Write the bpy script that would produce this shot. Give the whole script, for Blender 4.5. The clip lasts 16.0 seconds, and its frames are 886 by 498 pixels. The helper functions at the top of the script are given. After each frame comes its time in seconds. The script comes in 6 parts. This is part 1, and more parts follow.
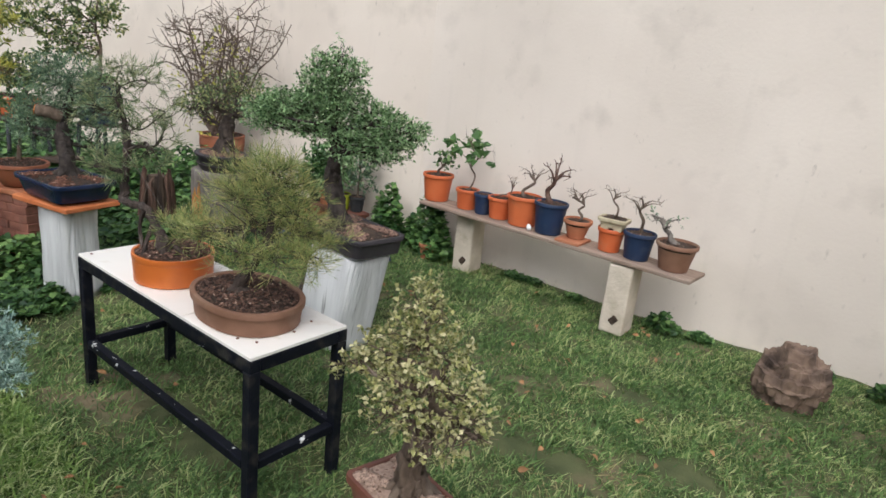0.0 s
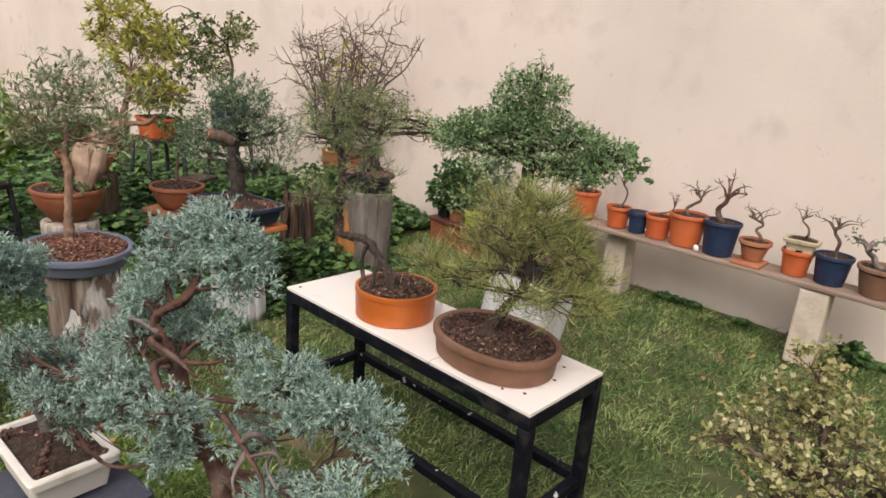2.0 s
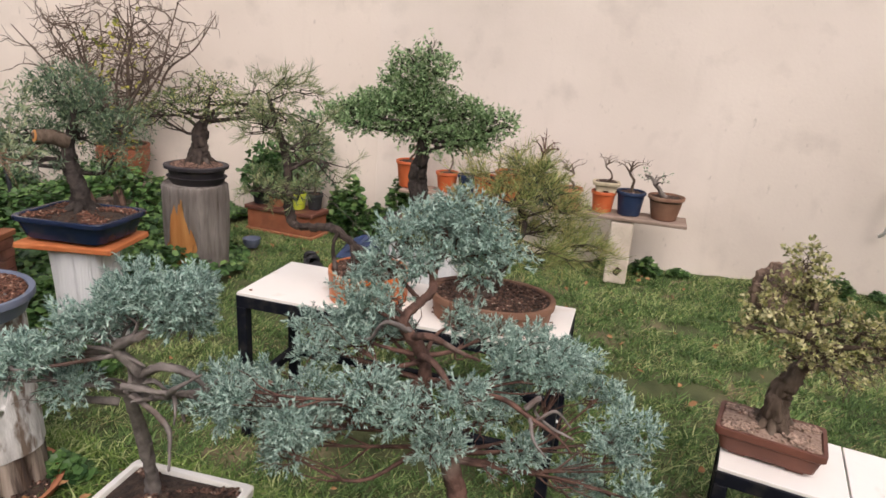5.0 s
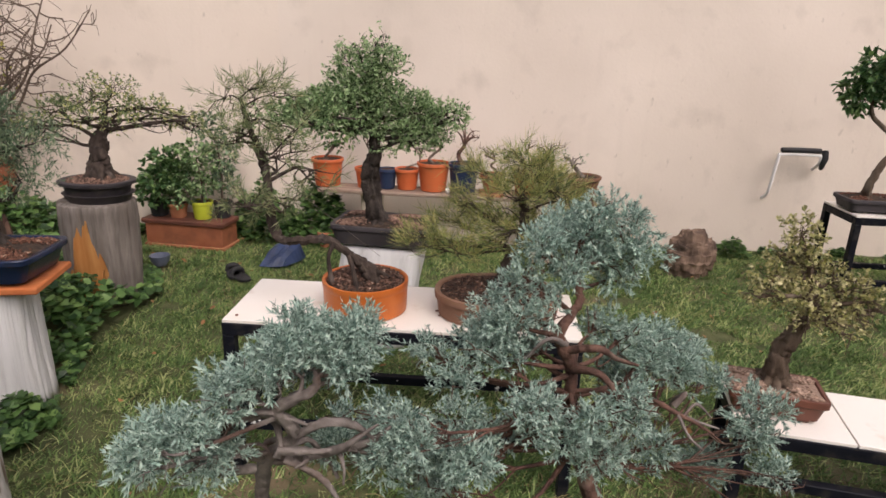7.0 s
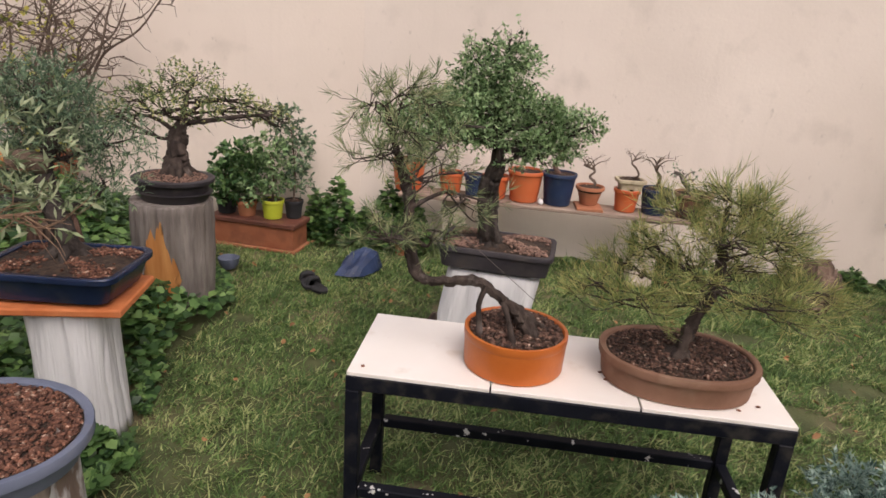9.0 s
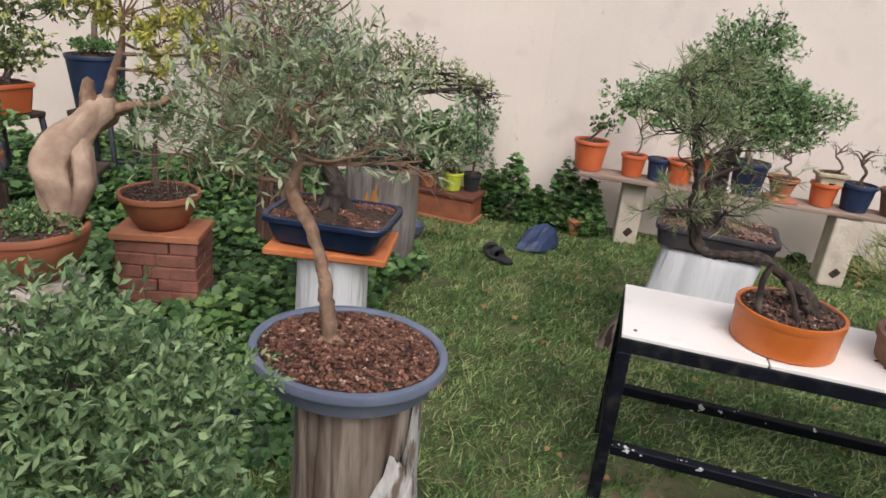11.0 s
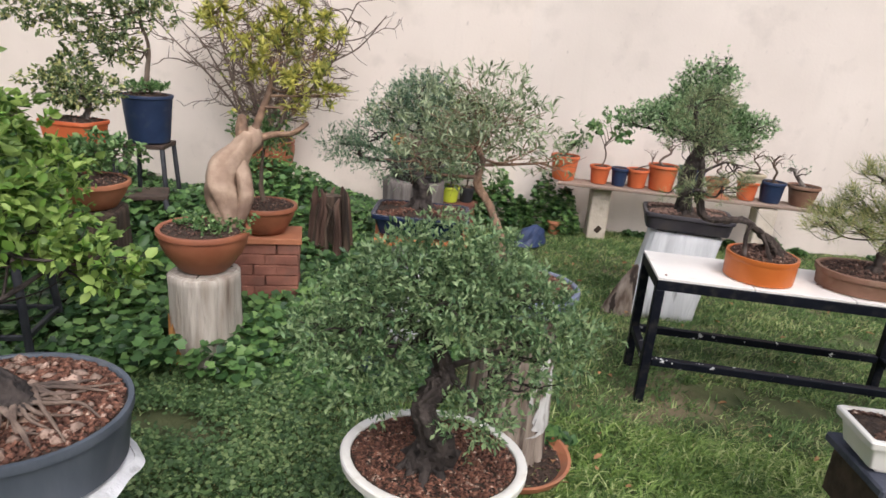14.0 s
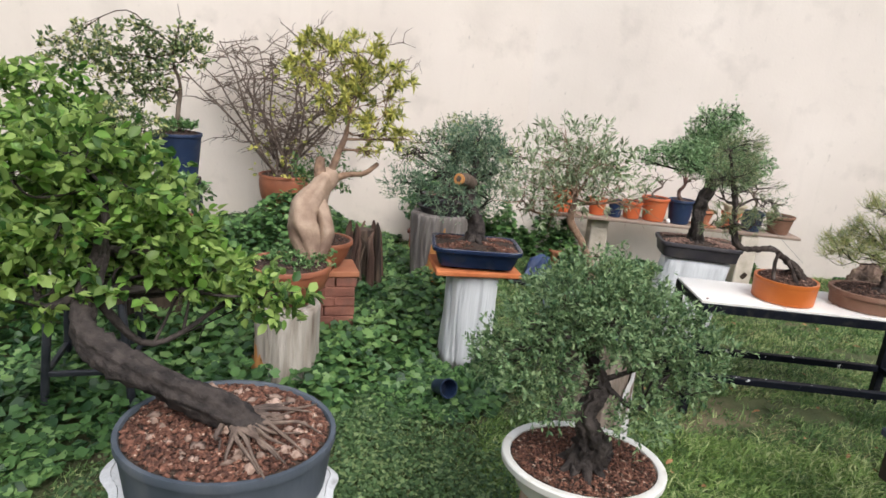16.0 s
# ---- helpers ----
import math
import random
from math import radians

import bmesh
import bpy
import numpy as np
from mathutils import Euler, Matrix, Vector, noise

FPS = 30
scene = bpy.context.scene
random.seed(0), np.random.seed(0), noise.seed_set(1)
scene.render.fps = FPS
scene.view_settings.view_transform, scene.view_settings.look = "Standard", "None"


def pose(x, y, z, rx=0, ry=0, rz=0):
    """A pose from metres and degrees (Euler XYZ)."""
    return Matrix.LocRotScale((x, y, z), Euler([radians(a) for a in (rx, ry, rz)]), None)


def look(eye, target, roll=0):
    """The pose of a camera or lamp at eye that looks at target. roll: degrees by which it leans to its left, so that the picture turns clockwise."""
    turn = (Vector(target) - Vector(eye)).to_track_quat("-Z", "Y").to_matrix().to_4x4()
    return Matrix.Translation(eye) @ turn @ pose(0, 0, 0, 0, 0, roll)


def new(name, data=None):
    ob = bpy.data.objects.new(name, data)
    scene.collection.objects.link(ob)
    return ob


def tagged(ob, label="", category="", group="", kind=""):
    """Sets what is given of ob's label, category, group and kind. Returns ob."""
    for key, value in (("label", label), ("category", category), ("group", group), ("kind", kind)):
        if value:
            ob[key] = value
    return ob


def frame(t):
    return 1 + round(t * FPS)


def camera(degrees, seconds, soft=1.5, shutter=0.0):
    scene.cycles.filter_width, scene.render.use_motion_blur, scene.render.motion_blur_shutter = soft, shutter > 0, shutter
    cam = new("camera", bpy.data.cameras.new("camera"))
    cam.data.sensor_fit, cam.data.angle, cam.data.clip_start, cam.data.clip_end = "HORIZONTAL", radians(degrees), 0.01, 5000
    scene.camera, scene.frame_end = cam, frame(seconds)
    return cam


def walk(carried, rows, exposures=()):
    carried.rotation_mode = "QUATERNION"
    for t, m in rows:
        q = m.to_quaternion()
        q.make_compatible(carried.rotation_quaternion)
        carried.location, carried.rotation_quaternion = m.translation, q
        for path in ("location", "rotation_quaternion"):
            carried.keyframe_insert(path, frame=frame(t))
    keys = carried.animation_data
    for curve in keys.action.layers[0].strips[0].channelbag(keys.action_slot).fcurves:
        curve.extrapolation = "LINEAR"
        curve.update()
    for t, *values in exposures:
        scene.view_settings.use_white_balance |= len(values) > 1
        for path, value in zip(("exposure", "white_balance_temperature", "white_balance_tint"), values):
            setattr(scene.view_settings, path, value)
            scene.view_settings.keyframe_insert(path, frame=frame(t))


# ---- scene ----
cam = camera(70.3, 16.0, 1.6)
PATH = [
    (0, (0.096, 1.056, 1.531), (-1.108, 2.544, 0.951), 6.4),
    (0.5, (-0.036, 0.919, 1.523), (-1.265, 2.375, 0.915), 4.7),
    (1, (-0.155, 0.853, 1.517), (-1.44, 2.283, 0.964), 5.2),
    (1.5, (-0.362, 0.819, 1.517), (-1.713, 2.167, 0.92), 2.9),
    (2, (-0.534, 0.751, 1.516), (-1.867, 2.125, 0.937), 4.8),
    (2.5, (-0.702, 0.601, 1.518), (-1.909, 2.075, 0.907), 3.8),
    (3, (-0.858, 0.508, 1.473), (-1.974, 2.036, 0.825), 3.8),
    (3.5, (-0.97, 0.493, 1.436), (-1.923, 2.105, 0.732), 4.3),
    (4, (-1.076, 0.396, 1.457), (-1.892, 2.101, 0.804), 4.3),
    (6.5, (-1.528, 0.072, 1.487), (-1.799, 1.964, 0.898), 2.1),
    (7, (-1.701, 0.161, 1.485), (-1.868, 2.059, 0.875), 1.9),
    (7.5, (-1.799, 0.307, 1.475), (-1.919, 2.192, 0.816), 2.8),
    (8, (-1.878, 0.454, 1.482), (-2.005, 2.347, 0.851), 2.9),
    (8.5, (-1.981, 0.508, 1.494), (-2.165, 2.389, 0.842), 3.7),
    (9, (-2.154, 0.523, 1.492), (-2.404, 2.401, 0.851), 4.1),
    (9.5, (-2.333, 0.481, 1.495), (-2.716, 2.314, 0.793), 5.5),
    (10, (-2.448, 0.44, 1.46), (-3.019, 2.205, 0.712), 4.9),
    (12.5, (-2.827, -0.166, 1.427), (-3.214, 1.687, 0.782), 5.4),
    (13, (-2.855, -0.353, 1.434), (-3.184, 1.5, 0.755), 4.9),
    (13.5, (-2.93, -0.496, 1.462), (-3.29, 1.369, 0.834), 6.0),
    (14, (-3.118, -0.65, 1.465), (-3.412, 1.23, 0.852), 4.8),
    (14.5, (-3.281, -0.74, 1.481), (-3.532, 1.133, 0.827), 4.0),
    (15, (-3.387, -0.798, 1.47), (-3.578, 1.087, 0.828), 4.1),
    (15.5, (-3.528, -0.874, 1.459), (-3.631, 1.046, 0.908), 3.4),
    (16, (-3.674, -0.965, 1.502), (-3.798, 0.965, 0.989), 5.4),
]
EXPOSURES = [(0, 0.28, 5950, 9), (1.2, 0.28, 6300, 13), (2.5, 0.28, 6850, 18), (4, 0.33, 6450, 17), (6.5, 0.18, 6750, 20), (9, 0.18, 6700, 20), (10, 0.22, 6400, 16), (12.5, 0.45, 6150, 15), (14.2, 0.5, 6100, 15), (16, 0.55, 6000, 11)]
walk(cam, [(t, look(eye, target, roll)) for t, eye, target, roll in PATH], EXPOSURES)

# ---- world and light ----
world = bpy.data.worlds.new("overcast_sky")
scene.world = world
world.use_nodes = True
wn, wl = world.node_tree.nodes, world.node_tree.links
sky = wn.new("ShaderNodeTexSky")
sky.sky_type, sky.sun_disc = "NISHITA", False
sky.sun_elevation, sky.sun_rotation = radians(50), radians(151)
sky.air_density, sky.dust_density, sky.ozone_density = 1.0, 4.0, 1.0
pale = wn.new("ShaderNodeHueSaturation")
pale.inputs["Saturation"].default_value = 0.45
wl.new(sky.outputs[0], pale.inputs["Color"])
wl.new(pale.outputs[0], wn["Background"].inputs[0])
wn["Background"].inputs[1].default_value = 0.15
sun = new("sun", bpy.data.lights.new("sun", "SUN"))
sun.data.energy, sun.data.angle, sun.data.color = 1.5, radians(50), (1.0, 0.95, 0.88)
sun.matrix_world = look((0, 0, 8), (-3.2, 5.9, 0))


# ---- materials ----
def mat(name, c1, c2, scale=8.0, rough=0.8, metal=0.0, bump=0.2, bscale=60.0, c3=None, s3=1.5, stretch=(1, 1, 1), spec=0.4, island=0.0, lo=0.35, hi=0.65, lo3=0.5, hi3=0.7, coat=0.0):
    """Two-scale noise between c1 and c2, larger stains of c3, fine relief."""
    m = bpy.data.materials.new(name)
    m.use_nodes = True
    n, l = m.node_tree.nodes, m.node_tree.links
    b = n["Principled BSDF"]
    b.inputs["Roughness"].default_value, b.inputs["Metallic"].default_value = rough, metal
    b.inputs["Specular IOR Level"].default_value = spec
    b.inputs["Coat Weight"].default_value = coat
    g = n.new("ShaderNodeNewGeometry")
    v = n.new("ShaderNodeMapping")
    v.inputs["Scale"].default_value = stretch
    l.new(g.outputs["Position"], v.inputs["Vector"])

    def noise_tex(s, detail=5.0):
        t = n.new("ShaderNodeTexNoise")
        t.inputs["Scale"].default_value, t.inputs["Detail"].default_value = s, detail
        l.new(v.outputs[0], t.inputs["Vector"])
        return t

    def ramp(t, a, z):
        r = n.new("ShaderNodeMapRange")
        r.inputs["From Min"].default_value, r.inputs["From Max"].default_value = a, z
        l.new(t, r.inputs["Value"])
        return r.outputs[0]

    def mix(f, a, z):
        x = n.new("ShaderNodeMix")
        x.data_type = "RGBA"
        l.new(f, x.inputs[0])
        for s, c in ((6, a), (7, z)):
            if isinstance(c, tuple):
                x.inputs[s].default_value = (*c, 1)
            else:
                l.new(c, x.inputs[s])
        return x.outputs[2]

    col = mix(ramp(noise_tex(scale).outputs[0], lo, hi), c1, c2)
    if c3:
        col = mix(ramp(noise_tex(s3, 7.0).outputs[0], lo3, hi3), col, c3)
    if island:
        h = n.new("ShaderNodeHueSaturation")
        r = n.new("ShaderNodeMapRange")
        r.inputs["To Min"].default_value, r.inputs["To Max"].default_value = 1 - island, 1 + island
        l.new(g.outputs["Random Per Island"], r.inputs["Value"])
        l.new(r.outputs[0], h.inputs["Value"])
        l.new(col, h.inputs["Color"])
        col = h.outputs[0]
    l.new(col, b.inputs["Base Color"])
    if bump:
        k = n.new("ShaderNodeBump")
        k.inputs["Strength"].default_value, k.inputs["Distance"].default_value = bump, 0.01
        l.new(noise_tex(bscale, 6.0).outputs[0], k.inputs["Height"])
        l.new(k.outputs[0], b.inputs["Normal"])
    return m


def leaf_mat(name, c1, c2, c3=None, part3=0.15, rough=0.5, through_=0.25, patch=3.0, drift=0.6):
    """Leaves: a colour of its own for each leaf, a patchy drift over the crown, some light let through."""
    m = bpy.data.materials.new(name)
    m.use_nodes = True
    n, l = m.node_tree.nodes, m.node_tree.links
    b, out = n["Principled BSDF"], n["Material Output"]
    b.inputs["Roughness"].default_value = rough
    b.inputs["Specular IOR Level"].default_value = 0.35
    g = n.new("ShaderNodeNewGeometry")
    t = n.new("ShaderNodeTexNoise")
    t.inputs["Scale"].default_value = patch
    l.new(g.outputs["Position"], t.inputs["Vector"])
    a = n.new("ShaderNodeMath")
    a.operation = "MULTIPLY_ADD"
    a.inputs[1].default_value, a.inputs[2].default_value = drift, -drift / 2
    l.new(t.outputs[0], a.inputs[0])
    s = n.new("ShaderNodeMath")
    s.operation = "ADD"
    l.new(a.outputs[0], s.inputs[0])
    l.new(g.outputs["Random Per Island"], s.inputs[1])
    r = n.new("ShaderNodeValToRGB")
    e = r.color_ramp.elements
    e[0].position, e[0].color = 0.1, (*c1, 1)
    e[1].position, e[1].color = 0.8 if c3 else 0.95, (*c2, 1)
    if c3:
        k = e.new(1 - part3)
        k.color = (*c3, 1)
    l.new(s.outputs[0], r.inputs[0])
    l.new(r.outputs[0], b.inputs["Base Color"])
    tr = n.new("ShaderNodeBsdfTranslucent")
    l.new(r.outputs[0], tr.inputs[0])
    x = n.new("ShaderNodeMixShader")
    x.inputs[0].default_value = through_
    l.new(b.outputs[0], x.inputs[1])
    l.new(tr.outputs[0], x.inputs[2])
    l.new(x.outputs[0], out.inputs[0])
    return m


def plaster(name, c1, c2, stain):
    """Painted render: cloudy tone, grey blotches, faint runs from the rain and a few dark specks."""
    m = mat(name, c1, c2, 0.8, 0.92, bump=0.14, bscale=45, c3=stain, s3=1.3, lo3=0.57, hi3=0.95)
    n, l = m.node_tree.nodes, m.node_tree.links
    b = n["Principled BSDF"]
    col = b.inputs["Base Color"].links[0].from_socket
    g = n.new("ShaderNodeNewGeometry")
    for scale, size, lo, hi, k, tone in (((1, 1, 0.07), 7.0, 0.56, 0.85, 0.35, stain), ((1, 1, 0.5), 13.0, 0.69, 0.76, 0.6, (0.34, 0.29, 0.24)), ((1, 1, 1), 3.5, 0.58, 0.76, 0.6, stain), ((1, 1, 0.6), 22.0, 0.66, 0.74, 0.35, stain)):
        v = n.new("ShaderNodeMapping")
        v.inputs["Scale"].default_value = scale
        l.new(g.outputs["Position"], v.inputs["Vector"])
        t = n.new("ShaderNodeTexNoise")
        t.inputs["Scale"].default_value, t.inputs["Detail"].default_value = size, 6.0
        l.new(v.outputs[0], t.inputs["Vector"])
        r = n.new("ShaderNodeMapRange")
        r.inputs["From Min"].default_value, r.inputs["From Max"].default_value, r.inputs["To Max"].default_value = lo, hi, k
        l.new(t.outputs[0], r.inputs["Value"])
        x = n.new("ShaderNodeMix")
        x.data_type = "RGBA"
        l.new(r.outputs[0], x.inputs[0])
        l.new(col, x.inputs[6])
        x.inputs[7].default_value = (*tone, 1)
        col = x.outputs[2]
    l.new(col, b.inputs["Base Color"])
    return m


M = {
    "wall": plaster("cream_plaster", (0.62, 0.545, 0.465), (0.70, 0.62, 0.535), (0.50, 0.44, 0.375)),
    "wall_old": plaster("ochre_plaster", (0.615, 0.535, 0.45), (0.695, 0.61, 0.52), (0.50, 0.435, 0.365)),
    "soil_ground": mat("turf_soil", (0.05, 0.062, 0.022), (0.095, 0.105, 0.042), 6, 0.95, bump=0.6, bscale=90, c3=(0.20, 0.15, 0.09), s3=1.7, lo3=0.52, hi3=0.68),
    "black_paint": mat("black_enamel", (0.004, 0.005, 0.009), (0.008, 0.009, 0.014), 12, 0.55, spec=0.12, bump=0.1, bscale=120, c3=(0.03, 0.028, 0.026), s3=20),
    "spotted_paint": mat("paint_spotted_black", (0.004, 0.005, 0.009), (0.008, 0.009, 0.014), 12, 0.55, spec=0.12, bump=0.1, c3=(0.6, 0.6, 0.58), s3=28, lo3=0.645, hi3=0.67),
    "white_tile": mat("white_ceramic", (0.78, 0.73, 0.66), (0.83, 0.79, 0.73), 3, 0.35, bump=0.03, c3=(0.66, 0.58, 0.48), s3=9, lo3=0.62, hi3=0.8),
    "orange_glaze": mat("orange_glazed_clay", (0.45, 0.105, 0.018), (0.53, 0.145, 0.028), 5, 0.38, bump=0.08, c3=(0.40, 0.10, 0.022), s3=9, lo3=0.55, hi3=0.8),
    "brown_clay": mat("brown_unglazed_clay", (0.17, 0.085, 0.05), (0.23, 0.12, 0.075), 9, 0.7, bump=0.12, c3=(0.27, 0.18, 0.12), s3=7, lo3=0.55, hi3=0.75),
    "red_clay": mat("dark_red_clay", (0.115, 0.045, 0.03), (0.165, 0.062, 0.04), 9, 0.5, bump=0.1, c3=(0.085, 0.035, 0.025), s3=6),
    "terracotta": mat("terracotta", (0.34, 0.125, 0.06), (0.42, 0.17, 0.085), 8, 0.75, bump=0.15, c3=(0.30, 0.15, 0.09), s3=6, lo3=0.55, hi3=0.75),
    "bowl_clay": mat("reddish_brown_clay", (0.26, 0.085, 0.04), (0.33, 0.12, 0.06), 8, 0.55, bump=0.12, c3=(0.20, 0.075, 0.04), s3=7),
    "orange_plastic": mat("orange_plastic", (0.48, 0.10, 0.03), (0.55, 0.135, 0.045), 6, 0.5, bump=0.05, c3=(0.45, 0.14, 0.06), s3=12, lo3=0.55, hi3=0.75),
    "blue_plastic": mat("navy_plastic", (0.011, 0.022, 0.055), (0.017, 0.033, 0.078), 6, 0.5, bump=0.05, c3=(0.04, 0.05, 0.075), s3=14, lo3=0.55, hi3=0.75),
    "navy_glaze": mat("navy_glazed_clay", (0.010, 0.018, 0.045), (0.016, 0.028, 0.07), 7, 0.25, bump=0.04, c3=(0.03, 0.035, 0.05), s3=9, lo3=0.55, hi3=0.8),
    "dark_clay": mat("charcoal_clay", (0.028, 0.024, 0.028), (0.045, 0.04, 0.044), 7, 0.6, bump=0.12, c3=(0.065, 0.055, 0.05), s3=8, lo3=0.55, hi3=0.75),
    "slate_glaze": mat("grey_blue_clay", (0.105, 0.125, 0.175), (0.15, 0.17, 0.225), 7, 0.5, bump=0.08, c3=(0.24, 0.22, 0.2), s3=9, lo3=0.58, hi3=0.78),
    "grey_plastic": mat("weathered_grey_plastic", (0.055, 0.066, 0.08), (0.085, 0.098, 0.115), 9, 0.6, bump=0.1, c3=(0.14, 0.14, 0.14), s3=8, stretch=(1, 1, 0.3), lo3=0.55, hi3=0.75),
    "cream_glaze": mat("cream_glazed_clay", (0.72, 0.69, 0.61), (0.80, 0.77, 0.70), 7, 0.35, bump=0.05, c3=(0.50, 0.43, 0.32), s3=9, lo3=0.6, hi3=0.8),
    "cream_worn": mat("worn_cream_clay", (0.42, 0.35, 0.23), (0.52, 0.45, 0.31), 9, 0.7, bump=0.2, c3=(0.25, 0.19, 0.12), s3=9, lo3=0.52, hi3=0.7),
    "flaking_white": mat("flaking_white_paint", (0.42, 0.40, 0.37), (0.62, 0.60, 0.57), 22, 0.9, bump=0.6, bscale=40, c3=(0.17, 0.125, 0.095), s3=13, stretch=(1.5, 1.5, 0.5), lo3=0.52, hi3=0.6),
    "lime_plastic": mat("lime_plastic", (0.42, 0.48, 0.03), (0.50, 0.55, 0.05), 7, 0.45, bump=0.03),
    "whitewash": mat("whitewashed_wood", (0.54, 0.54, 0.535), (0.70, 0.70, 0.69), 9, 0.85, bump=0.6, bscale=30, c3=(0.20, 0.19, 0.18), s3=7, stretch=(1.8, 1.8, 0.12), lo3=0.64, hi3=0.72),
    "grey_wood": mat("weathered_grey_wood", (0.14, 0.12, 0.105), (0.25, 0.22, 0.195), 20, 0.9, bump=1.0, bscale=34, c3=(0.085, 0.066, 0.052), s3=10, stretch=(1.6, 1.6, 0.24), lo3=0.52, hi3=0.72),
    "brown_wood": mat("weathered_brown_wood", (0.09, 0.06, 0.042), (0.34, 0.28, 0.225), 11, 0.95, bump=1.0, bscale=34, c3=(0.035, 0.024, 0.018), s3=7, stretch=(1.7, 1.7, 0.2), lo=0.36, hi=0.64, lo3=0.56, hi3=0.62),
    "pale_wood": mat("pale_dry_wood", (0.33, 0.285, 0.23), (0.50, 0.45, 0.385), 18, 0.9, bump=0.9, bscale=40, c3=(0.20, 0.15, 0.11), s3=9, stretch=(1.6, 1.6, 0.22), lo3=0.56, hi3=0.74),
    "dark_wood": mat("rotting_dark_wood", (0.035, 0.024, 0.018), (0.11, 0.075, 0.05), 12, 0.95, bump=1.0, bscale=30, c3=(0.16, 0.11, 0.075), s3=6, stretch=(2, 2, 0.14), lo3=0.55, hi3=0.75),
    "rot_wood": mat("red_brown_rot", (0.06, 0.032, 0.022), (0.17, 0.10, 0.07), 14, 0.95, bump=1.0, bscale=36, c3=(0.24, 0.17, 0.125), s3=8, stretch=(2, 2, 0.12), lo3=0.58, hi3=0.72),
    "bare_scar": mat("orange_bare_wood", (0.42, 0.17, 0.045), (0.52, 0.25, 0.08), 16, 0.8, bump=0.3, stretch=(1.5, 1.5, 0.15)),
    "bark": mat("brown_bark", (0.07, 0.048, 0.032), (0.145, 0.105, 0.075), 30, 0.95, bump=0.9, bscale=70, c3=(0.19, 0.155, 0.12), s3=9, stretch=(1, 1, 0.4), lo3=0.55, hi3=0.75),
    "pine_bark": mat("dark_flaky_pine_bark", (0.028, 0.02, 0.016), (0.07, 0.051, 0.04), 34, 0.95, bump=1.0, bscale=55, c3=(0.14, 0.115, 0.10), s3=16, stretch=(1, 1, 0.5), lo3=0.6, hi3=0.72),
    "grey_bark": mat("grey_bark", (0.12, 0.10, 0.085), (0.23, 0.20, 0.17), 30, 0.95, bump=0.9, bscale=70, c3=(0.08, 0.06, 0.05), s3=12, lo3=0.5, hi3=0.7),
    "dark_bark": mat("dark_bark", (0.022, 0.017, 0.014), (0.06, 0.047, 0.039), 30, 0.9, bump=1.0, bscale=60, c3=(0.085, 0.068, 0.057), s3=11, lo3=0.57, hi3=0.77),
    "pale_bark": mat("smooth_tan_bark", (0.27, 0.18, 0.12), (0.43, 0.31, 0.215), 11, 0.7, bump=0.9, bscale=26, c3=(0.17, 0.105, 0.072), s3=5, lo3=0.5, hi3=0.66),
    "tan_bark": mat("tan_bark", (0.17, 0.10, 0.06), (0.30, 0.19, 0.12), 30, 0.9, bump=0.8, bscale=60, c3=(0.12, 0.08, 0.06), s3=12, lo3=0.5, hi3=0.7),
    "root_bark": mat("pale_brown_root", (0.11, 0.075, 0.055), (0.22, 0.16, 0.12), 30, 0.9, bump=0.6, bscale=60, c3=(0.07, 0.05, 0.04), s3=12, lo3=0.5, hi3=0.7),
    "driftwood": mat("bleached_deadwood", (0.10, 0.085, 0.075), (0.23, 0.20, 0.18), 30, 0.85, bump=0.8, bscale=60, c3=(0.09, 0.055, 0.042), s3=9, lo3=0.5, hi3=0.65),
    "red_bark": mat("reddish_juniper_bark", (0.06, 0.032, 0.024), (0.15, 0.08, 0.058), 35, 0.9, bump=0.9, bscale=60, c3=(0.2, 0.145, 0.115), s3=12, lo3=0.58, hi3=0.75),
    "twig": mat("dry_twig", (0.10, 0.07, 0.052), (0.17, 0.125, 0.095), 20, 0.9, bump=0.4),
    "gravel": mat("reddish_gravel_mulch", (0.075, 0.032, 0.02), (0.20, 0.09, 0.055), 60, 0.9, bump=0.4, bscale=90, c3=(0.42, 0.31, 0.23), s3=60, lo3=0.60, hi3=0.68, island=0.5),
    "dark_gravel": mat("dark_gravel_mulch", (0.05, 0.03, 0.022), (0.15, 0.08, 0.055), 60, 0.95, bump=0.4, bscale=90, c3=(0.40, 0.31, 0.24), s3=60, lo3=0.61, hi3=0.69, island=0.5),
    "chip_gravel": mat("pink_brown_chip_mulch", (0.16, 0.09, 0.065), (0.34, 0.22, 0.165), 60, 0.9, bump=0.4, bscale=90, c3=(0.075, 0.04, 0.028), s3=60, lo3=0.5, hi3=0.62, island=0.5),
    "pale_gravel": mat("pinkish_gravel", (0.24, 0.16, 0.115), (0.42, 0.30, 0.23), 60, 0.9, bump=0.4, bscale=90, c3=(0.12, 0.06, 0.04), s3=60, lo3=0.56, hi3=0.66, island=0.4),
    "humus": mat("dark_potting_soil", (0.03, 0.02, 0.014), (0.07, 0.045, 0.03), 50, 0.98, bump=1.0, bscale=120),
    "pedestal_clay": mat("patchy_pale_clay", (0.40, 0.17, 0.095), (0.50, 0.25, 0.155), 7, 0.85, bump=0.3, bscale=50, c3=(0.62, 0.50, 0.41), s3=5, lo3=0.48, hi3=0.62),
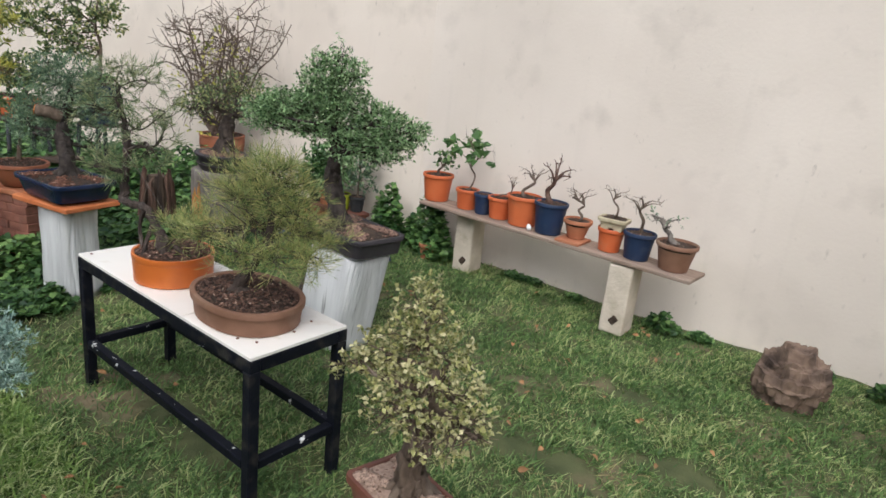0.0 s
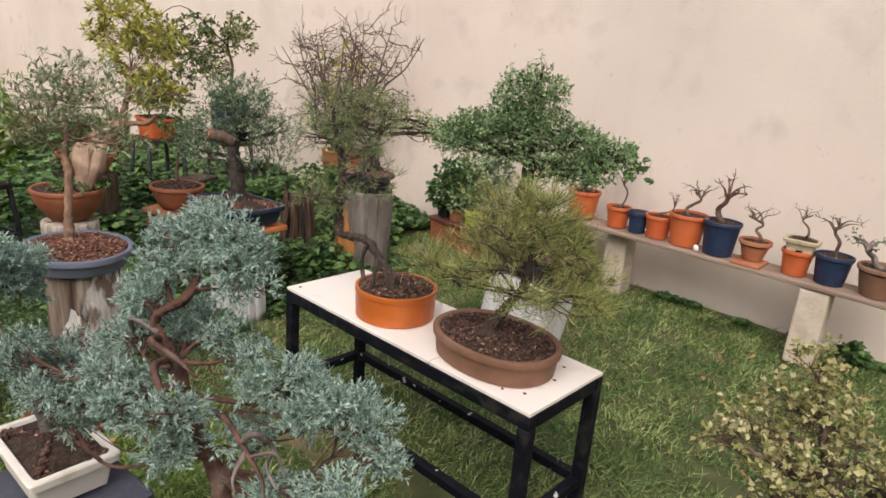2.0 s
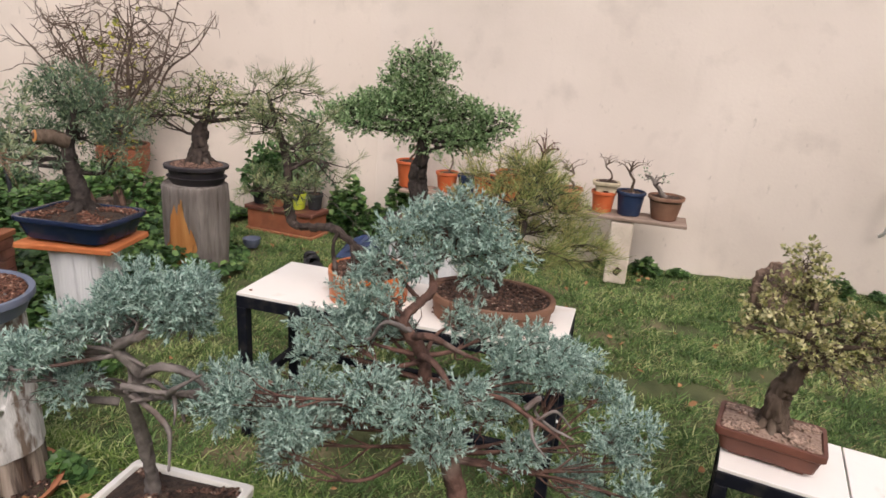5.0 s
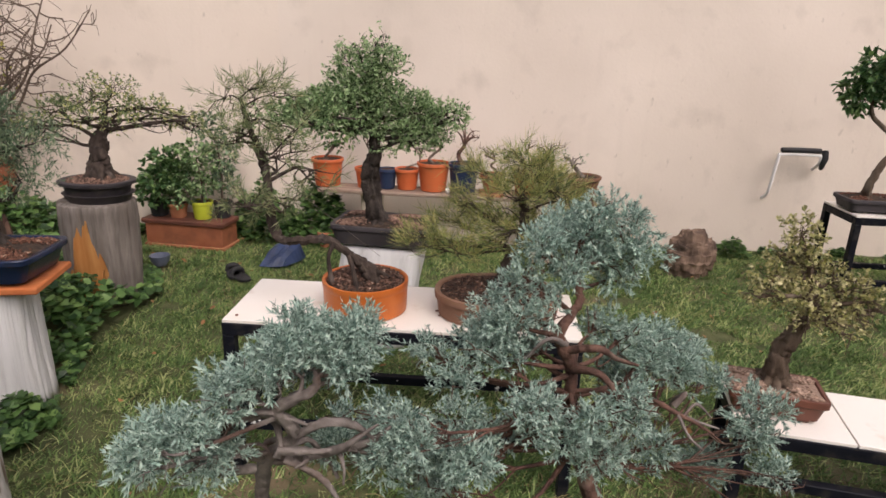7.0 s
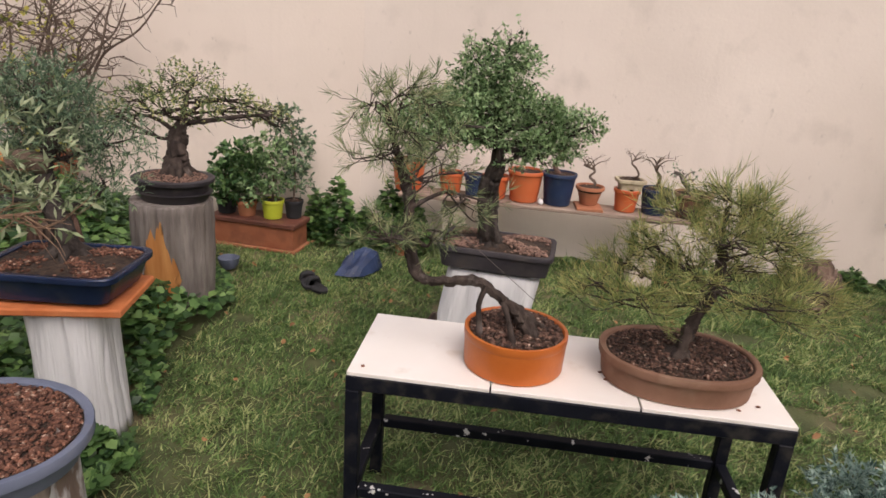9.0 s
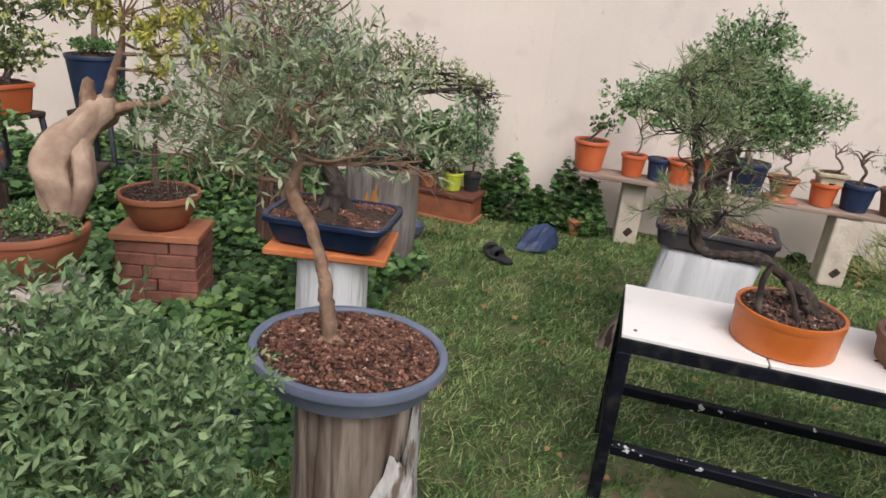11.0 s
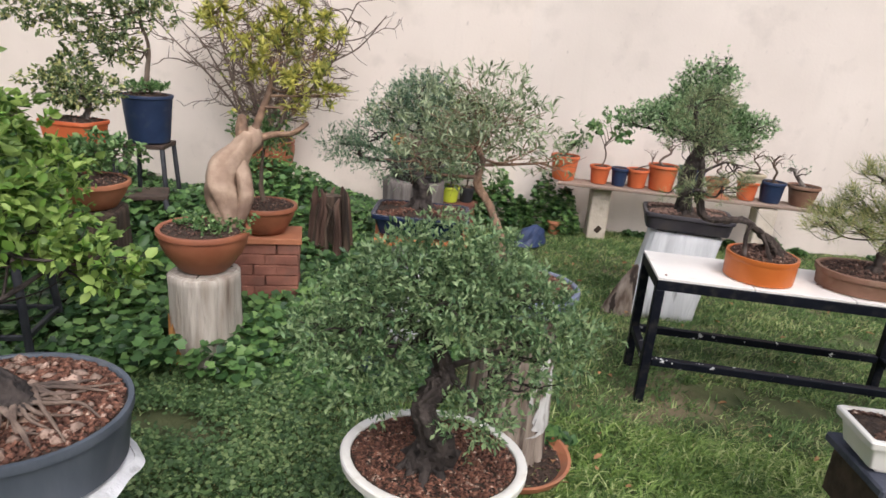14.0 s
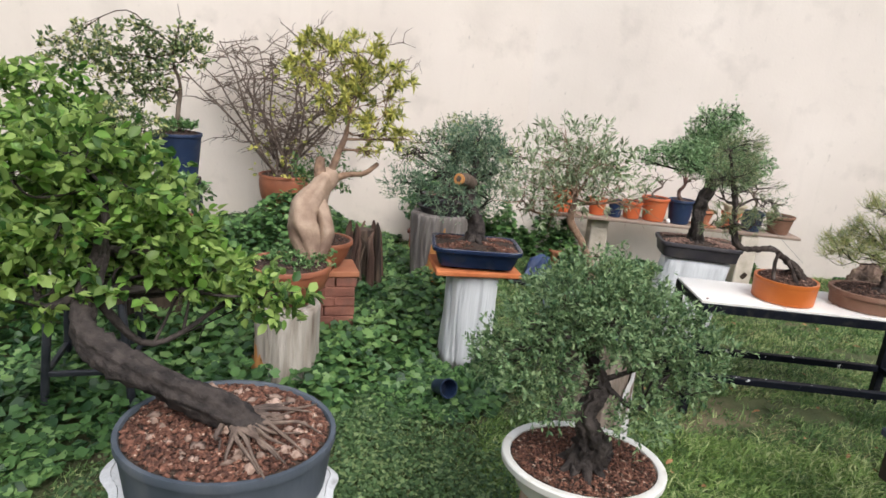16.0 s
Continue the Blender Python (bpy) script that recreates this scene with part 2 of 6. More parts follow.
    "brick": mat("red_brick", (0.20, 0.08, 0.055), (0.30, 0.125, 0.085), 12, 0.9, bump=0.5, bscale=80, c3=(0.20, 0.10, 0.075), s3=9, island=0.0, lo3=0.5, hi3=0.7),
    "roof_tile": mat("orange_clay_tile", (0.52, 0.15, 0.045), (0.60, 0.20, 0.07), 9, 0.8, bump=0.25, c3=(0.38, 0.12, 0.05), s3=7),
    "block": mat("sandy_limestone", (0.49, 0.42, 0.33), (0.60, 0.52, 0.42), 9, 0.95, bump=0.5, bscale=50, c3=(0.36, 0.30, 0.22), s3=6, lo3=0.55, hi3=0.75),
    "plank": mat("weathered_plank", (0.22, 0.155, 0.115), (0.33, 0.25, 0.195), 20, 0.9, bump=0.5, bscale=40, c3=(0.16, 0.11, 0.08), s3=6, stretch=(0.15, 1.5, 1.5)),
    "stone": mat("flaky_brown_stump", (0.13, 0.085, 0.06), (0.24, 0.165, 0.12), 11, 0.95, bump=1.0, bscale=30, c3=(0.06, 0.04, 0.03), s3=7, lo3=0.5, hi3=0.68),
    "slate": mat("dark_slate", (0.05, 0.055, 0.075), (0.085, 0.09, 0.115), 8, 0.7, bump=0.4, bscale=50),
    "dark_stain": mat("dark_stained_wood", (0.04, 0.026, 0.018), (0.075, 0.05, 0.035), 20, 0.75, bump=0.3, stretch=(0.3, 1, 1)),
    "white_pipe": mat("white_painted_steel", (0.70, 0.69, 0.67), (0.76, 0.75, 0.73), 9, 0.5, bump=0.05),
    "rubber": mat("black_rubber", (0.015, 0.015, 0.016), (0.025, 0.025, 0.027), 15, 0.7, bump=0.2),
    "blue_cloth": mat("dark_blue_sheeting", (0.014, 0.026, 0.065), (0.03, 0.052, 0.12), 9, 0.45, bump=0.4, bscale=20),
    "iron": mat("black_iron", (0.014, 0.016, 0.02), (0.03, 0.032, 0.036), 15, 0.6, bump=0.2, c3=(0.06, 0.045, 0.035), s3=14, lo3=0.6, hi3=0.8),
    "dry_leaf": mat("dry_leaf", (0.25, 0.12, 0.05), (0.35, 0.20, 0.09), 20, 0.9, bump=0.2, island=0.3),
}
L = {
    "grass": leaf_mat("grass_blades", (0.055, 0.11, 0.032), (0.205, 0.32, 0.095), (0.42, 0.47, 0.20), 0.14, 0.55, 0.35, 2.6, 1.3),
    "grass_pale": leaf_mat("pale_grass_blades", (0.11, 0.19, 0.04), (0.30, 0.43, 0.11), (0.50, 0.56, 0.24), 0.16, 0.5, 0.35, 2.2, 1.3),
    "straw": leaf_mat("straw_blades", (0.26, 0.22, 0.09), (0.48, 0.40, 0.20), None, 0.1, 0.7, 0.2, 5.0),
    "ivy": leaf_mat("creeper_leaves", (0.024, 0.062, 0.02), (0.11, 0.215, 0.06), (0.19, 0.31, 0.095), 0.12, 0.4, 0.25, 2.0),
    "clover": leaf_mat("clover_leaves", (0.045, 0.09, 0.03), (0.125, 0.205, 0.07), (0.23, 0.31, 0.12), 0.16, 0.5, 0.3, 4.0, 1.0),
    "juniper": leaf_mat("blue_juniper", (0.10, 0.175, 0.145), (0.35, 0.50, 0.42), (0.56, 0.70, 0.60), 0.34, 0.65, 0.25, 7.0),
    "elm": leaf_mat("elm_leaves", (0.048, 0.105, 0.036), (0.225, 0.365, 0.155), (0.40, 0.54, 0.27), 0.26, 0.45, 0.3, 5.0),
    "pine": leaf_mat("pine_needles", (0.08, 0.135, 0.036), (0.29, 0.36, 0.115), (0.52, 0.46, 0.18), 0.24, 0.55, 0.25, 5.0),
    "pine_grey": leaf_mat("greyish_needles", (0.0864, 0.13, 0.054), (0.25, 0.31, 0.14), (0.38, 0.38, 0.20), 0.14, 0.55, 0.25, 5.0),
    "olive": leaf_mat("olive_leaves", (0.10, 0.138, 0.062), (0.28, 0.345, 0.175), (0.44, 0.49, 0.30), 0.22, 0.45, 0.25, 5.0),
    "box": leaf_mat("small_dark_leaves", (0.054, 0.119, 0.036), (0.17, 0.29, 0.10), (0.28, 0.40, 0.16), 0.15, 0.45, 0.3, 5.0),
    "boxwood": leaf_mat("pale_small_leaves", (0.055, 0.112, 0.045), (0.18, 0.285, 0.125), (0.33, 0.43, 0.20), 0.24, 0.45, 0.3, 6.0),
    "bright": leaf_mat("fresh_green_leaves", (0.045, 0.11, 0.022), (0.205, 0.365, 0.065), (0.43, 0.57, 0.15), 0.22, 0.4, 0.45, 4.0),
    "yellow": leaf_mat("yellow_green_leaves", (0.15, 0.18, 0.04), (0.46, 0.46, 0.10), (0.72, 0.66, 0.16), 0.26, 0.45, 0.35, 5.0),
    "olive_yellow": leaf_mat("yellowing_grey_green_leaves", (0.075, 0.115, 0.05), (0.25, 0.31, 0.12), (0.46, 0.46, 0.18), 0.2, 0.45, 0.3, 2.0, 1.0),
    "variegated": leaf_mat("cream_edged_leaves", (0.144, 0.166, 0.0468), (0.43, 0.42, 0.16), (0.66, 0.60, 0.34), 0.3, 0.35, 0.3, 5.0),
    "shrub": leaf_mat("dark_shrub_leaves", (0.0324, 0.0864, 0.0288), (0.12, 0.22, 0.08), (0.20, 0.32, 0.11), 0.12, 0.35, 0.25, 4.0),
    "sage": leaf_mat("grey_green_leaves", (0.0684, 0.119, 0.072), (0.20, 0.29, 0.17), (0.32, 0.41, 0.24), 0.15, 0.45, 0.25, 4.0),
}


# ---- mesh helpers ----
def thing(name, label, category, at=(0, 0, 0), turn=0.0, group=""):
    e = new(name)
    e.empty_display_size = 0.05
    e.matrix_basis = pose(at[0], at[1], at[2], 0, 0, turn)
    return tagged(e, label, category, group)


def finish(name, me, material, parent, label="", kind="", smooth=True):
    me.materials.append(material)
    if smooth:
        me.polygons.foreach_set("use_smooth", np.ones(len(me.polygons), dtype=bool))
    me.update()
    ob = new(name, me)
    if parent:
        ob.parent = parent
    return tagged(ob, label, kind=kind)


def part(name, bm, material, parent=None, label="", kind="", smooth=False):
    me = bpy.data.meshes.new(name)
    bm.to_mesh(me)
    bm.free()
    return finish(name, me, material, parent, label, kind, smooth)


def part_np(name, verts, faces, material, parent=None, label="", kind="", smooth=True):
    """Mesh from arrays: verts (n, 3), faces (m, 3 or 4)."""
    me = bpy.data.meshes.new(name)
    faces = np.asarray(faces, dtype=np.int32)
    k = faces.shape[1]
    me.vertices.add(len(verts))
    me.vertices.foreach_set("co", np.asarray(verts, dtype=np.float32).ravel())
    me.loops.add(faces.size)
    me.loops.foreach_set("vertex_index", faces.ravel())
    me.polygons.add(len(faces))
    me.polygons.foreach_set("loop_start", np.arange(0, faces.size, k, dtype=np.int32))
    me.update(calc_edges=True)
    return finish(name, me, material, parent, label, kind, smooth)


def box(bm, sx, sy, sz, at=(0, 0, 0), bevel=0.004, turn=(0, 0, 0), segments=1):
    """A bevelled box whose centre is at."""
    r = bmesh.ops.create_cube(bm, size=1.0)
    vs = r["verts"]
    bmesh.ops.scale(bm, vec=(sx, sy, sz), verts=vs)
    if bevel:
        es = list({e for v in vs for e in v.link_edges})
        bv = bmesh.ops.bevel(bm, geom=es, offset=bevel, segments=segments, affect="EDGES", profile=0.5)
        vs = list({v for f in bv["faces"] for v in f.verts} | {v for v in vs if v.is_valid})
    bmesh.ops.transform(bm, matrix=pose(*at, *turn), verts=vs)
    return vs


def box_part(name, sx, sy, sz, at, material, parent, bevel=0.004, turn=(0, 0, 0), label=""):
    bm = bmesh.new()
    box(bm, sx, sy, sz, at, bevel, turn)
    return part(name, bm, material, parent, label)


def loft(rings, segs=40, power=2.0, wob=0.0, seed=0, cap=True, flute=0.0):
    """Rings (half_x, half_y, z[, dx, dy]) of a superellipse joined bottom to top."""
    a = np.linspace(0, 2 * math.pi, segs, endpoint=False)
    c, s = np.cos(a), np.sin(a)
    ux, uy = np.sign(c) * np.abs(c) ** (2 / power), np.sign(s) * np.abs(s) ** (2 / power)
    rng = np.random.default_rng(seed)
    ph = rng.uniform(0, 6.28, 5)
    out = []
    for r in rings:
        hx, hy, z = r[:3]
        dx, dy = (r[3], r[4]) if len(r) > 3 else (0, 0)
        w = 1 + wob * (np.sin(2 * a + ph[0] + 2 * z) + 0.7 * np.sin(3 * a + ph[1] - 4 * z) + 0.5 * np.sin(7 * a + ph[2] + 9 * z)) + flute * np.sin(17 * a + ph[3] + 1.5 * np.sin(6 * z))
        out.append(np.stack([hx * ux * w + dx, hy * uy * w + dy, np.full(segs, z)], 1))
    v = np.concatenate(out)
    f = []
    i = np.arange(segs)
    for k in range(len(rings) - 1):
        f.append(np.stack([k * segs + i, k * segs + (i + 1) % segs, (k + 1) * segs + (i + 1) % segs, (k + 1) * segs + i], 1))
    f = np.concatenate(f)
    if cap:
        n = len(v)
        v = np.concatenate([v, [out[0].mean(0)], [out[-1].mean(0)]])
        last = (len(rings) - 1) * segs
        f = np.concatenate([f, np.stack([(i + 1) % segs, i, np.full(segs, n), np.full(segs, n)], 1)[:, [0, 1, 2, 2]], np.stack([last + i, last + (i + 1) % segs, np.full(segs, n + 1), np.full(segs, n + 1)], 1)])
    return v, f


def loft_part(name, rings, material, parent, segs=40, power=2.0, wob=0.0, seed=0, cap=True, flute=0.0, label="", smooth=True):
    v, f = loft(rings, segs, power, wob, seed, cap, flute)
    bm = bmesh.new()
    vs = [bm.verts.new(p) for p in v]
    for q in f:
        ids = list(dict.fromkeys(int(j) for j in q))
        bm.faces.new([vs[j] for j in ids])
    ob = part(name, bm, material, parent, label, smooth=smooth)
    if smooth:
        ob.data.set_sharp_from_angle(angle=radians(40))
    return ob


def spline(points, n):
    """Catmull-Rom through points, n steps a span."""
    p = np.asarray(points, float)
    p = np.concatenate([[2 * p[0] - p[1]], p, [2 * p[-1] - p[-2]]])
    out = []
    for k in range(1, len(p) - 2):
        for t in np.linspace(0, 1, n, endpoint=False):
            a, b, c, d = p[k - 1], p[k], p[k + 1], p[k + 2]
            out.append(0.5 * (2 * b + (c - a) * t + (2 * a - 5 * b + 4 * c - d) * t * t + (3 * b - a - 3 * c + d) * t ** 3))
    out.append(p[-2])
    return np.array(out)


def tube(points, radii, segs=6, wob=0.0, rng=None, gnarl=0.0):
    """A tube along points with a radius at each; wob roughens its skin."""
    p = np.asarray(points, float)
    n = len(p)
    r = np.interp(np.linspace(0, 1, n), np.linspace(0, 1, len(radii)), radii)
    d = np.gradient(p, axis=0)
    d /= np.linalg.norm(d, axis=1)[:, None] + 1e-9
    up = np.array([0.3, 0.2, 1.0]) if abs(d[0][2]) < 0.9 else np.array([1.0, 0.1, 0.0])
    u = np.cross(d[0], up)
    u /= np.linalg.norm(u)
    a = np.linspace(0, 2 * math.pi, segs, endpoint=False)
    vs = []
    ph = rng.uniform(0, 6.28, 3) if rng is not None else np.zeros(3)
    for k in range(n):
        u = u - d[k] * (u @ d[k])
        u /= np.linalg.norm(u) + 1e-9
        w = np.cross(d[k], u)
        q = 1 + (rng.normal(0, wob, segs) if wob and rng is not None else 0) + gnarl * (np.sin(2 * a + ph[0] + k * 0.35) + 0.8 * np.sin(5 * a + ph[1] + k * 0.2) + 0.6 * np.sin(9 * a + ph[2] + k * 0.12))
        vs.append(p[k] + (np.cos(a) * q)[:, None] * u * r[k] + (np.sin(a) * q)[:, None] * w * r[k])
    vs.append(p[-1][None] + d[-1] * r[-1] * 0.6)
    v = np.concatenate(vs)
    i = np.arange(segs)
    f = [np.stack([k * segs + i, k * segs + (i + 1) % segs, (k + 1) * segs + (i + 1) % segs, (k + 1) * segs + i], 1) for k in range(n - 1)]
    tip = np.full(segs, n * segs)
    f.append(np.stack([(n - 1) * segs + i, (n - 1) * segs + (i + 1) % segs, tip, tip], 1))
    return v, np.concatenate(f)


def join(pieces):
    vs, fs, o = [], [], 0
    for v, f in pieces:
        vs.append(v)
        fs.append(f + o)
        o += len(v)
    return np.concatenate(vs), np.concatenate(fs)


def quads_part(name, pieces, material, parent, label="", kind="", smooth=True):
    v, f = join(pieces)
    tri = np.concatenate([f[:, [0, 1, 2]], f[f[:, 2] != f[:, 3]][:, [0, 2, 3]]])
    return part_np(name, v, tri, material, parent, label, kind, smooth)


def unit(v):
    return v / (np.linalg.norm(v, axis=-1, keepdims=True) + 1e-9)


def leaves(pos, axis, normal, length, width, fold=0.25, tip=0.55):
    """Folded leaves along a sunk midrib: slim ones with four corners, broad ones with six. Arrays (n, 3) and (n,)."""
    axis = unit(axis)
    side = unit(np.cross(axis, normal))
    nrm = np.cross(side, axis)
    ln, wd = length[:, None], width[:, None]
    if length.mean() > 0.03 and width.mean() > 0.015:
        a, c = pos + axis * ln * 0.22, pos + axis * ln * 0.6
        lift = nrm * wd * fold
        v = np.stack([pos, a + side * wd * 0.42 + lift, c + side * wd * 0.48 + lift * 0.8, pos + axis * ln - nrm * wd * 0.15, c - side * wd * 0.48 + lift * 0.8, a - side * wd * 0.42 + lift], 1).reshape(-1, 3)
        b = np.arange(len(pos))[:, None] * 6
        return v, np.concatenate([b + k for k in ([0, 1, 2], [0, 2, 3], [0, 3, 4], [0, 4, 5])], 1).reshape(-1, 3)
    mid = pos + axis * ln * (1 - tip)
    v = np.stack([pos, mid + side * wd * 0.5 + nrm * wd * fold, pos + axis * ln, mid - side * wd * 0.5 + nrm * wd * fold], 1).reshape(-1, 3)
    b = np.arange(len(pos))[:, None] * 4
    return v, np.concatenate([b + [0, 1, 2], b + [0, 2, 3]], 1).reshape(-1, 3)


def in_pads(pads, n, rng, shell=0.45):
    """n points spread over ellipsoids (x, y, z, r[, rz]), denser outside, with the way out from the centre."""
    pads = [(*p, p[3] * 0.7) if len(p) == 4 else p for p in pads]
    w = np.array([p[3] ** 2 for p in pads])
    pick = rng.choice(len(pads), n, p=w / w.sum())
    c = np.array([p[:3] for p in pads])[pick]
    r = np.array([(p[3], p[3], p[4]) for p in pads])[pick]
    d = unit(rng.normal(size=(n, 3)))
    lump = 1 + 0.22 * np.sin(d[:, 0] * 5 + pick) * np.sin(d[:, 1] * 6 + 2 * pick) + 0.15 * np.sin(d[:, 2] * 8 + pick)
    k = (shell + (1 - shell) * rng.uniform(0, 1, n) ** 0.6) * lump
    return c + d * r * k[:, None], d, pick


def crown(name, pads, sprigs, per, length, width, stem, material, parent, off, seed, spread=0.9, up=0.4, fold=0.25, tip=0.55, shell=0.45):
    """Leaves set in sprigs over the pads."""
    rng = np.random.default_rng(seed)
    p, d, _ = in_pads(pads, sprigs, rng, shell)
    way = unit(d + [0, 0, up] + rng.normal(0, 0.45, (sprigs, 3)))
    t = rng.uniform(0, 1, (sprigs, per))
    base = (p[:, None] + way[:, None] * (t * stem)[..., None]).reshape(-1, 3)
    w = np.repeat(way, per, 0)
    axis = unit(w * (1 - spread * 0.5) + rng.normal(0, spread * 0.6, (sprigs * per, 3)))
    nrm = unit(rng.normal(0, 0.6, axis.shape) + [0, 0, 1.0])
    s = rng.uniform(0.65, 1.25, len(base))
    v, f = leaves(base - np.array(off), axis, nrm, length * s, width * s * rng.uniform(0.8, 1.2, len(base)), fold, tip)
    return part_np(name, v, f, material, parent, kind="stuff", smooth=False)


def trunk_and_limbs(parent, off, path, radii, pads, bark, seed, limb=0.3, twigs=4, gnarl=0.08, roots=5, segs=14, root_len=0.1, spur=0.05, free=0.35, skin=0.07, sway=0.16):
    """A tapered trunk with surface roots, a limb to every pad and twigs inside it."""
    rng = np.random.default_rng(seed)
    off = np.array(off)
    sp = spline(path, 8)
    sp[1:-1] += rng.normal(0, radii[0] * 0.7 * skin, (len(sp) - 2, 3))
    rr = np.interp(np.linspace(0, 1, len(sp)), np.linspace(0, 1, len(radii)), radii)
    parent = quads_part("trunk", [tube(sp - off, rr, segs, skin, rng, gnarl)], bark, parent)
    for k in range(roots):
        a = 6.283 * (k + rng.uniform(-0.3, 0.3)) / max(roots, 1)
        q = np.array([math.cos(a), math.sin(a), 0])
        l = root_len * rng.uniform(0.7, 1.3)
        pts = [sp[0] + [0, 0, radii[0] * 1.1] + q * radii[0] * 0.3, sp[0] + q * (radii[0] * 0.8 + l * 0.3) + [0, 0, radii[0] * 0.3], sp[0] + q * (radii[0] + l) + [0, 0, -0.012]]
        quads_part("root", [tube(spline(pts, 5) - off, [radii[0] * 0.5, radii[0] * 0.3, radii[0] * 0.12], 7, 0.06, rng)], bark, parent)
    fine, tips = [], []
    for pd in pads:
        c = np.array(pd[:3])
        dist = np.linalg.norm(sp - c, axis=1) + 0.6 * np.maximum(0, sp[:, 2] - c[2] + 0.02) + 1.2 * np.maximum(0, free - np.linspace(0, 1, len(sp)))
        k = int(np.argmin(dist))
        s = sp[k]
        m = (s + c) / 2 + rng.normal(0, sway, 3) * np.linalg.norm(c - s) + [0, 0, -0.05 * np.linalg.norm(c - s)]
        br = spline([s, m, c], 6)
        r0 = min(rr[k] * 0.6, limb * 0.1)
        quads_part("limb", [tube(br - off, [r0, r0 * 0.6, r0 * 0.3], 7, 0.06, rng)], bark, parent)
        for _ in range(twigs):
            a = br[rng.integers(len(br) // 2, len(br))]
            rz = pd[4] if len(pd) > 4 else pd[3] * 0.7
            e = c + unit(rng.normal(size=3)) * [pd[3], pd[3], rz] * rng.uniform(0.6, 0.98)
            mm = (a + e) / 2 + rng.normal(0, 0.15, 3) * np.linalg.norm(e - a)
            tw = spline([a, mm, e], 4)
            fine.append(tube(tw - off, [r0 * 0.3 + 0.0008, r0 * 0.16 + 0.0006, 0.0006], 4))
            tips.append((e, unit(e - mm)))
            for _ in range(2):
                b = tw[rng.integers(2, len(tw))]
                g = b + unit(unit(e - a) + rng.normal(0, 0.7, 3)) * spur * rng.uniform(0.5, 1.4)
                fine.append(tube(np.array([b, (b + g) / 2 + rng.normal(0, 0.004, 3), g]) - off, [r0 * 0.12 + 0.0006, 0.0005], 4))
                tips.append((g, unit(g - b)))
    if fine:
        quads_part("twig_mass", fine, bark, parent, kind="stuff")
    return tips


def tufts(name, tips, per, length, width, material, parent, off, seed, spread=0.55, up=0.3, back=0.03):
    """Needles fanned like a brush round the end of every twig."""
    rng = np.random.default_rng(seed)
    p, d = np.array([t[0] for t in tips]), np.array([t[1] for t in tips])
    n = len(p) * per
    w = unit(np.repeat(d, per, 0) + [0, 0, up])
    base = np.repeat(p, per, 0) - np.repeat(d, per, 0) * rng.uniform(0, back, (n, 1))
    axis = unit(w + rng.normal(0, spread, (n, 3)))
    v, f = leaves(base - np.array(off), axis, rng.normal(size=(n, 3)), length * rng.uniform(0.6, 1.25, n), np.full(n, width), 0.1, 0.5)
    return part_np(name, v, f, material, parent, kind="stuff", smooth=False)


def pebbles(name, half, z, n, size, material, parent, seed, power=2.0, dome=0.015, at=(0, 0)):
    """Loose mulch or gravel, each piece an irregular lump."""
    rng = np.random.default_rng(seed)
    a, q = rng.uniform(0, 6.283, n), np.sqrt(rng.uniform(0, 1, n)) * 0.97
    c, s = np.cos(a), np.sin(a)
    x, y = np.sign(c) * np.abs(c) ** (2 / power) * half[0] * q, np.sign(s) * np.abs(s) ** (2 / power) * half[1] * q
    ctr = np.stack([x + at[0], y + at[1], z + dome * (1 - q * q) + rng.uniform(-0.001, 0.004, n)], 1)
    o = np.array([[1, 0, 0], [-1, 0, 0], [0, 1, 0], [0, -1, 0], [0, 0, 1], [0, 0, -1]], float)
    f = np.array([[0, 2, 4], [2, 1, 4], [1, 3, 4], [3, 0, 4], [2, 0, 5], [1, 2, 5], [3, 1, 5], [0, 3, 5]])
    sc = size * rng.uniform(0.4, 1.3, (n, 1, 1)) * rng.uniform(0.6, 1.3, (n, 1, 3)) * [1, 1, 0.55]
    t = rng.uniform(0, 6.283, n)
    v = o[None] * sc + rng.normal(0, 0.15, (n, 6, 3)) * size * 0.5
    R = np.stack([np.stack([np.cos(t), -np.sin(t)], 1), np.stack([np.sin(t), np.cos(t)], 1)], 1)
    v[..., :2] = np.einsum("nij,nkj->nki", R, v[..., :2])
    v += ctr[:, None]
    return part_np(name, v.reshape(-1, 3), (np.arange(n)[:, None, None] * 6 + f[None]).reshape(-1, 3), material, parent, kind="stuff", smooth=False)


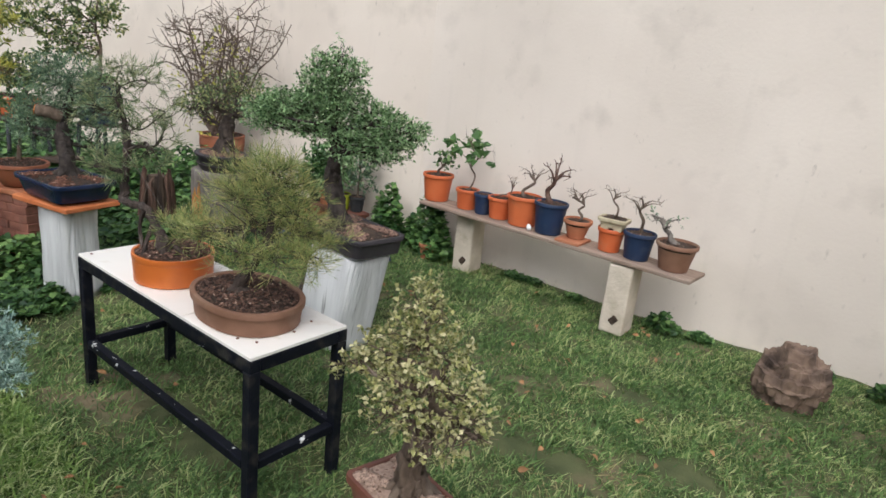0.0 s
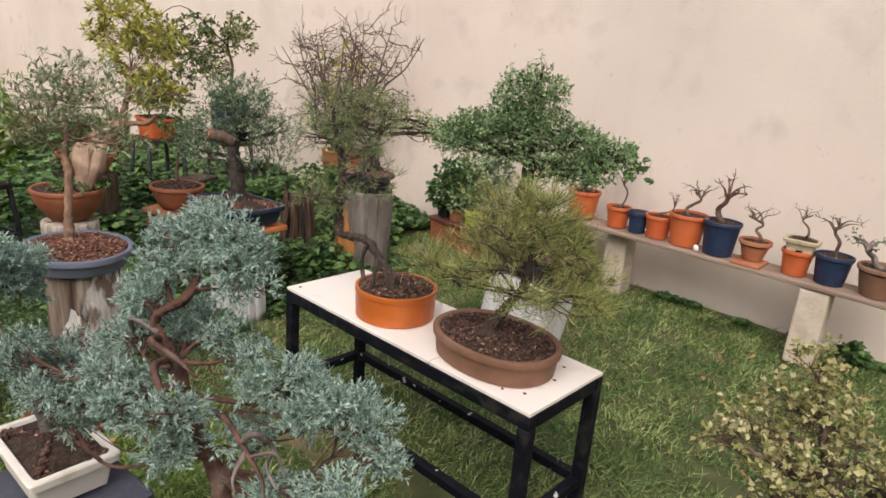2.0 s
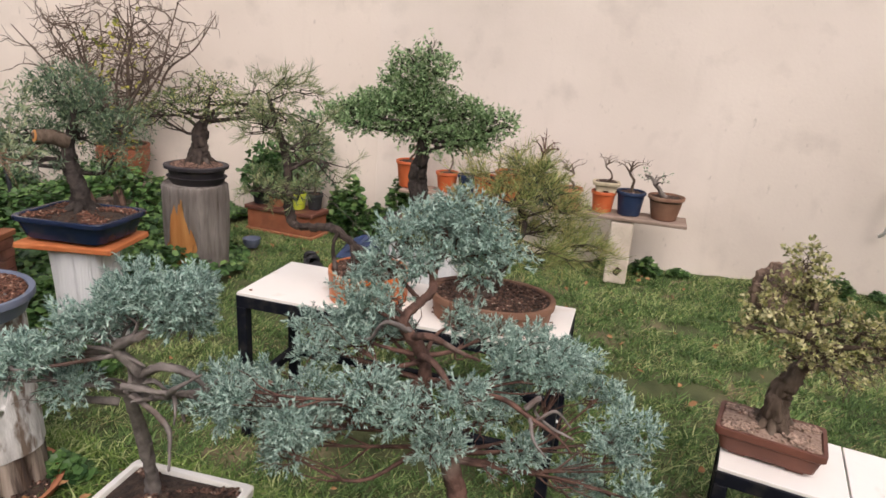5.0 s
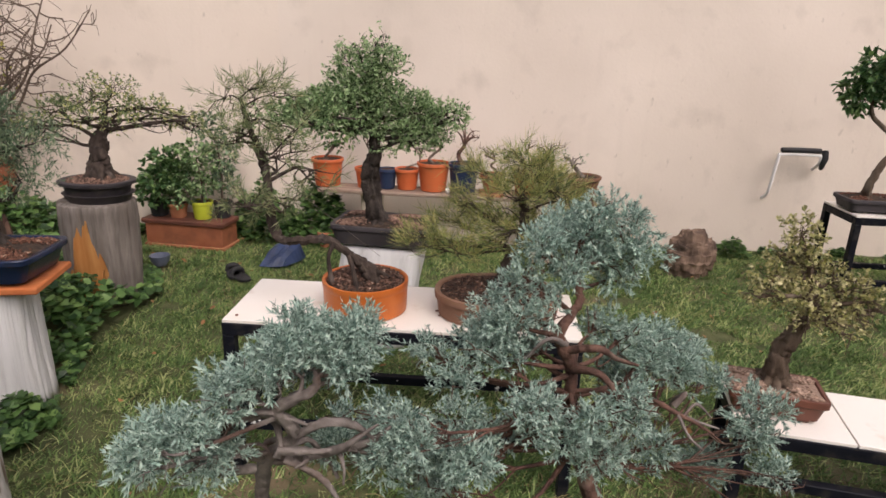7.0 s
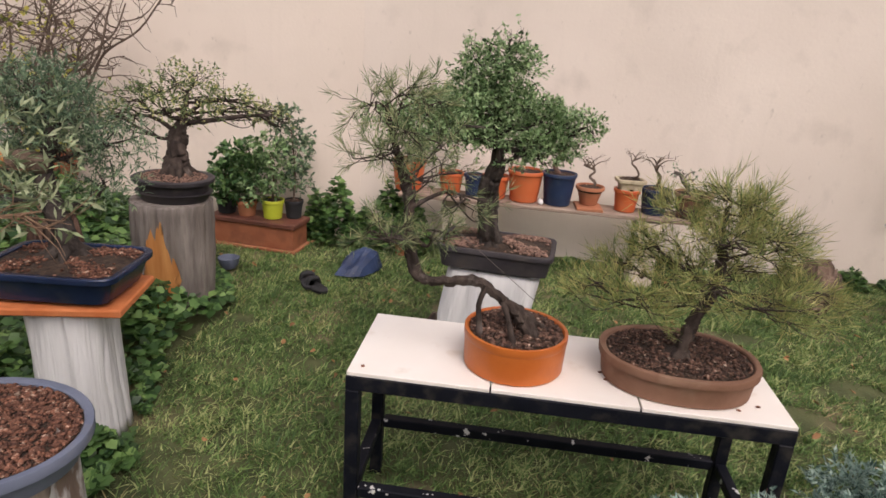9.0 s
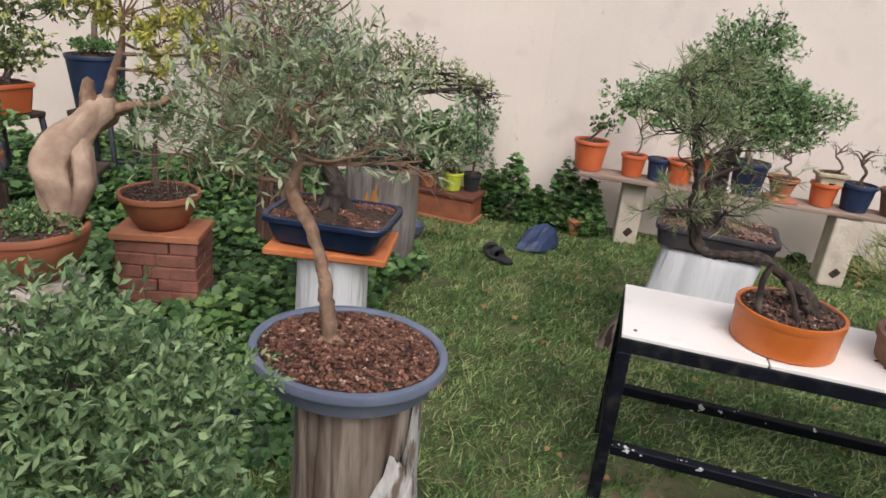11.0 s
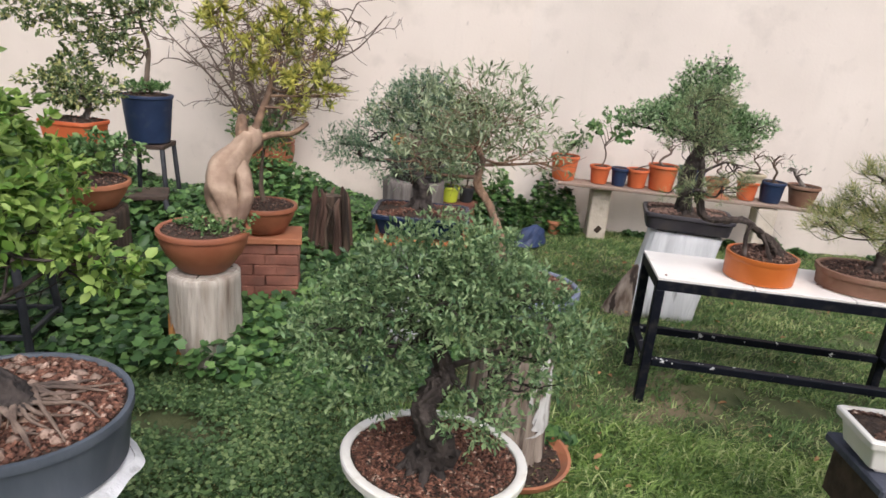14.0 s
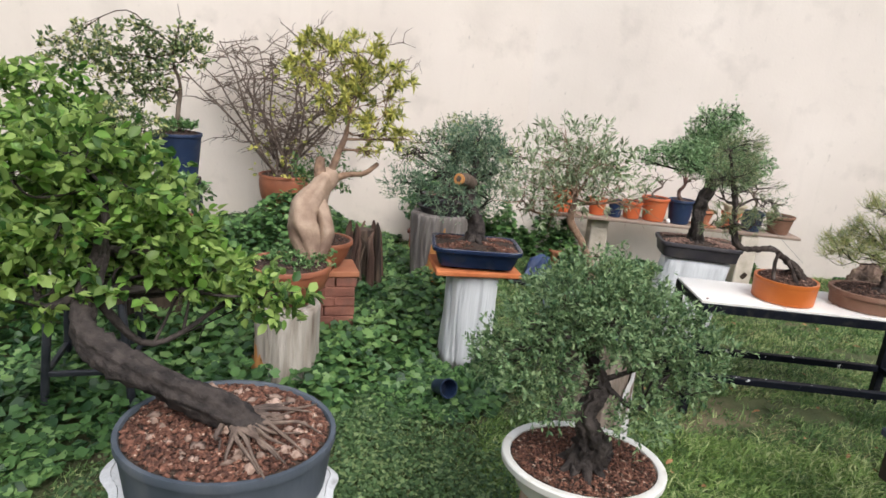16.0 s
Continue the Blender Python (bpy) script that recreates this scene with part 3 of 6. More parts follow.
def pot(parent, hx, hy, h, base, material, soil, grit, power=2.0, lip=0.012, wall=0.014, flare=0.85, seed=0, feet=0, n=900, size=0.007, belly=0.0, name="pot", dome=0.022, soil_drop=0.010):
    """Pot on local z = base, with rim, wall, soil and loose mulch."""
    f = flare
    def mid(k):
        s = f + (1 - f) * k + belly * math.sin(math.pi * k)
        return hx * s, hy * s, base + h * k
    foot = 0.012 if feet else 0.0
    rings = [(hx * f * 0.9, hy * f * 0.9, base + foot)] + [(*mid(k)[:2], base + foot + (h - foot) * k) for k in (0.03, 0.2, 0.45, 0.7, 0.85)]
    t = base + h
    rings += [(hx * 0.985, hy * 0.985, t - 0.026), (hx + lip * 0.4, hy + lip * 0.4, t - 0.022), (hx + lip * 0.5, hy + lip * 0.5, t - 0.004), (hx + lip * 0.3, hy + lip * 0.3, t), (hx - wall * 0.7, hy - wall * 0.7, t), (hx - wall, hy - wall, t - 0.004), (hx - wall * 1.1, hy - wall * 1.1, t - soil_drop - 0.02)]
    segs = 120 if power > 3 else 48
    parent = loft_part(name, rings, material, parent, segs, power, 0.002, seed)
    if feet:
        for sx in (-1, 1):
            for sy in (-1, 1):
                box_part("foot", 0.05, 0.04, foot + 0.012, (sx * hx * f * 0.62, sy * hy * f * 0.62, base + (foot + 0.012) / 2), material, parent, 0.004)
    ix, iy, sz = hx - wall * 1.02, hy - wall * 1.02, t - soil_drop
    loft_part("soil", [(ix, iy, sz - 0.02), (ix, iy, sz), (ix * 0.8, iy * 0.8, sz + dome * 0.35), (ix * 0.5, iy * 0.5, sz + dome * 0.75), (ix * 0.2, iy * 0.2, sz + dome)], soil, parent, 36, power, 0.01, seed)
    if n:
        pebbles("mulch", (ix, iy), sz + 0.002, n, size, grit, parent, seed + 5, power, dome)
    return sz + dome


def arc_patch(parent, r0, r1, h, ratio, a0, a1, z0, z1, material, seed, label, log=(0, 2.0, 0.0, 0.0)):
    """A ragged skin of paint or bark round part of a log that tapers from r0 to r1."""
    rng = np.random.default_rng(seed)
    n, m = 26, 22
    u, w = np.meshgrid(np.linspace(0, 1, n), np.linspace(0, 1, m))
    jag = np.interp(np.linspace(0, 1, m), np.linspace(0, 1, 9), rng.uniform(-0.22, 0.22, 9))[:, None]
    a = np.radians(a0 + (a1 - a0) * (u + jag * (u - 0.5)))
    z = z0 + (z1 - z0) * w * (1 - 0.6 * np.abs(2 * u - 1.1) ** 1.4 + 0.09 * np.sin(u * 19 + seed) + 0.05 * np.sin(u * 47 + seed))
    r = r0 + (r1 - r0) * np.minimum(1, np.maximum(z, 0) / h * 1.8) ** 0.7
    ph = np.random.default_rng(log[0]).uniform(0, 6.28, 5)
    r = r * (1 + log[2] * (np.sin(2 * a + ph[0] + 2 * z) + 0.7 * np.sin(3 * a + ph[1] - 4 * z) + 0.5 * np.sin(7 * a + ph[2] + 9 * z)) + log[3] * np.sin(17 * a + ph[3] + 1.5 * np.sin(6 * z))) + 0.007
    c, q = np.cos(a), np.sin(a)
    v = np.stack([np.sign(c) * np.abs(c) ** (2 / log[1]) * r, np.sign(q) * np.abs(q) ** (2 / log[1]) * r * ratio, z], -1).reshape(-1, 3)
    i = np.arange(m - 1)[:, None] * n + np.arange(n - 1)[None]
    return part_np("paint_patch", v, np.stack([i, i + 1, i + n + 1, i + n], -1).reshape(-1, 4), material, parent, label)


def stump(name, label, at, r0, r1, h, side, top, seed, power=2.0, ratio=1.0, turn=0.0, flute=0.02, wob=0.03, lean=(0, 0), category="tree stump", groove=0.0):
    """An upright log: grooved side, end grain with cracks."""
    e = thing(name, label, category, at, turn)
    ks = (0.0, 0.08, 0.2, 0.35, 0.5, 0.65, 0.8, 0.92, 0.985, 1.0)
    rr = [r0 + (r1 - r0) * min(1, k * 1.8) ** 0.7 for k in ks]
    rr[-1] -= 0.008
    v, f = loft([(r, r * ratio, h * k - (0.02 if k == 0 else 0), lean[0] * k, lean[1] * k) for r, k in zip(rr, ks)], 72, power, wob, seed, True, flute)
    rng = np.random.default_rng(seed)
    if groove:
        v, f = loft([(r, r * ratio, h * k - (0.02 if k == 0 else 0), lean[0] * k, lean[1] * k) for r, k in zip(rr, ks)], 216, power, wob, seed, True, flute)
        mid = np.stack([lean[0] * v[:, 2] / h, lean[1] * v[:, 2] / h], 1)
        a = np.arctan2(v[:, 1] - mid[:, 1], v[:, 0] - mid[:, 0])
        cut = np.zeros(len(v))
        for k in range(17):
            d = a - rng.uniform(-3.14, 3.14) - 0.05 * np.sin(v[:, 2] * rng.uniform(6, 16) + k)
            d = (d + math.pi) % (2 * math.pi) - math.pi
            cut = np.maximum(cut, rng.uniform(0.4, 1.0) * np.exp(-(d / rng.uniform(0.025, 0.06)) ** 2) * np.clip(0.65 + 0.5 * np.sin(v[:, 2] * rng.uniform(3, 9) + k), 0, 1))
        v[:, :2] = mid + (v[:, :2] - mid) * (1 - groove * cut)[:, None]
    v[:, :2] *= 1 + rng.normal(0, 0.006, (len(v), 1))
    quads_part("side", [(v, f)], side, e)
    rt = r1 - 0.012
    loft_part("end_grain", [(rt, rt * ratio, h - 0.004, *lean), (rt * 0.97, rt * 0.97 * ratio, h + 0.004, *lean), (rt * 0.5, rt * 0.5 * ratio, h + 0.005, *lean), (rt * 0.1, rt * 0.1 * ratio, h + 0.005, *lean)], top, e, 40, power, wob, seed)
    for k in range(3):
        a = rng.uniform(0, 6.28)
        d = np.array([math.cos(a), math.sin(a)]) * rt
        box_part("crack", rt * 0.7, 0.004, 0.003, (lean[0] + d[0] * 0.55, lean[1] + d[1] * 0.55 * ratio, h + 0.0062), M["humus"], e, 0, (0, 0, math.degrees(a)))
    return e


# ---- ground and walls ----
def ground_z(x, y):
    return 0.012 * np.sin(1.3 * x + 0.7) * np.cos(1.1 * y) + 0.008 * np.sin(3.1 * x - 2.0 * y)


def build_ground():
    xs = np.concatenate([[-60, -25, -14], np.linspace(-9, 5, 141), [12, 25, 60]])
    ys = np.concatenate([[-60, -25, -10], np.linspace(-5, 6, 111), [12, 25, 60]])
    X, Y = np.meshgrid(xs, ys)
    rng = np.random.default_rng(3)
    Z = np.where((np.abs(X + 2) < 7.1) & (np.abs(Y) < 6.1), ground_z(X, Y) + rng.normal(0, 0.004, X.shape), -0.01) - 0.012
    n = len(xs)
    i = np.arange(len(ys) - 1)[:, None] * n + np.arange(n - 1)[None]
    f = np.stack([i, i + 1, i + n + 1, i + n], -1).reshape(-1, 4)
    ob = part_np("ground", np.stack([X, Y, Z], -1).reshape(-1, 3), f, M["soil_ground"])
    return tagged(ob, "worn garden lawn soil under short grass", "ground", kind="structure")


build_ground()


def wall(name, a, b, h, material, label, thick=0.15):
    """A rendered garden wall from a to b, thick on its outer side, slightly uneven."""
    a, b = Vector(a), Vector(b)
    d = b - a
    n = Vector((-d.y, d.x)).normalized()
    length = d.length
    nx, nz = max(2, int(length / 0.12)), int(h / 0.12)
    u, w = np.meshgrid(np.linspace(0, 1, nx), np.linspace(-0.1, h, nz))
    bulge = 0.006 * np.sin(u * length * 2.1) * np.cos(w * 1.7) + 0.004 * np.sin(u * length * 5 + w * 3)
    rows = []
    for k, t in enumerate((bulge, np.full_like(u, thick))):
        rows.append(np.stack([a.x + d.x * u + n.x * t, a.y + d.y * u + n.y * t, w], -1).reshape(-1, 3))
    v = np.concatenate(rows)
    i = np.arange(nz - 1)[:, None] * nx + np.arange(nx - 1)[None]
    q = np.stack([i, i + 1, i + nx + 1, i + nx], -1).reshape(-1, 4)
    o = nx * nz
    edge = [np.stack([np.arange(nx - 1) + (nz - 1) * nx, np.arange(1, nx) + (nz - 1) * nx, np.arange(1, nx) + (nz - 1) * nx + o, np.arange(nx - 1) + (nz - 1) * nx + o], 1)]
    for c in (0, nx - 1):
        k = np.arange(nz - 1) * nx + c
        edge.append(np.stack([k, k + nx, k + nx + o, k + o], 1))
    ob = part_np(name, v, np.concatenate([q, q[:, ::-1] + o, *edge]), material)
    ob.data.set_sharp_from_angle(angle=radians(40))
    return tagged(ob, label, "wall", kind="structure")


wall("wall_north", (-3.4, 4.97), (4.2, 5.5), 3.1, M["wall"], "tall cream rendered garden wall, faintly stained")
wall("wall_northwest", (-19.0, 2.69), (-3.4, 4.97), 3.1, M["wall_old"], "tall ochre-cream rendered garden wall, weathered")
wall("wall_west", (-19.5, -4.2), (-19.0, 2.69), 3.1, M["wall"], "tall cream rendered garden wall closing the lawn")
wall("wall_south", (4.2, -4.2), (-19.5, -4.2), 3.1, M["wall"], "plain cream rendered wall closing the garden")
wall("wall_east", (4.2, 5.5), (4.2, -4.2), 3.1, M["wall"], "plain cream rendered wall at the garden side")


# ---- tables ----
def plant_table(at, turn, length, width, height, tiles, spotted, label):
    e = thing("plant_table", label, "table", at, turn, "tiled steel plant tables")
    t, hx, hy = 0.04, length / 2 - 0.02, width / 2 - 0.02
    top = height - 0.012
    for sx in (-1, 1):
        for sy in (-1, 1):
            box_part("leg", t, t, top - 0.045 + 0.02, (sx * hx, sy * hy, (top - 0.045 - 0.02) / 2), M["black_paint"], e, 0.003)
    for sy in (-1, 1):
        box_part("top_rail", length, t, 0.045, (0, sy * hy, top - 0.0225), M["black_paint"], e, 0.003)
        box_part("lower_rail", length - 0.084, 0.035, 0.035, (0, sy * hy, 0.2), M["spotted_paint"] if spotted else M["black_paint"], e, 0.003, label="black steel rail spattered with white paint" if spotted else "")
    for sx in (-1, 1):
        box_part("top_rail", t, width - 0.084, 0.045, (sx * hx, 0, top - 0.0225), M["black_paint"], e, 0.003)
        box_part("lower_rail", 0.035, width - 0.084, 0.035, (sx * hx, 0, 0.2), M["spotted_paint"] if spotted else M["black_paint"], e, 0.003)
    for k in range(tiles):
        w = length / tiles
        box_part("tile", w - 0.005, width - 0.006, 0.012, (-length / 2 + w * (k + 0.5), 0, top + 0.006), M["white_tile"], e, 0.0015)
    return e


table = plant_table((-2.004, 2.2215, 0), 1.8, 1.2, 0.40, 0.60, 3, True, "black steel plant table topped with white ceramic tiles")
plant_table((-0.388, 2.038, 0), -8.0, 1.02, 0.33, 0.385, 3, False, "low black steel plant table with white tile top")
plant_table((0.995, 4.175, 0), 1.5, 1.2, 0.39, 0.62, 3, True, "black steel plant table with white tiles near the wall")

rng = np.random.default_rng(21)
for k, (x, y) in enumerate([(0.44, -0.05), (0.47, 0.09), (0.52, -0.12), (0.53, 0.02), (0.50, 0.12), (0.11, -0.03), (0.12, -0.07), (-0.05, 0.06), (-0.56, -0.16), (0.46, -0.15)]):
    bm = bmesh.new()
    bmesh.ops.create_icosphere(bm, subdivisions=1, radius=0.006)
    for v in bm.verts:
        v.co = Vector((v.co.x * rng.uniform(0.8, 1.6), v.co.y * rng.uniform(0.7, 1.2), v.co.z * 0.5 + 0.002))
    c, s = math.cos(radians(1.8)), math.sin(radians(1.8))
    ob = part("bark_chip", bm, M["gravel"])
    ob.location = (-2.004 + x * c - y * s, 2.2215 + x * s + y * c, 0.6005)
    tagged(ob, "small brown bark chip fallen on white tiles", "mulch", "bark chips on the table")


# ---- stumps and stands ----
stump("tree_stump", "white-painted weathered log carrying a navy bonsai tray", (-3.712, 2.361, 0), 0.148, 0.138, 0.521, M["whitewash"], M["whitewash"], 1, 3.0, 0.92, 12, 0.006, 0.04, groove=0.10)
stump("tree_stump", "brown barkless stump with white paint under an oval tray", (-3.165, 1.44, 0), 0.165, 0.145, 0.624, M["brown_wood"], M["brown_wood"], 2, 2.3, 0.95, 0, 0.012, 0.04, groove=0.17)
arc_patch(bpy.data.objects["tree_stump.001"], 0.165, 0.145, 0.624, 0.95, -46, 74, 0.16, 0.68, M["flaking_white"], 31, "flaking white paint skin", (2, 2.3, 0.04, 0.012))
stump("tree_stump", "thick grey stump with an orange scar among creeper leaves", (-4.0, 3.475, 0), 0.175, 0.20, 0.59, M["grey_wood"], M["grey_wood"], 3, 2.2, 0.95, 0, 0.01, 0.03, groove=0.05)
rotten = thing("tree_stump", "dark rotting stump split by deep grooves", "tree stump", (-4.51, 3.26, 0))
loft_part("core", [(0.11, 0.10, -0.02), (0.09, 0.085, 0.1), (0.08, 0.075, 0.3), (0.06, 0.06, 0.46)], M["dark_wood"], rotten, 24, 2.0, 0.1, 4)
rt = np.random.default_rng(44)
for k in range(19):
    a = 6.283 * k / 19 + rt.normal(0, 0.08)
    r, tall, w = rt.uniform(0.095, 0.125), rt.uniform(0.40, 0.545), rt.uniform(0.016, 0.03)
    sl = loft_part("splinter", [(w * 1.3, w, -0.03, 0.025, 0), (w * 1.1, w, tall * 0.25, 0.008, 0), (w, w * 0.8, tall * 0.6, -0.004, rt.normal(0, 0.006)), (w * 0.7, w * 0.6, tall * 0.9, -0.012, rt.normal(0, 0.01)), (w * 0.2, w * 0.3, tall, -0.014, rt.normal(0, 0.012))], M["rot_wood"] if k % 3 else M["dark_wood"], rotten, 10, 2.6, 0.12, 60 + k)
    sl.location, sl.rotation_euler = (math.cos(a) * r, math.sin(a) * r, 0), (0, 0, a)
stump("tree_stump", "pale dry log holding a round terracotta bowl", (-4.545, 1.75, 0), 0.165, 0.145, 0.44, M["pale_wood"], M["pale_wood"], 5, 2.2, 1.0, 0, 0.01, 0.03, groove=0.10)
stump("tree_stump", "whitewashed stump under a large grey plastic tub", (-4.27, 0.43, 0), 0.165, 0.19, 0.41, M["whitewash"], M["whitewash"], 6, 2.0, 1.0, 0, 0.03, 0.06)
loft_part("crust", [(0.18, 0.17, 0.334), (0.225, 0.21, 0.374), (0.27, 0.25, 0.446), (0.292, 0.265, 0.430), (0.27, 0.245, 0.442), (0.1, 0.1, 0.446)], M["whitewash"], bpy.data.objects["tree_stump.005"], 96, 2.0, 0.10, 12, flute=0.010, label="ragged white plaster crust")
stump("tree_stump", "leaning white-grey timber block under a charcoal planter", (-2.345, 3.17, 0), 0.205, 0.205, 0.525, M["whitewash"], M["whitewash"], 7, 6.0, 0.62, -4, 0.006, 0.012, (0.08, 0.04), groove=0.08)
stump("wood_block", "squat dark wooden block under a terracotta bowl", (-5.36, 2.09, 0), 0.16, 0.15, 0.545, M["dark_wood"], M["dark_wood"], 8, 6.0, 1.0, 20, 0.015, 0.02, category="wood block")
stump("tree_stump", "low brown stump carrying a juniper pot", (-1.48, 1.19, 0), 0.14, 0.13, 0.28, M["dark_wood"], M["dark_wood"], 9)
arc_patch(bpy.data.objects["tree_stump.002"], 0.175, 0.20, 0.59, 0.95, -114, -56, 0.0, 0.5, M["bare_scar"], 33, "bare orange wood where bark tore off", (3, 2.2, 0.03, 0.014))
arc_patch(bpy.data.objects["tree_stump.004"], 0.165, 0.145, 0.44, 1.0, -165, -105, 0.0, 0.26, M["bare_scar"], 36, "orange-brown bark left on the log", (5, 2.2, 0.03, 0.018))
splinter = loft_part("splinter", [(0.085, 0.055, -0.01), (0.07, 0.045, 0.08, 0.02, 0.02), (0.045, 0.03, 0.2, 0.05, 0.035), (0.014, 0.012, 0.3, 0.075, 0.045)], M["brown_wood"], bpy.data.objects["tree_stump.006"], 14, 2.0, 0.15, 8, label="torn brown foot of the timber")
splinter.location = (-0.235, -0.11, 0.0)
rng = np.random.default_rng(5)
saucer = thing("plant_saucer", "terracotta saucer in the grass round a stump foot", "saucer", (-3.11, 1.38, 0))
loft_part("dish", [(0.17, 0.17, 0.0), (0.205, 0.205, 0.03), (0.215, 0.215, 0.055), (0.203, 0.203, 0.055), (0.165, 0.165, 0.018)], M["terracotta"], saucer)
loft_part("soil", [(0.19, 0.19, 0.016), (0.19, 0.19, 0.03), (0.1, 0.1, 0.036)], M["humus"], saucer, 36, 2.0, 0.02, 8, label="dark soil and litter")
pebbles("litter", (0.18, 0.18), 0.032, 260, 0.009, M["dark_gravel"], saucer, 88)

stand = thing("pot_stand", "dark stained wooden box stand with a slate slab", "stand", (-2.06, 1.055, 0))
box_part("slab", 0.33, 0.27, 0.03, (0.04, 0.0, 0.452), M["slate"], stand, 0.006, (0, 0, 8), "dark blue-grey slate slab")
box_part("body", 0.26, 0.24, 0.16, (0.03, 0.0, 0.3565), M["dark_stain"], stand, 0.006, (0, 0, 8))
box_part("post", 0.16, 0.16, 0.28, (0.01, 0.01, 0.137), M["pale_wood"], stand, 0.01, (0, 0, 8))

pedestal = thing("clay_pedestal", "upturned pale patchy clay pot used as pedestal", "pedestal", (-3.311, 0.70, 0))
loft_part("body", [(0.21, 0.20, -0.01), (0.215, 0.2, 0.05), (0.19, 0.18, 0.06), (0.175, 0.165, 0.2), (0.165, 0.155, 0.36), (0.15, 0.14, 0.371)], M["pedestal_clay"], pedestal, 48, 2.0, 0.006, 3)

bricks = thing("brick_stack", "dry-stacked red bricks capped with a clay tile", "bricks", (-4.555, 2.385, 0), 20)
brick_me = {}
for w, d in ((0.115, 0.22), (0.17, 0.108)):
    bm = bmesh.new()
    box(bm, w, d, 0.056, (0, 0, 0), 0.005)
    me = bpy.data.meshes.new("brick")
    bm.to_mesh(me)
    bm.free()
    me.materials.append(M["brick"])
    brick_me[(w, d)] = me
rng = np.random.default_rng(9)
for c in range(7):
    spots = [((0.115, 0.22), (k - 1) * 0.118, 0) for k in range(3)] if c % 2 == 0 else [((0.17, 0.108), sx * 0.088, sy * 0.056) for sx in (-1, 1) for sy in (-1, 1)]
    for key, x, y in spots:
        b = new("brick", brick_me[key])
        b.parent = bricks
        b.location, b.rotation_euler = (x + rng.normal(0, 0.003), y + rng.normal(0, 0.003), 0.029 + 0.058 * c), (0, 0, rng.normal(0, 0.012))
box_part("cap_tile", 0.37, 0.25, 0.032, (0, 0, 0.4235), M["terracotta"], bricks, 0.004, (0, 0, 2), "flat terracotta tile")


def iron_stool(at, turn, w, h, label, slat=False):
    e = thing("iron_stool", label, "stool", at, turn, "black iron plant stools")
    for sx in (-1, 1):
        for sy in (-1, 1):
            quads_part("leg", [tube(np.array([[sx * w * 0.56, sy * w * 0.56, -0.01], [sx * w * 0.5, sy * w * 0.5, h * 0.5], [sx * w * 0.44, sy * w * 0.44, h - 0.02]]), [0.017, 0.017], 8)], M["iron"], e)
    for s in (-1, 1):
        box_part("stretcher", w * 0.98, 0.02, 0.022, (0, s * w * 0.51, h * 0.4), M["iron"], e, 0.003)
        box_part("stretcher", 0.02, w * 0.98, 0.022, (s * w * 0.51, 0, h * 0.4), M["iron"], e, 0.003)
    box_part("seat", w, w, 0.03, (0, 0, h - 0.015), M["dark_stain"], e, 0.005)
    return e


iron_stool((-5.95, 3.45, 0), 15, 0.28, 0.64, "tall black iron stool holding a navy bucket pot")
iron_stool((-6.04, 2.84, 0), 5, 0.32, 0.685, "dark iron stool carrying an orange trough pot")
iron_stool((-5.68, 3.0, 0), 30, 0.26, 0.40, "low black iron stool standing empty in creeper")
iron_stool((-5.28, 1.42, 0), 20, 0.30, 0.54, "black iron stool holding a white pot")

trough = thing("brick_trough", "low brick-red clay trough used as pot shelf", "trough", (-4.02, 4.58, 0), -4)
box_part("body", 0.62, 0.23, 0.155, (0, 0, 0.0875), M["bowl_clay"], trough, 0.006)
box_part("rim", 0.66, 0.26, 0.035, (0, 0, 0.183), M["red_clay"], trough, 0.006)
box_part("base_ledge", 0.65, 0.255, 0.022, (0, 0, 0.0), M["terracotta"], trough, 0.004, label="pale weathered ledge")

# ---- plank shelf with nursery pots ----
shelf = thing("plank", "long weathered plank laid over two stone blocks", "plank", (-1.985, 4.70, 0), 0.6)
bm = bmesh.new()
box(bm, 2.08, 0.26, 0.024, (0, 0, 0.462), 0.004)
part("board", bm, M["plank"], shelf)


def hollow_block(at, turn, lean, label):
    e = thing("stone_block", label, "block", at, turn, "blocks under the plank")
    bm = bmesh.new()
    box(bm, 0.155, 0.18, 0.452, (0, 0, 0.217), 0.012, (lean, 0, 0), 2)
    ob = part("body", bm, M["block"], e)
    # no cavity is cut: a dark slab paints the shade inside the hollow end
    box_part("hollow", 0.085, 0.10, 0.012, (0, -0.005, 0.439), M["humus"], e, 0.002, (lean, 0, 0), "dark slab painting the shade of a hollow end")
    # likewise a dark plate on the face for the shade in the hole
    box_part("chip", 0.045, 0.012, 0.06, (0.01, -0.087, 0.085), M["humus"], e, 0.006, (0, 38, 0), "dark plate painting the shade of a broken hole")
    return e


hollow_block((-2.655, 4.76, 0), 6, 1.5, "sandy hollow stone block with a chipped foot")
hollow_block((-1.365, 4.68, 0), 3, 1.0, "sandy hollow stone block with a broken hole")


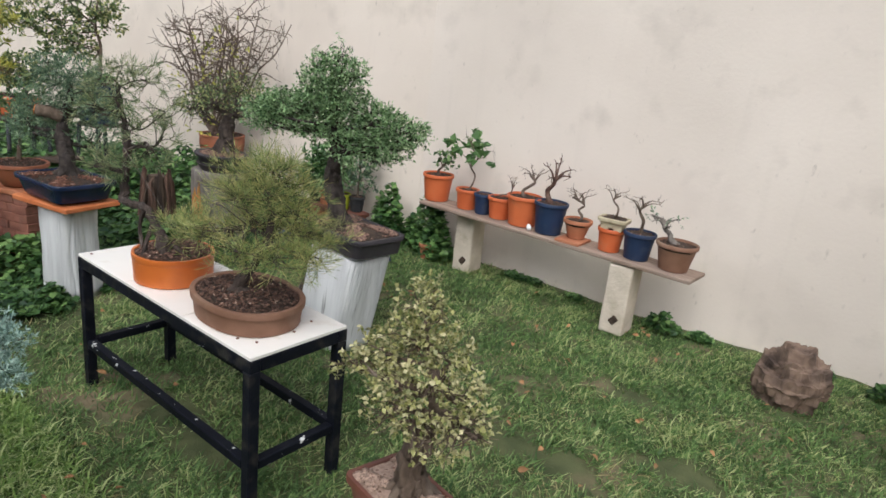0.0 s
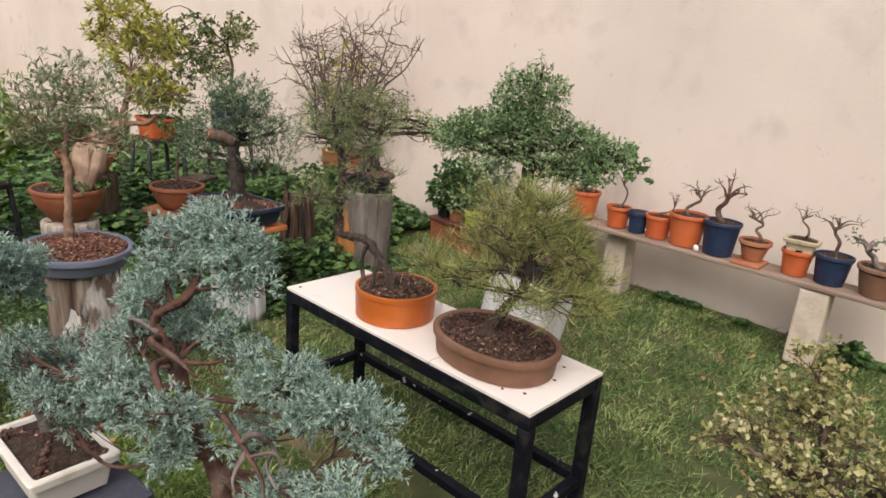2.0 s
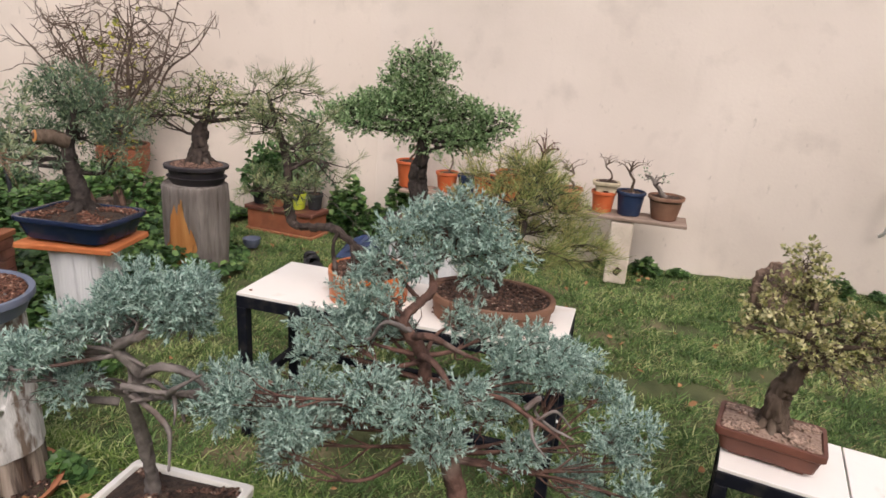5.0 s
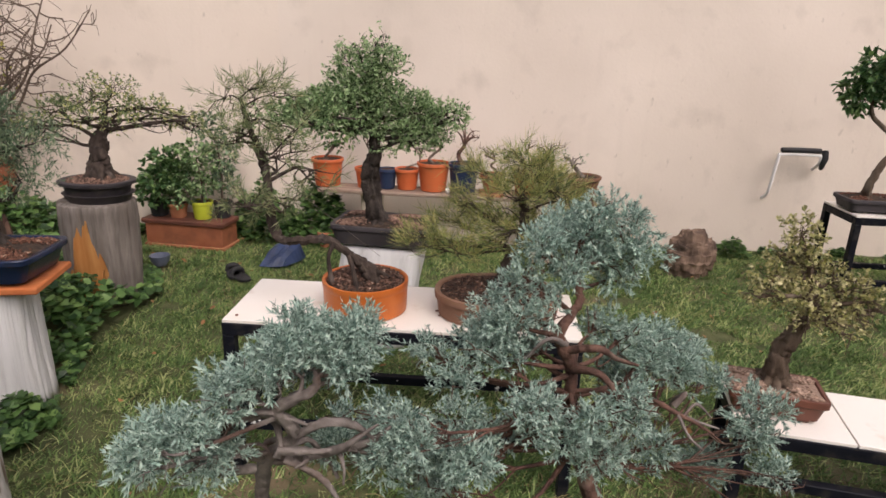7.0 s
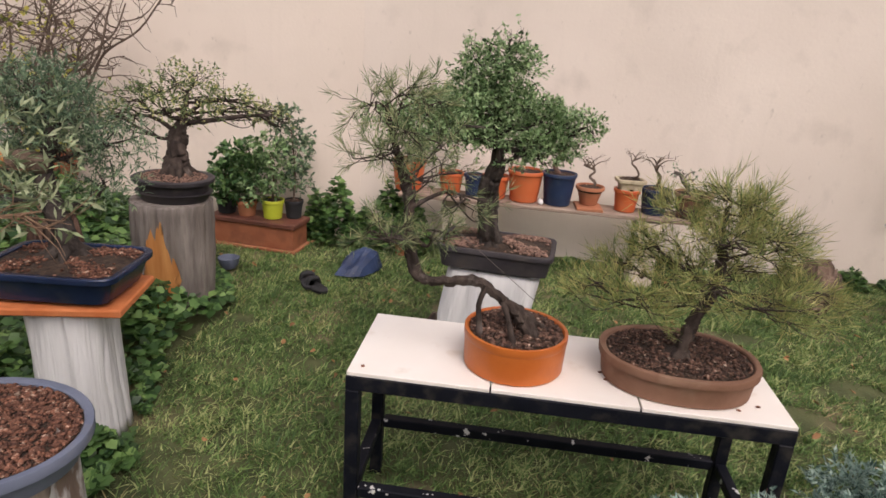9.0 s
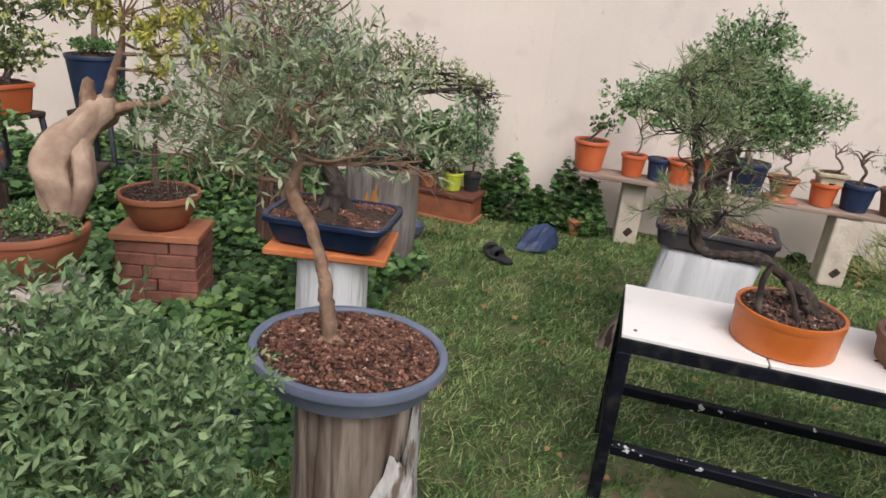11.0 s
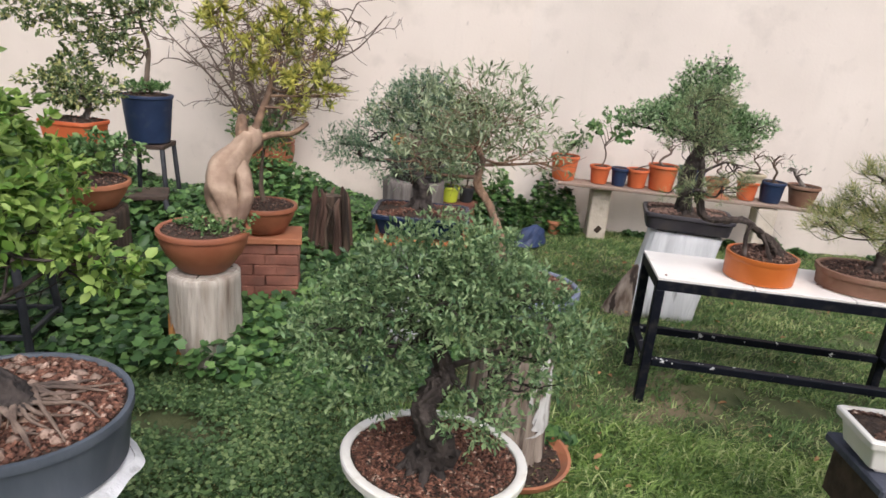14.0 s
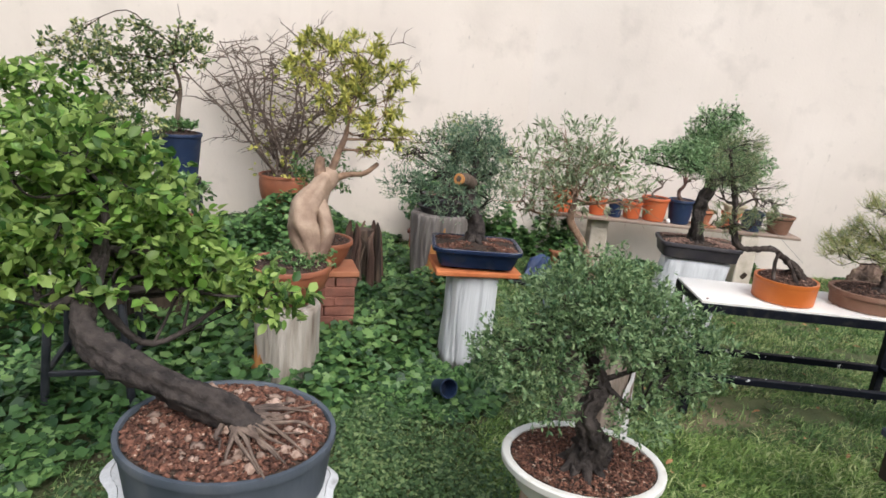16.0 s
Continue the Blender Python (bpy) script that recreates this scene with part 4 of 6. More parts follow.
def bare_tree(e, base, h, seed, leafy=0, mat_name="twig", spread=0.6, r=0.012, n=7):
    """A young leafless tree: crooked stem, a head of forked shoots."""
    rng = np.random.default_rng(seed)
    p = [np.array(base, float)]
    for k in range(4):
        p.append(p[-1] + [rng.normal(0, 0.03), rng.normal(0, 0.02), h * 0.6 / 4])
    sp = spline(p, 5)
    pcs = [tube(sp, [r, r * 0.75, r * 0.6], 8, 0.08, rng, 0.06)]
    tips = []
    for k in range(n):
        a = sp[rng.integers(len(sp) * 2 // 3, len(sp))]
        ang = 6.28 * k / n + rng.normal(0, 0.4)
        d = np.array([math.cos(ang) * spread, math.sin(ang) * spread * 0.8, rng.uniform(0.2, 0.9)])
        b = a + unit(d) * h * rng.uniform(0.25, 0.45)
        m = (a + b) / 2 + [0, 0, h * 0.06]
        pcs.append(tube(spline([a, m, b], 4), [r * 0.5, r * 0.3, r * 0.15], 5, 0.08, rng))
        for _ in range(3):
            c = b + unit(d + rng.normal(0, 0.7, 3)) * h * rng.uniform(0.08, 0.2)
            pcs.append(tube(np.array([b, (b + c) / 2 + rng.normal(0, 0.006, 3), c]), [r * 0.17, r * 0.08], 4))
            tips.append(c)
    quads_part("stem", pcs, M[mat_name], e)
    return tips


def nursery_pot(name, label, at, w, h, material, seed, tree=0.0, flare=0.78, lip=0.012, tree_mat="twig", r=0.012, leaf=None, spread=0.6, rim_band=True, category="pot plant", leaf_size=(0.03, 0.02), leaf_n=30, rad=0.07):
    e = thing(name, label, category, at, 0, "pots on the plank")
    top = pot(e, w / 2, w / 2, h, 0.0, material, M["humus"], M["dark_gravel"], 2.0, lip, 0.006, flare, seed, 0, 120, 0.006, dome=0.006, soil_drop=0.015)
    if tree:
        tips = bare_tree(e, (0, 0, top - 0.01), tree, seed, 0, tree_mat, spread, r)
        if leaf:
            pads = [(t[0], t[1], t[2], rad, rad) for t in tips[::2]]
            crown("crown", pads, leaf_n, 4, *leaf_size, 0.03, leaf, e, (0, 0, 0), seed)
    return e


PY, PZ = 4.712, 0.475
nursery_pot("potted_sapling", "orange plastic pot with a bushy dark-leaved sapling", (-2.985, PY, PZ), 0.23, 0.205, M["orange_plastic"], 31, 0.16, leaf=L["shrub"], spread=0.5, leaf_n=40, rad=0.045)
nursery_pot("potted_sapling", "small orange pot with a tall large-leaved sapling", (-2.69, PY, PZ), 0.165, 0.15, M["orange_plastic"], 32, 0.42, leaf=L["box"], spread=0.45, leaf_size=(0.06, 0.04), leaf_n=22, rad=0.05, r=0.008)
nursery_pot("plant_pot", "small empty navy plastic pot on the plank", (-2.53, PY - 0.01, PZ), 0.135, 0.15, M["blue_plastic"], 33, category="pot")
nursery_pot("potted_sapling", "orange plastic pot with a single dry shoot", (-2.385, PY, PZ), 0.175, 0.155, M["orange_plastic"], 34, 0.2, spread=0.3, r=0.007)
nursery_pot("potted_sapling", "large orange pot with faded label and bare sapling", (-2.19, PY, PZ), 0.235, 0.21, M["orange_plastic"], 35, 0.26, r=0.013)
nursery_pot("potted_sapling", "big navy plastic pot with a knobbly bare tree", (-1.968, PY - 0.01, PZ), 0.22, 0.215, M["blue_plastic"], 36, 0.3, tree_mat="red_bark", r=0.02, spread=0.5)
nursery_pot("potted_sapling", "terracotta bowl on a tile with a bare crooked tree", (-1.76, PY, PZ + 0.02), 0.18, 0.125, M["terracotta"], 37, 0.26, r=0.011, flare=0.6)
nursery_pot("plant_pot", "orange plastic pot holding a smaller cream planter", (-1.52, PY, PZ), 0.165, 0.15, M["orange_plastic"], 38, category="pot")
nursery_pot("potted_sapling", "navy plastic pot with a flat-topped bare tree", (-1.335, PY, PZ), 0.19, 0.17, M["blue_plastic"], 39, 0.32, r=0.012, spread=1.1, tree_mat="bark")
nursery_pot("potted_sapling", "tapered brown clay pot with a budding thick tree", (-1.10, PY, PZ), 0.235, 0.165, M["brown_clay"], 40, 0.2, r=0.02, leaf=L["sage"], spread=0.9, flare=0.7, tree_mat="grey_bark", leaf_n=14, rad=0.02, leaf_size=(0.018, 0.012))
tile_ob = thing("clay_tile", "flat clay tile under a terracotta bowl", "tile", (-1.76, 4.68, 0.475))
box_part("slab", 0.17, 0.2, 0.018, (0, 0, 0.009), M["terracotta"], tile_ob, 0.003, (0, 0, 4))
small = thing("planter_box", "small cream ceramic planter set in an orange pot", "planter", (-1.51, 4.70, 0.619), 8)
pot(small, 0.085, 0.06, 0.075, 0.0, M["cream_worn"], M["humus"], M["dark_gravel"], 8.0, 0.02, 0.008, 0.8, 41, 1, 60, 0.005)
bare_tree(small, (0, 0, 0.07), 0.26, 55, r=0.008, spread=0.8, n=5)
bm = bmesh.new()
bmesh.ops.create_icosphere(bm, subdivisions=2, radius=0.021)
for v in bm.verts:
    v.co = Vector((v.co.x * 0.9, v.co.y * 0.7, v.co.z * 1.1)) * (1 + 0.25 * noise.noise(v.co * 40))
peb = part("white_pebble", bm, M["white_pipe"], smooth=True)
peb.location = (-2.075, 4.63, 0.496)
tagged(peb, "rough white pebble among pots on the plank", "stone")


# ---- bonsai ----
def bonsai(name, label, at, group="bonsai trees", category="bonsai", turn=0.0):
    return thing(name, label, category, at, turn, group)


# orange round pot with a cascading pine, on the tiled table
o, q = (-2.147, 2.187, 0.601), (-2.127, 2.217, 0.591)
b = bonsai("bonsai_pine", "driftwood-trunked pine in an orange round pot on table", o)
pot(b, 0.148, 0.148, 0.112, 0.0, M["orange_glaze"], M["humus"], M["dark_gravel"], 2.0, 0.002, 0.012, 0.97, 51, 0, 1100, 0.0085, dome=0.035)
pads = [(-2.61, 2.15, 1.30, 0.06, 0.06), (-2.55, 2.26, 1.31, 0.07, 0.06), (-2.46, 2.20, 1.36, 0.06, 0.06), (-2.42, 2.30, 1.30, 0.08, 0.06), (-2.61, 2.20, 1.16, 0.08, 0.06), (-2.54, 2.10, 1.20, 0.08, 0.06), (-2.60, 2.17, 0.96, 0.11, 0.06), (-2.53, 2.08, 0.97, 0.08, 0.05), (-2.37, 2.20, 1.13, 0.11, 0.07), (-2.29, 2.22, 1.06, 0.10, 0.06), (-2.37, 2.14, 0.99, 0.11, 0.06), (-2.40, 2.33, 1.19, 0.10, 0.07), (-2.48, 2.36, 1.08, 0.10, 0.07), (-2.46, 2.16, 1.24, 0.08, 0.06)]
pads = [(x + (0.05 if x < -2.5 else 0.0), y, z, r, h) for x, y, z, r, h in pads]
tips = trunk_and_limbs(b, q, [(-2.085, 2.16, 0.70), (-2.11, 2.162, 0.755), (-2.17, 2.165, 0.80), (-2.25, 2.165, 0.85), (-2.35, 2.15, 0.842), (-2.415, 2.16, 0.85), (-2.45, 2.185, 0.94), (-2.455, 2.2, 1.04), (-2.475, 2.2, 1.12), (-2.51, 2.2, 1.22), (-2.53, 2.2, 1.30)], [0.023, 0.019, 0.014, 0.012, 0.0115, 0.0145, 0.0145, 0.013, 0.011, 0.008, 0.004], pads, M["pine_bark"], 52, 0.10, 7, 0.2, 7, 22, 0.025, 0.05, 0.35, 0.13)
for p, r in (([(-2.22, 2.15, 0.845), (-2.235, 2.14, 0.79), (-2.225, 2.14, 0.70)], 0.008), ([(-2.17, 2.16, 0.80), (-2.15, 2.13, 0.76), (-2.13, 2.10, 0.70)], 0.009), ([(-2.11, 2.16, 0.75), (-2.07, 2.19, 0.735), (-2.03, 2.21, 0.70)], 0.009), ([(-2.12, 2.17, 0.76), (-2.14, 2.21, 0.74), (-2.16, 2.25, 0.70)], 0.008)):
    quads_part("prop_root", [tube(spline(p, 5) - np.array(q), [r, r * 0.8, r * 0.9], 9, 0.1, np.random.default_rng(54), 0.2)], M["pine_bark"], b)
quads_part("guy_wire", [tube(np.array([(-2.399, 2.159, 1.056), (-2.074, 2.206, 0.788)]) - np.array(q), [0.0009, 0.0009], 5)], M["driftwood"], b, "thin grey training wire")
tufts("needles", tips, 15, 0.042, 0.0022, L["pine_grey"], b, q, 53, 0.5, 0.15)

# brown oval pot with a needle pine
o, q = (-1.685, 2.215, 0.601), (-1.685, 2.265, 0.628)
b = bonsai("bonsai_pine", "spreading pine with long needles in a brown oval pot", o, turn=0.0)
pot(b, 0.215, 0.165, 0.088, 0.0, M["brown_clay"], M["humus"], M["dark_gravel"], 2.2, 0.012, 0.014, 0.95, 54, 0, 1500, 0.007, dome=0.02)
pads = [(-1.95, 2.20, 0.92, 0.09), (-1.85, 2.14, 0.915, 0.10), (-1.53, 2.13, 0.925, 0.11), (-1.42, 2.20, 0.925, 0.10), (-1.37, 2.28, 0.935, 0.08), (-1.84, 2.36, 0.93, 0.11), (-1.50, 2.42, 0.94, 0.11), (-1.66, 2.45, 0.94, 0.11), (-1.70, 2.14, 0.945, 0.08)]
pads = [(x, y, z, r * 1.2, 0.036) for x, y, z, r in pads] + [(x, y, z, 0.095, 0.05) for x, y, z in ((-1.80, 2.29, 1.01), (-1.74, 2.29, 1.10), (-1.64, 2.28, 1.165), (-1.54, 2.31, 1.14), (-1.47, 2.30, 1.04), (-1.62, 2.19, 1.07), (-1.60, 2.38, 1.08), (-1.52, 2.22, 1.09))]
tips = trunk_and_limbs(b, q, [(-1.69, 2.235, 0.70), (-1.685, 2.235, 0.75), (-1.665, 2.265, 0.81), (-1.625, 2.285, 0.88), (-1.61, 2.30, 0.97), (-1.625, 2.31, 1.06), (-1.62, 2.31, 1.14)], [0.03, 0.017, 0.0155, 0.014, 0.012, 0.009, 0.005], pads, M["pine_bark"], 55, 0.05, 12, 0.14, 13, 14, 0.085, 0.06, 0.45, 0.09)
tufts("needles", tips, 21, 0.052, 0.0018, L["pine"], b, q, 56, 0.5, 0.75, 0.05)

# elm in the charcoal planter
o = (-2.265, 3.21, 0.53)
b = bonsai("bonsai_elm", "dense green elm with dark trunk in a charcoal planter", o, turn=0.0)
pot(b, 0.25, 0.158, 0.11, 0.0, M["dark_clay"], M["humus"], M["chip_gravel"], 9.0, 0.012, 0.016, 0.93, 57, 1, 1500, 0.0105, dome=0.022, soil_drop=0.004)
for ch in b.children:
    ch.matrix_basis = pose(0, 0, 0, 0, 0, -4) @ ch.matrix_basis
pads = [(-2.30, 3.08, 1.43, 0.09, 0.06), (-2.38, 3.08, 1.38, 0.10, 0.06), (-2.24, 3.10, 1.39, 0.09, 0.06), (-2.33, 3.11, 1.31, 0.13, 0.07), (-2.42, 3.06, 1.30, 0.09, 0.05), (-2.36, 3.07, 1.23, 0.12, 0.06), (-2.26, 3.09, 1.26, 0.09, 0.05), (-2.37, 3.06, 1.47, 0.022, 0.06), (-2.25, 3.05, 1.49, 0.022, 0.07), (-2.43, 3.05, 1.43, 0.02, 0.05), (-2.30, 3.1, 1.50, 0.02, 0.06)]
pads += [(-2.48, 2.90, 1.24, 0.09, 0.045), (-2.56, 2.88, 1.19, 0.10, 0.045), (-2.45, 2.96, 1.17, 0.09, 0.045), (-2.66, 2.99, 1.18, 0.08, 0.04), (-2.76, 3.0, 1.155, 0.07, 0.035), (-2.50, 2.82, 1.15, 0.08, 0.04), (-2.56, 3.1, 1.22, 0.08, 0.04)]
pads += [(-2.14, 3.22, 1.19, 0.09, 0.045), (-2.06, 3.25, 1.165, 0.10, 0.05), (-1.98, 3.27, 1.17, 0.08, 0.04), (-1.92, 3.28, 1.155, 0.05, 0.03), (-2.12, 3.24, 1.09, 0.10, 0.05), (-2.04, 3.24, 1.08, 0.09, 0.045), (-2.10, 3.22, 1.03, 0.07, 0.04), (-2.20, 3.16, 1.11, 0.09, 0.05), (-2.22, 3.10, 1.05, 0.07, 0.04), (-2.38, 3.0, 1.12, 0.08, 0.04), (-2.30, 3.08, 1.14, 0.09, 0.045), (-2.44, 3.0, 1.25, 0.09, 0.045), (-2.19, 3.17, 1.24, 0.08, 0.045), (-2.12, 3.2, 1.22, 0.06, 0.035)]
trunk_and_limbs(b, o, [(-2.30, 3.17, 0.63), (-2.315, 3.135, 0.76), (-2.325, 3.11, 0.90), (-2.295, 3.09, 1.04), (-2.31, 3.08, 1.18), (-2.30, 3.08, 1.34)], [0.05, 0.039, 0.034, 0.027, 0.018, 0.008], pads, M["dark_bark"], 58, 0.11, 6, 0.2, 11, 32, 0.05, 0.05, 0.45, 0.08, 0.1)
crown("crown", pads, 2900, 8, 0.0175, 0.009, 0.048, L["elm"], b, o, 59, 0.9, 0.5, 0.2)

# navy tray with a cut-back tree
o = (-3.712, 2.361, 0.525)
bd = thing("clay_board", "orange clay roof tile lying on a white stump", "tile", o, 14)
box_part("slab", 0.46, 0.33, 0.028, (0.0, 0, 0.015), M["roof_tile"], bd, 0.005)
o, q = (-3.712, 2.361, 0.555), (-3.712, 2.331, 0.555)
b = bonsai("bonsai_juniper", "grey-green bonsai with a sawn limb in a navy tray", o)
pot(b, 0.235, 0.17, 0.118, 0.0, M["navy_glaze"], M["humus"], M["gravel"], 8.0, 0.014, 0.016, 0.84, 61, 1, 1200, 0.008, dome=0.02)
for ch in b.children:
    ch.matrix_basis = pose(0, 0, 0, 0, 0, 8) @ ch.matrix_basis
pads = [(-3.79, 2.41, 1.22, 0.15, 0.09), (-3.72, 2.45, 1.14, 0.14, 0.09), (-3.88, 2.35, 1.15, 0.13, 0.08), (-3.64, 2.52, 1.05, 0.13, 0.07), (-3.96, 2.32, 1.0, 0.15, 0.09), (-4.06, 2.29, 0.93, 0.10, 0.07), (-3.78, 2.46, 1.04, 0.13, 0.08), (-4.15, 2.33, 0.96, 0.09, 0.055), (-3.86, 2.25, 0.9, 0.12, 0.07), (-3.66, 2.5, 0.9, 0.12, 0.07), (-3.74, 2.3, 1.26, 0.08, 0.06)]
trunk_and_limbs(b, q, [(-3.72, 2.35, 0.66), (-3.73, 2.35, 0.78), (-3.77, 2.35, 0.88), (-3.77, 2.36, 0.98), (-3.76, 2.39, 1.08), (-3.77, 2.41, 1.18)], [0.052, 0.04, 0.034, 0.028, 0.018, 0.008], pads, M["dark_bark"], 62, 0.14, 6, 0.13, 6, 14, 0.1)
quads_part("sawn_limb", [tube(np.array([(-3.77, 2.36, 0.99), (-3.80, 2.31, 1.015), (-3.83, 2.25, 1.022)]) - np.array(q), [0.036, 0.034, 0.033], 14)], M["bark"], b)
cut = loft_part("sawn_face", [(0.032, 0.03, 0.0), (0.03, 0.028, 0.004), (0.012, 0.012, 0.005)], M["bare_scar"], b, 20, 2.0, 0.03, 2, label="fresh orange sawn wood face")
cut.matrix_basis = Matrix.Translation(Vector((-3.832, 2.245, 1.0225)) - Vector(q)) @ (Vector((-0.03, -0.06, 0.01)).to_track_quat("Z", "Y").to_matrix().to_4x4())
crown("crown", pads, 1350, 8, 0.027, 0.0055, 0.05, L["sage"], b, q, 63, 0.9, 0.5, 0.2)

# grey-blue oval dish with an olive-like tree
o, q = (-3.183, 1.426, 0.63), (-3.163, 1.436, 0.62)
b = bonsai("bonsai_olive", "grey-green narrow-leaved tree in a grey-blue oval dish", o)
pot(b, 0.225, 0.192, 0.072, 0.0, M["slate_glaze"], M["humus"], M["gravel"], 2.0, 0.01, 0.015, 0.88, 64, 0, 3000, 0.007, dome=0.02)
pads = [(-3.38, 1.52, 1.42, 0.12, 0.09), (-3.28, 1.57, 1.39, 0.12, 0.08), (-3.47, 1.45, 1.3, 0.13, 0.09), (-3.20, 1.6, 1.28, 0.13, 0.09), (-3.36, 1.52, 1.28, 0.14, 0.1), (-3.48, 1.40, 1.18, 0.12, 0.08), (-3.15, 1.61, 1.15, 0.10, 0.07), (-3.28, 1.55, 1.15, 0.12, 0.08), (-3.53, 1.36, 1.1, 0.09, 0.06), (-3.42, 1.48, 1.1, 0.11, 0.07), (-3.08, 1.6, 1.1, 0.07, 0.05), (-3.34, 1.36, 1.2, 0.12, 0.09), (-3.25, 1.45, 1.32, 0.12, 0.09)]
pads = [(x, y, 1.1 + (z - 1.1) * 0.68 if z > 1.1 else z, r, h * 0.85) for x, y, z, r, h in pads]
trunk_and_limbs(b, q, [(-3.205, 1.425, 0.69), (-3.215, 1.427, 0.78), (-3.235, 1.44, 0.86), (-3.28, 1.46, 0.95), (-3.33, 1.465, 1.02), (-3.32, 1.48, 1.1), (-3.36, 1.49, 1.18), (-3.36, 1.51, 1.26)], [0.02, 0.016, 0.0145, 0.014, 0.014, 0.010, 0.007, 0.004], pads, M["tan_bark"], 65, 0.11, 7, 0.08, 5, 12, 0.07, 0.07)
crown("crown", pads, 440, 7, 0.033, 0.0078, 0.06, L["olive"], b, q, 66, 0.8, 0.6, 0.2)

# cream oval dish with a small-leaved tree
o, q = (-3.311, 0.711, 0.373), (-3.261, 0.711, 0.404)
b = bonsai("bonsai_tree", "rounded small-leaved tree in a cream oval dish", o)
pot(b, 0.233, 0.2, 0.098, 0.0, M["cream_glaze"], M["humus"], M["gravel"], 2.0, 0.016, 0.018, 0.8, 67, 0, 4200, 0.0056, dome=0.018)
pads = [(-3.28, 0.79, 1.06, 0.11, 0.07), (-3.37, 0.75, 1.0, 0.13, 0.08), (-3.18, 0.79, 1.01, 0.13, 0.08), (-3.46, 0.70, 0.92, 0.12, 0.08), (-3.06, 0.77, 0.93, 0.12, 0.08), (-3.53, 0.64, 0.83, 0.12, 0.08), (-2.98, 0.73, 0.87, 0.11, 0.07), (-3.22, 0.80, 0.89, 0.13, 0.08), (-3.31, 0.70, 0.94, 0.13, 0.06), (-3.22, 0.66, 0.92, 0.11, 0.06), (-3.44, 0.64, 0.77, 0.12, 0.07), (-3.05, 0.68, 0.77, 0.11, 0.07), (-3.36, 0.9, 0.9, 0.13, 0.08), (-3.15, 0.9, 0.9, 0.13, 0.08), (-3.58, 0.66, 0.77, 0.09, 0.06)]
pads = [(-3.275 + (x + 3.275) * 0.9, y, 0.81 + (z - 0.80) * 0.86 if z > 0.80 else 0.81, r * 0.92, h * 0.9) for x, y, z, r, h in pads]
trunk_and_limbs(b, q, [(-3.27, 0.66, 0.50), (-3.25, 0.645, 0.58), (-3.285, 0.655, 0.66), (-3.25, 0.70, 0.745), (-3.3, 0.72, 0.85), (-3.28, 0.76, 0.93)], [0.047, 0.036, 0.029, 0.022, 0.014, 0.006], pads, M["dark_bark"], 68, 0.10, 6, 0.2, 9, 36, 0.05, 0.05, 0.4, 0.12)
crown("crown", pads + [(-3.15, 0.60, 0.70, 0.08, 0.045), (-3.40, 0.62, 0.72, 0.09, 0.045)], 2900, 8, 0.0185, 0.0072, 0.042, L["boxwood"], b, q, 69, 0.85, 0.55, 0.2)

# large grey tub with a leaning trunk and fresh green crown
o, q = (-4.27, 0.43, 0.452), (-4.24, 0.37, 0.453)
b = bonsai("bonsai_tree", "thick leaning trunk with fresh green crown in a grey tub", o)
pot(b, 0.27, 0.246, 0.152, 0.0, M["grey_plastic"], M["humus"], M["gravel"], 2.0, 0.008, 0.012, 0.93, 71, 0, 3600, 0.0095, dome=0.025)
pads = [(-4.66, 0.60, 1.33, 0.14, 0.1), (-4.78, 0.50, 1.26, 0.14, 0.1), (-4.54, 0.66, 1.22, 0.14, 0.09), (-4.82, 0.44, 1.1, 0.14, 0.1), (-4.68, 0.55, 1.12, 0.16, 0.1), (-4.48, 0.68, 1.08, 0.14, 0.09), (-4.37, 0.72, 0.98, 0.11, 0.07), (-4.24, 0.76, 0.93, 0.09, 0.06), (-4.14, 0.78, 0.89, 0.06, 0.05), (-4.54, 0.60, 0.97, 0.12, 0.08), (-4.72, 0.48, 0.97, 0.12, 0.08), (-4.86, 0.4, 0.98, 0.12, 0.08), (-4.6, 0.78, 1.1, 0.14, 0.1), (-4.42, 0.84, 0.95, 0.1, 0.07), (-4.74, 0.72, 1.2, 0.14, 0.1)]
pads = [(x - 0.11, y, z - 0.09, r, h) for x, y, z, r, h in pads]
trunk_and_limbs(b, q, [(-4.15, 0.34, 0.615), (-4.22, 0.34, 0.655), (-4.36, 0.345, 0.70), (-4.50, 0.37, 0.735), (-4.63, 0.41, 0.775), (-4.68, 0.47, 0.85), (-4.67, 0.54, 0.98), (-4.68, 0.58, 1.15)], [0.034, 0.038, 0.038, 0.036, 0.035, 0.028, 0.02, 0.01], pads, M["dark_bark"], 72, 0.2, 6, 0.13, 0, 40, 0.06, 0.07, 0.75)
rts = []
rr = np.random.default_rng(73)
for k in range(30):
    a = rr.uniform(-1.5, 1.5)
    l = rr.uniform(0.07, 0.23) * (0.6 + 0.4 * math.cos(a))
    s = np.array([-4.19 + rr.uniform(-0.04, 0.02), 0.34 + rr.uniform(-0.05, 0.05), 0.645])
    e = np.array([s[0] + l * math.cos(a), s[1] + l * math.sin(a), 0.618])
    rts.append(tube(spline([s, s * 0.66 + e * 0.34 + [0, rr.normal(0, 0.014), 0.008], s * 0.33 + e * 0.67 + [0, rr.normal(0, 0.02), 0.006], e], 4) - np.array(q), [0.008, 0.0055, 0.0042, 0.0022], 6, 0.08, rr))
for r1 in rts:
    quads_part("root", [r1], M["root_bark"], b)
pebbles("bark_flake_mulch", (0.24, 0.215), 0.148, 70, 0.021, M["pale_gravel"], b, 174, 2.0, 0.03)
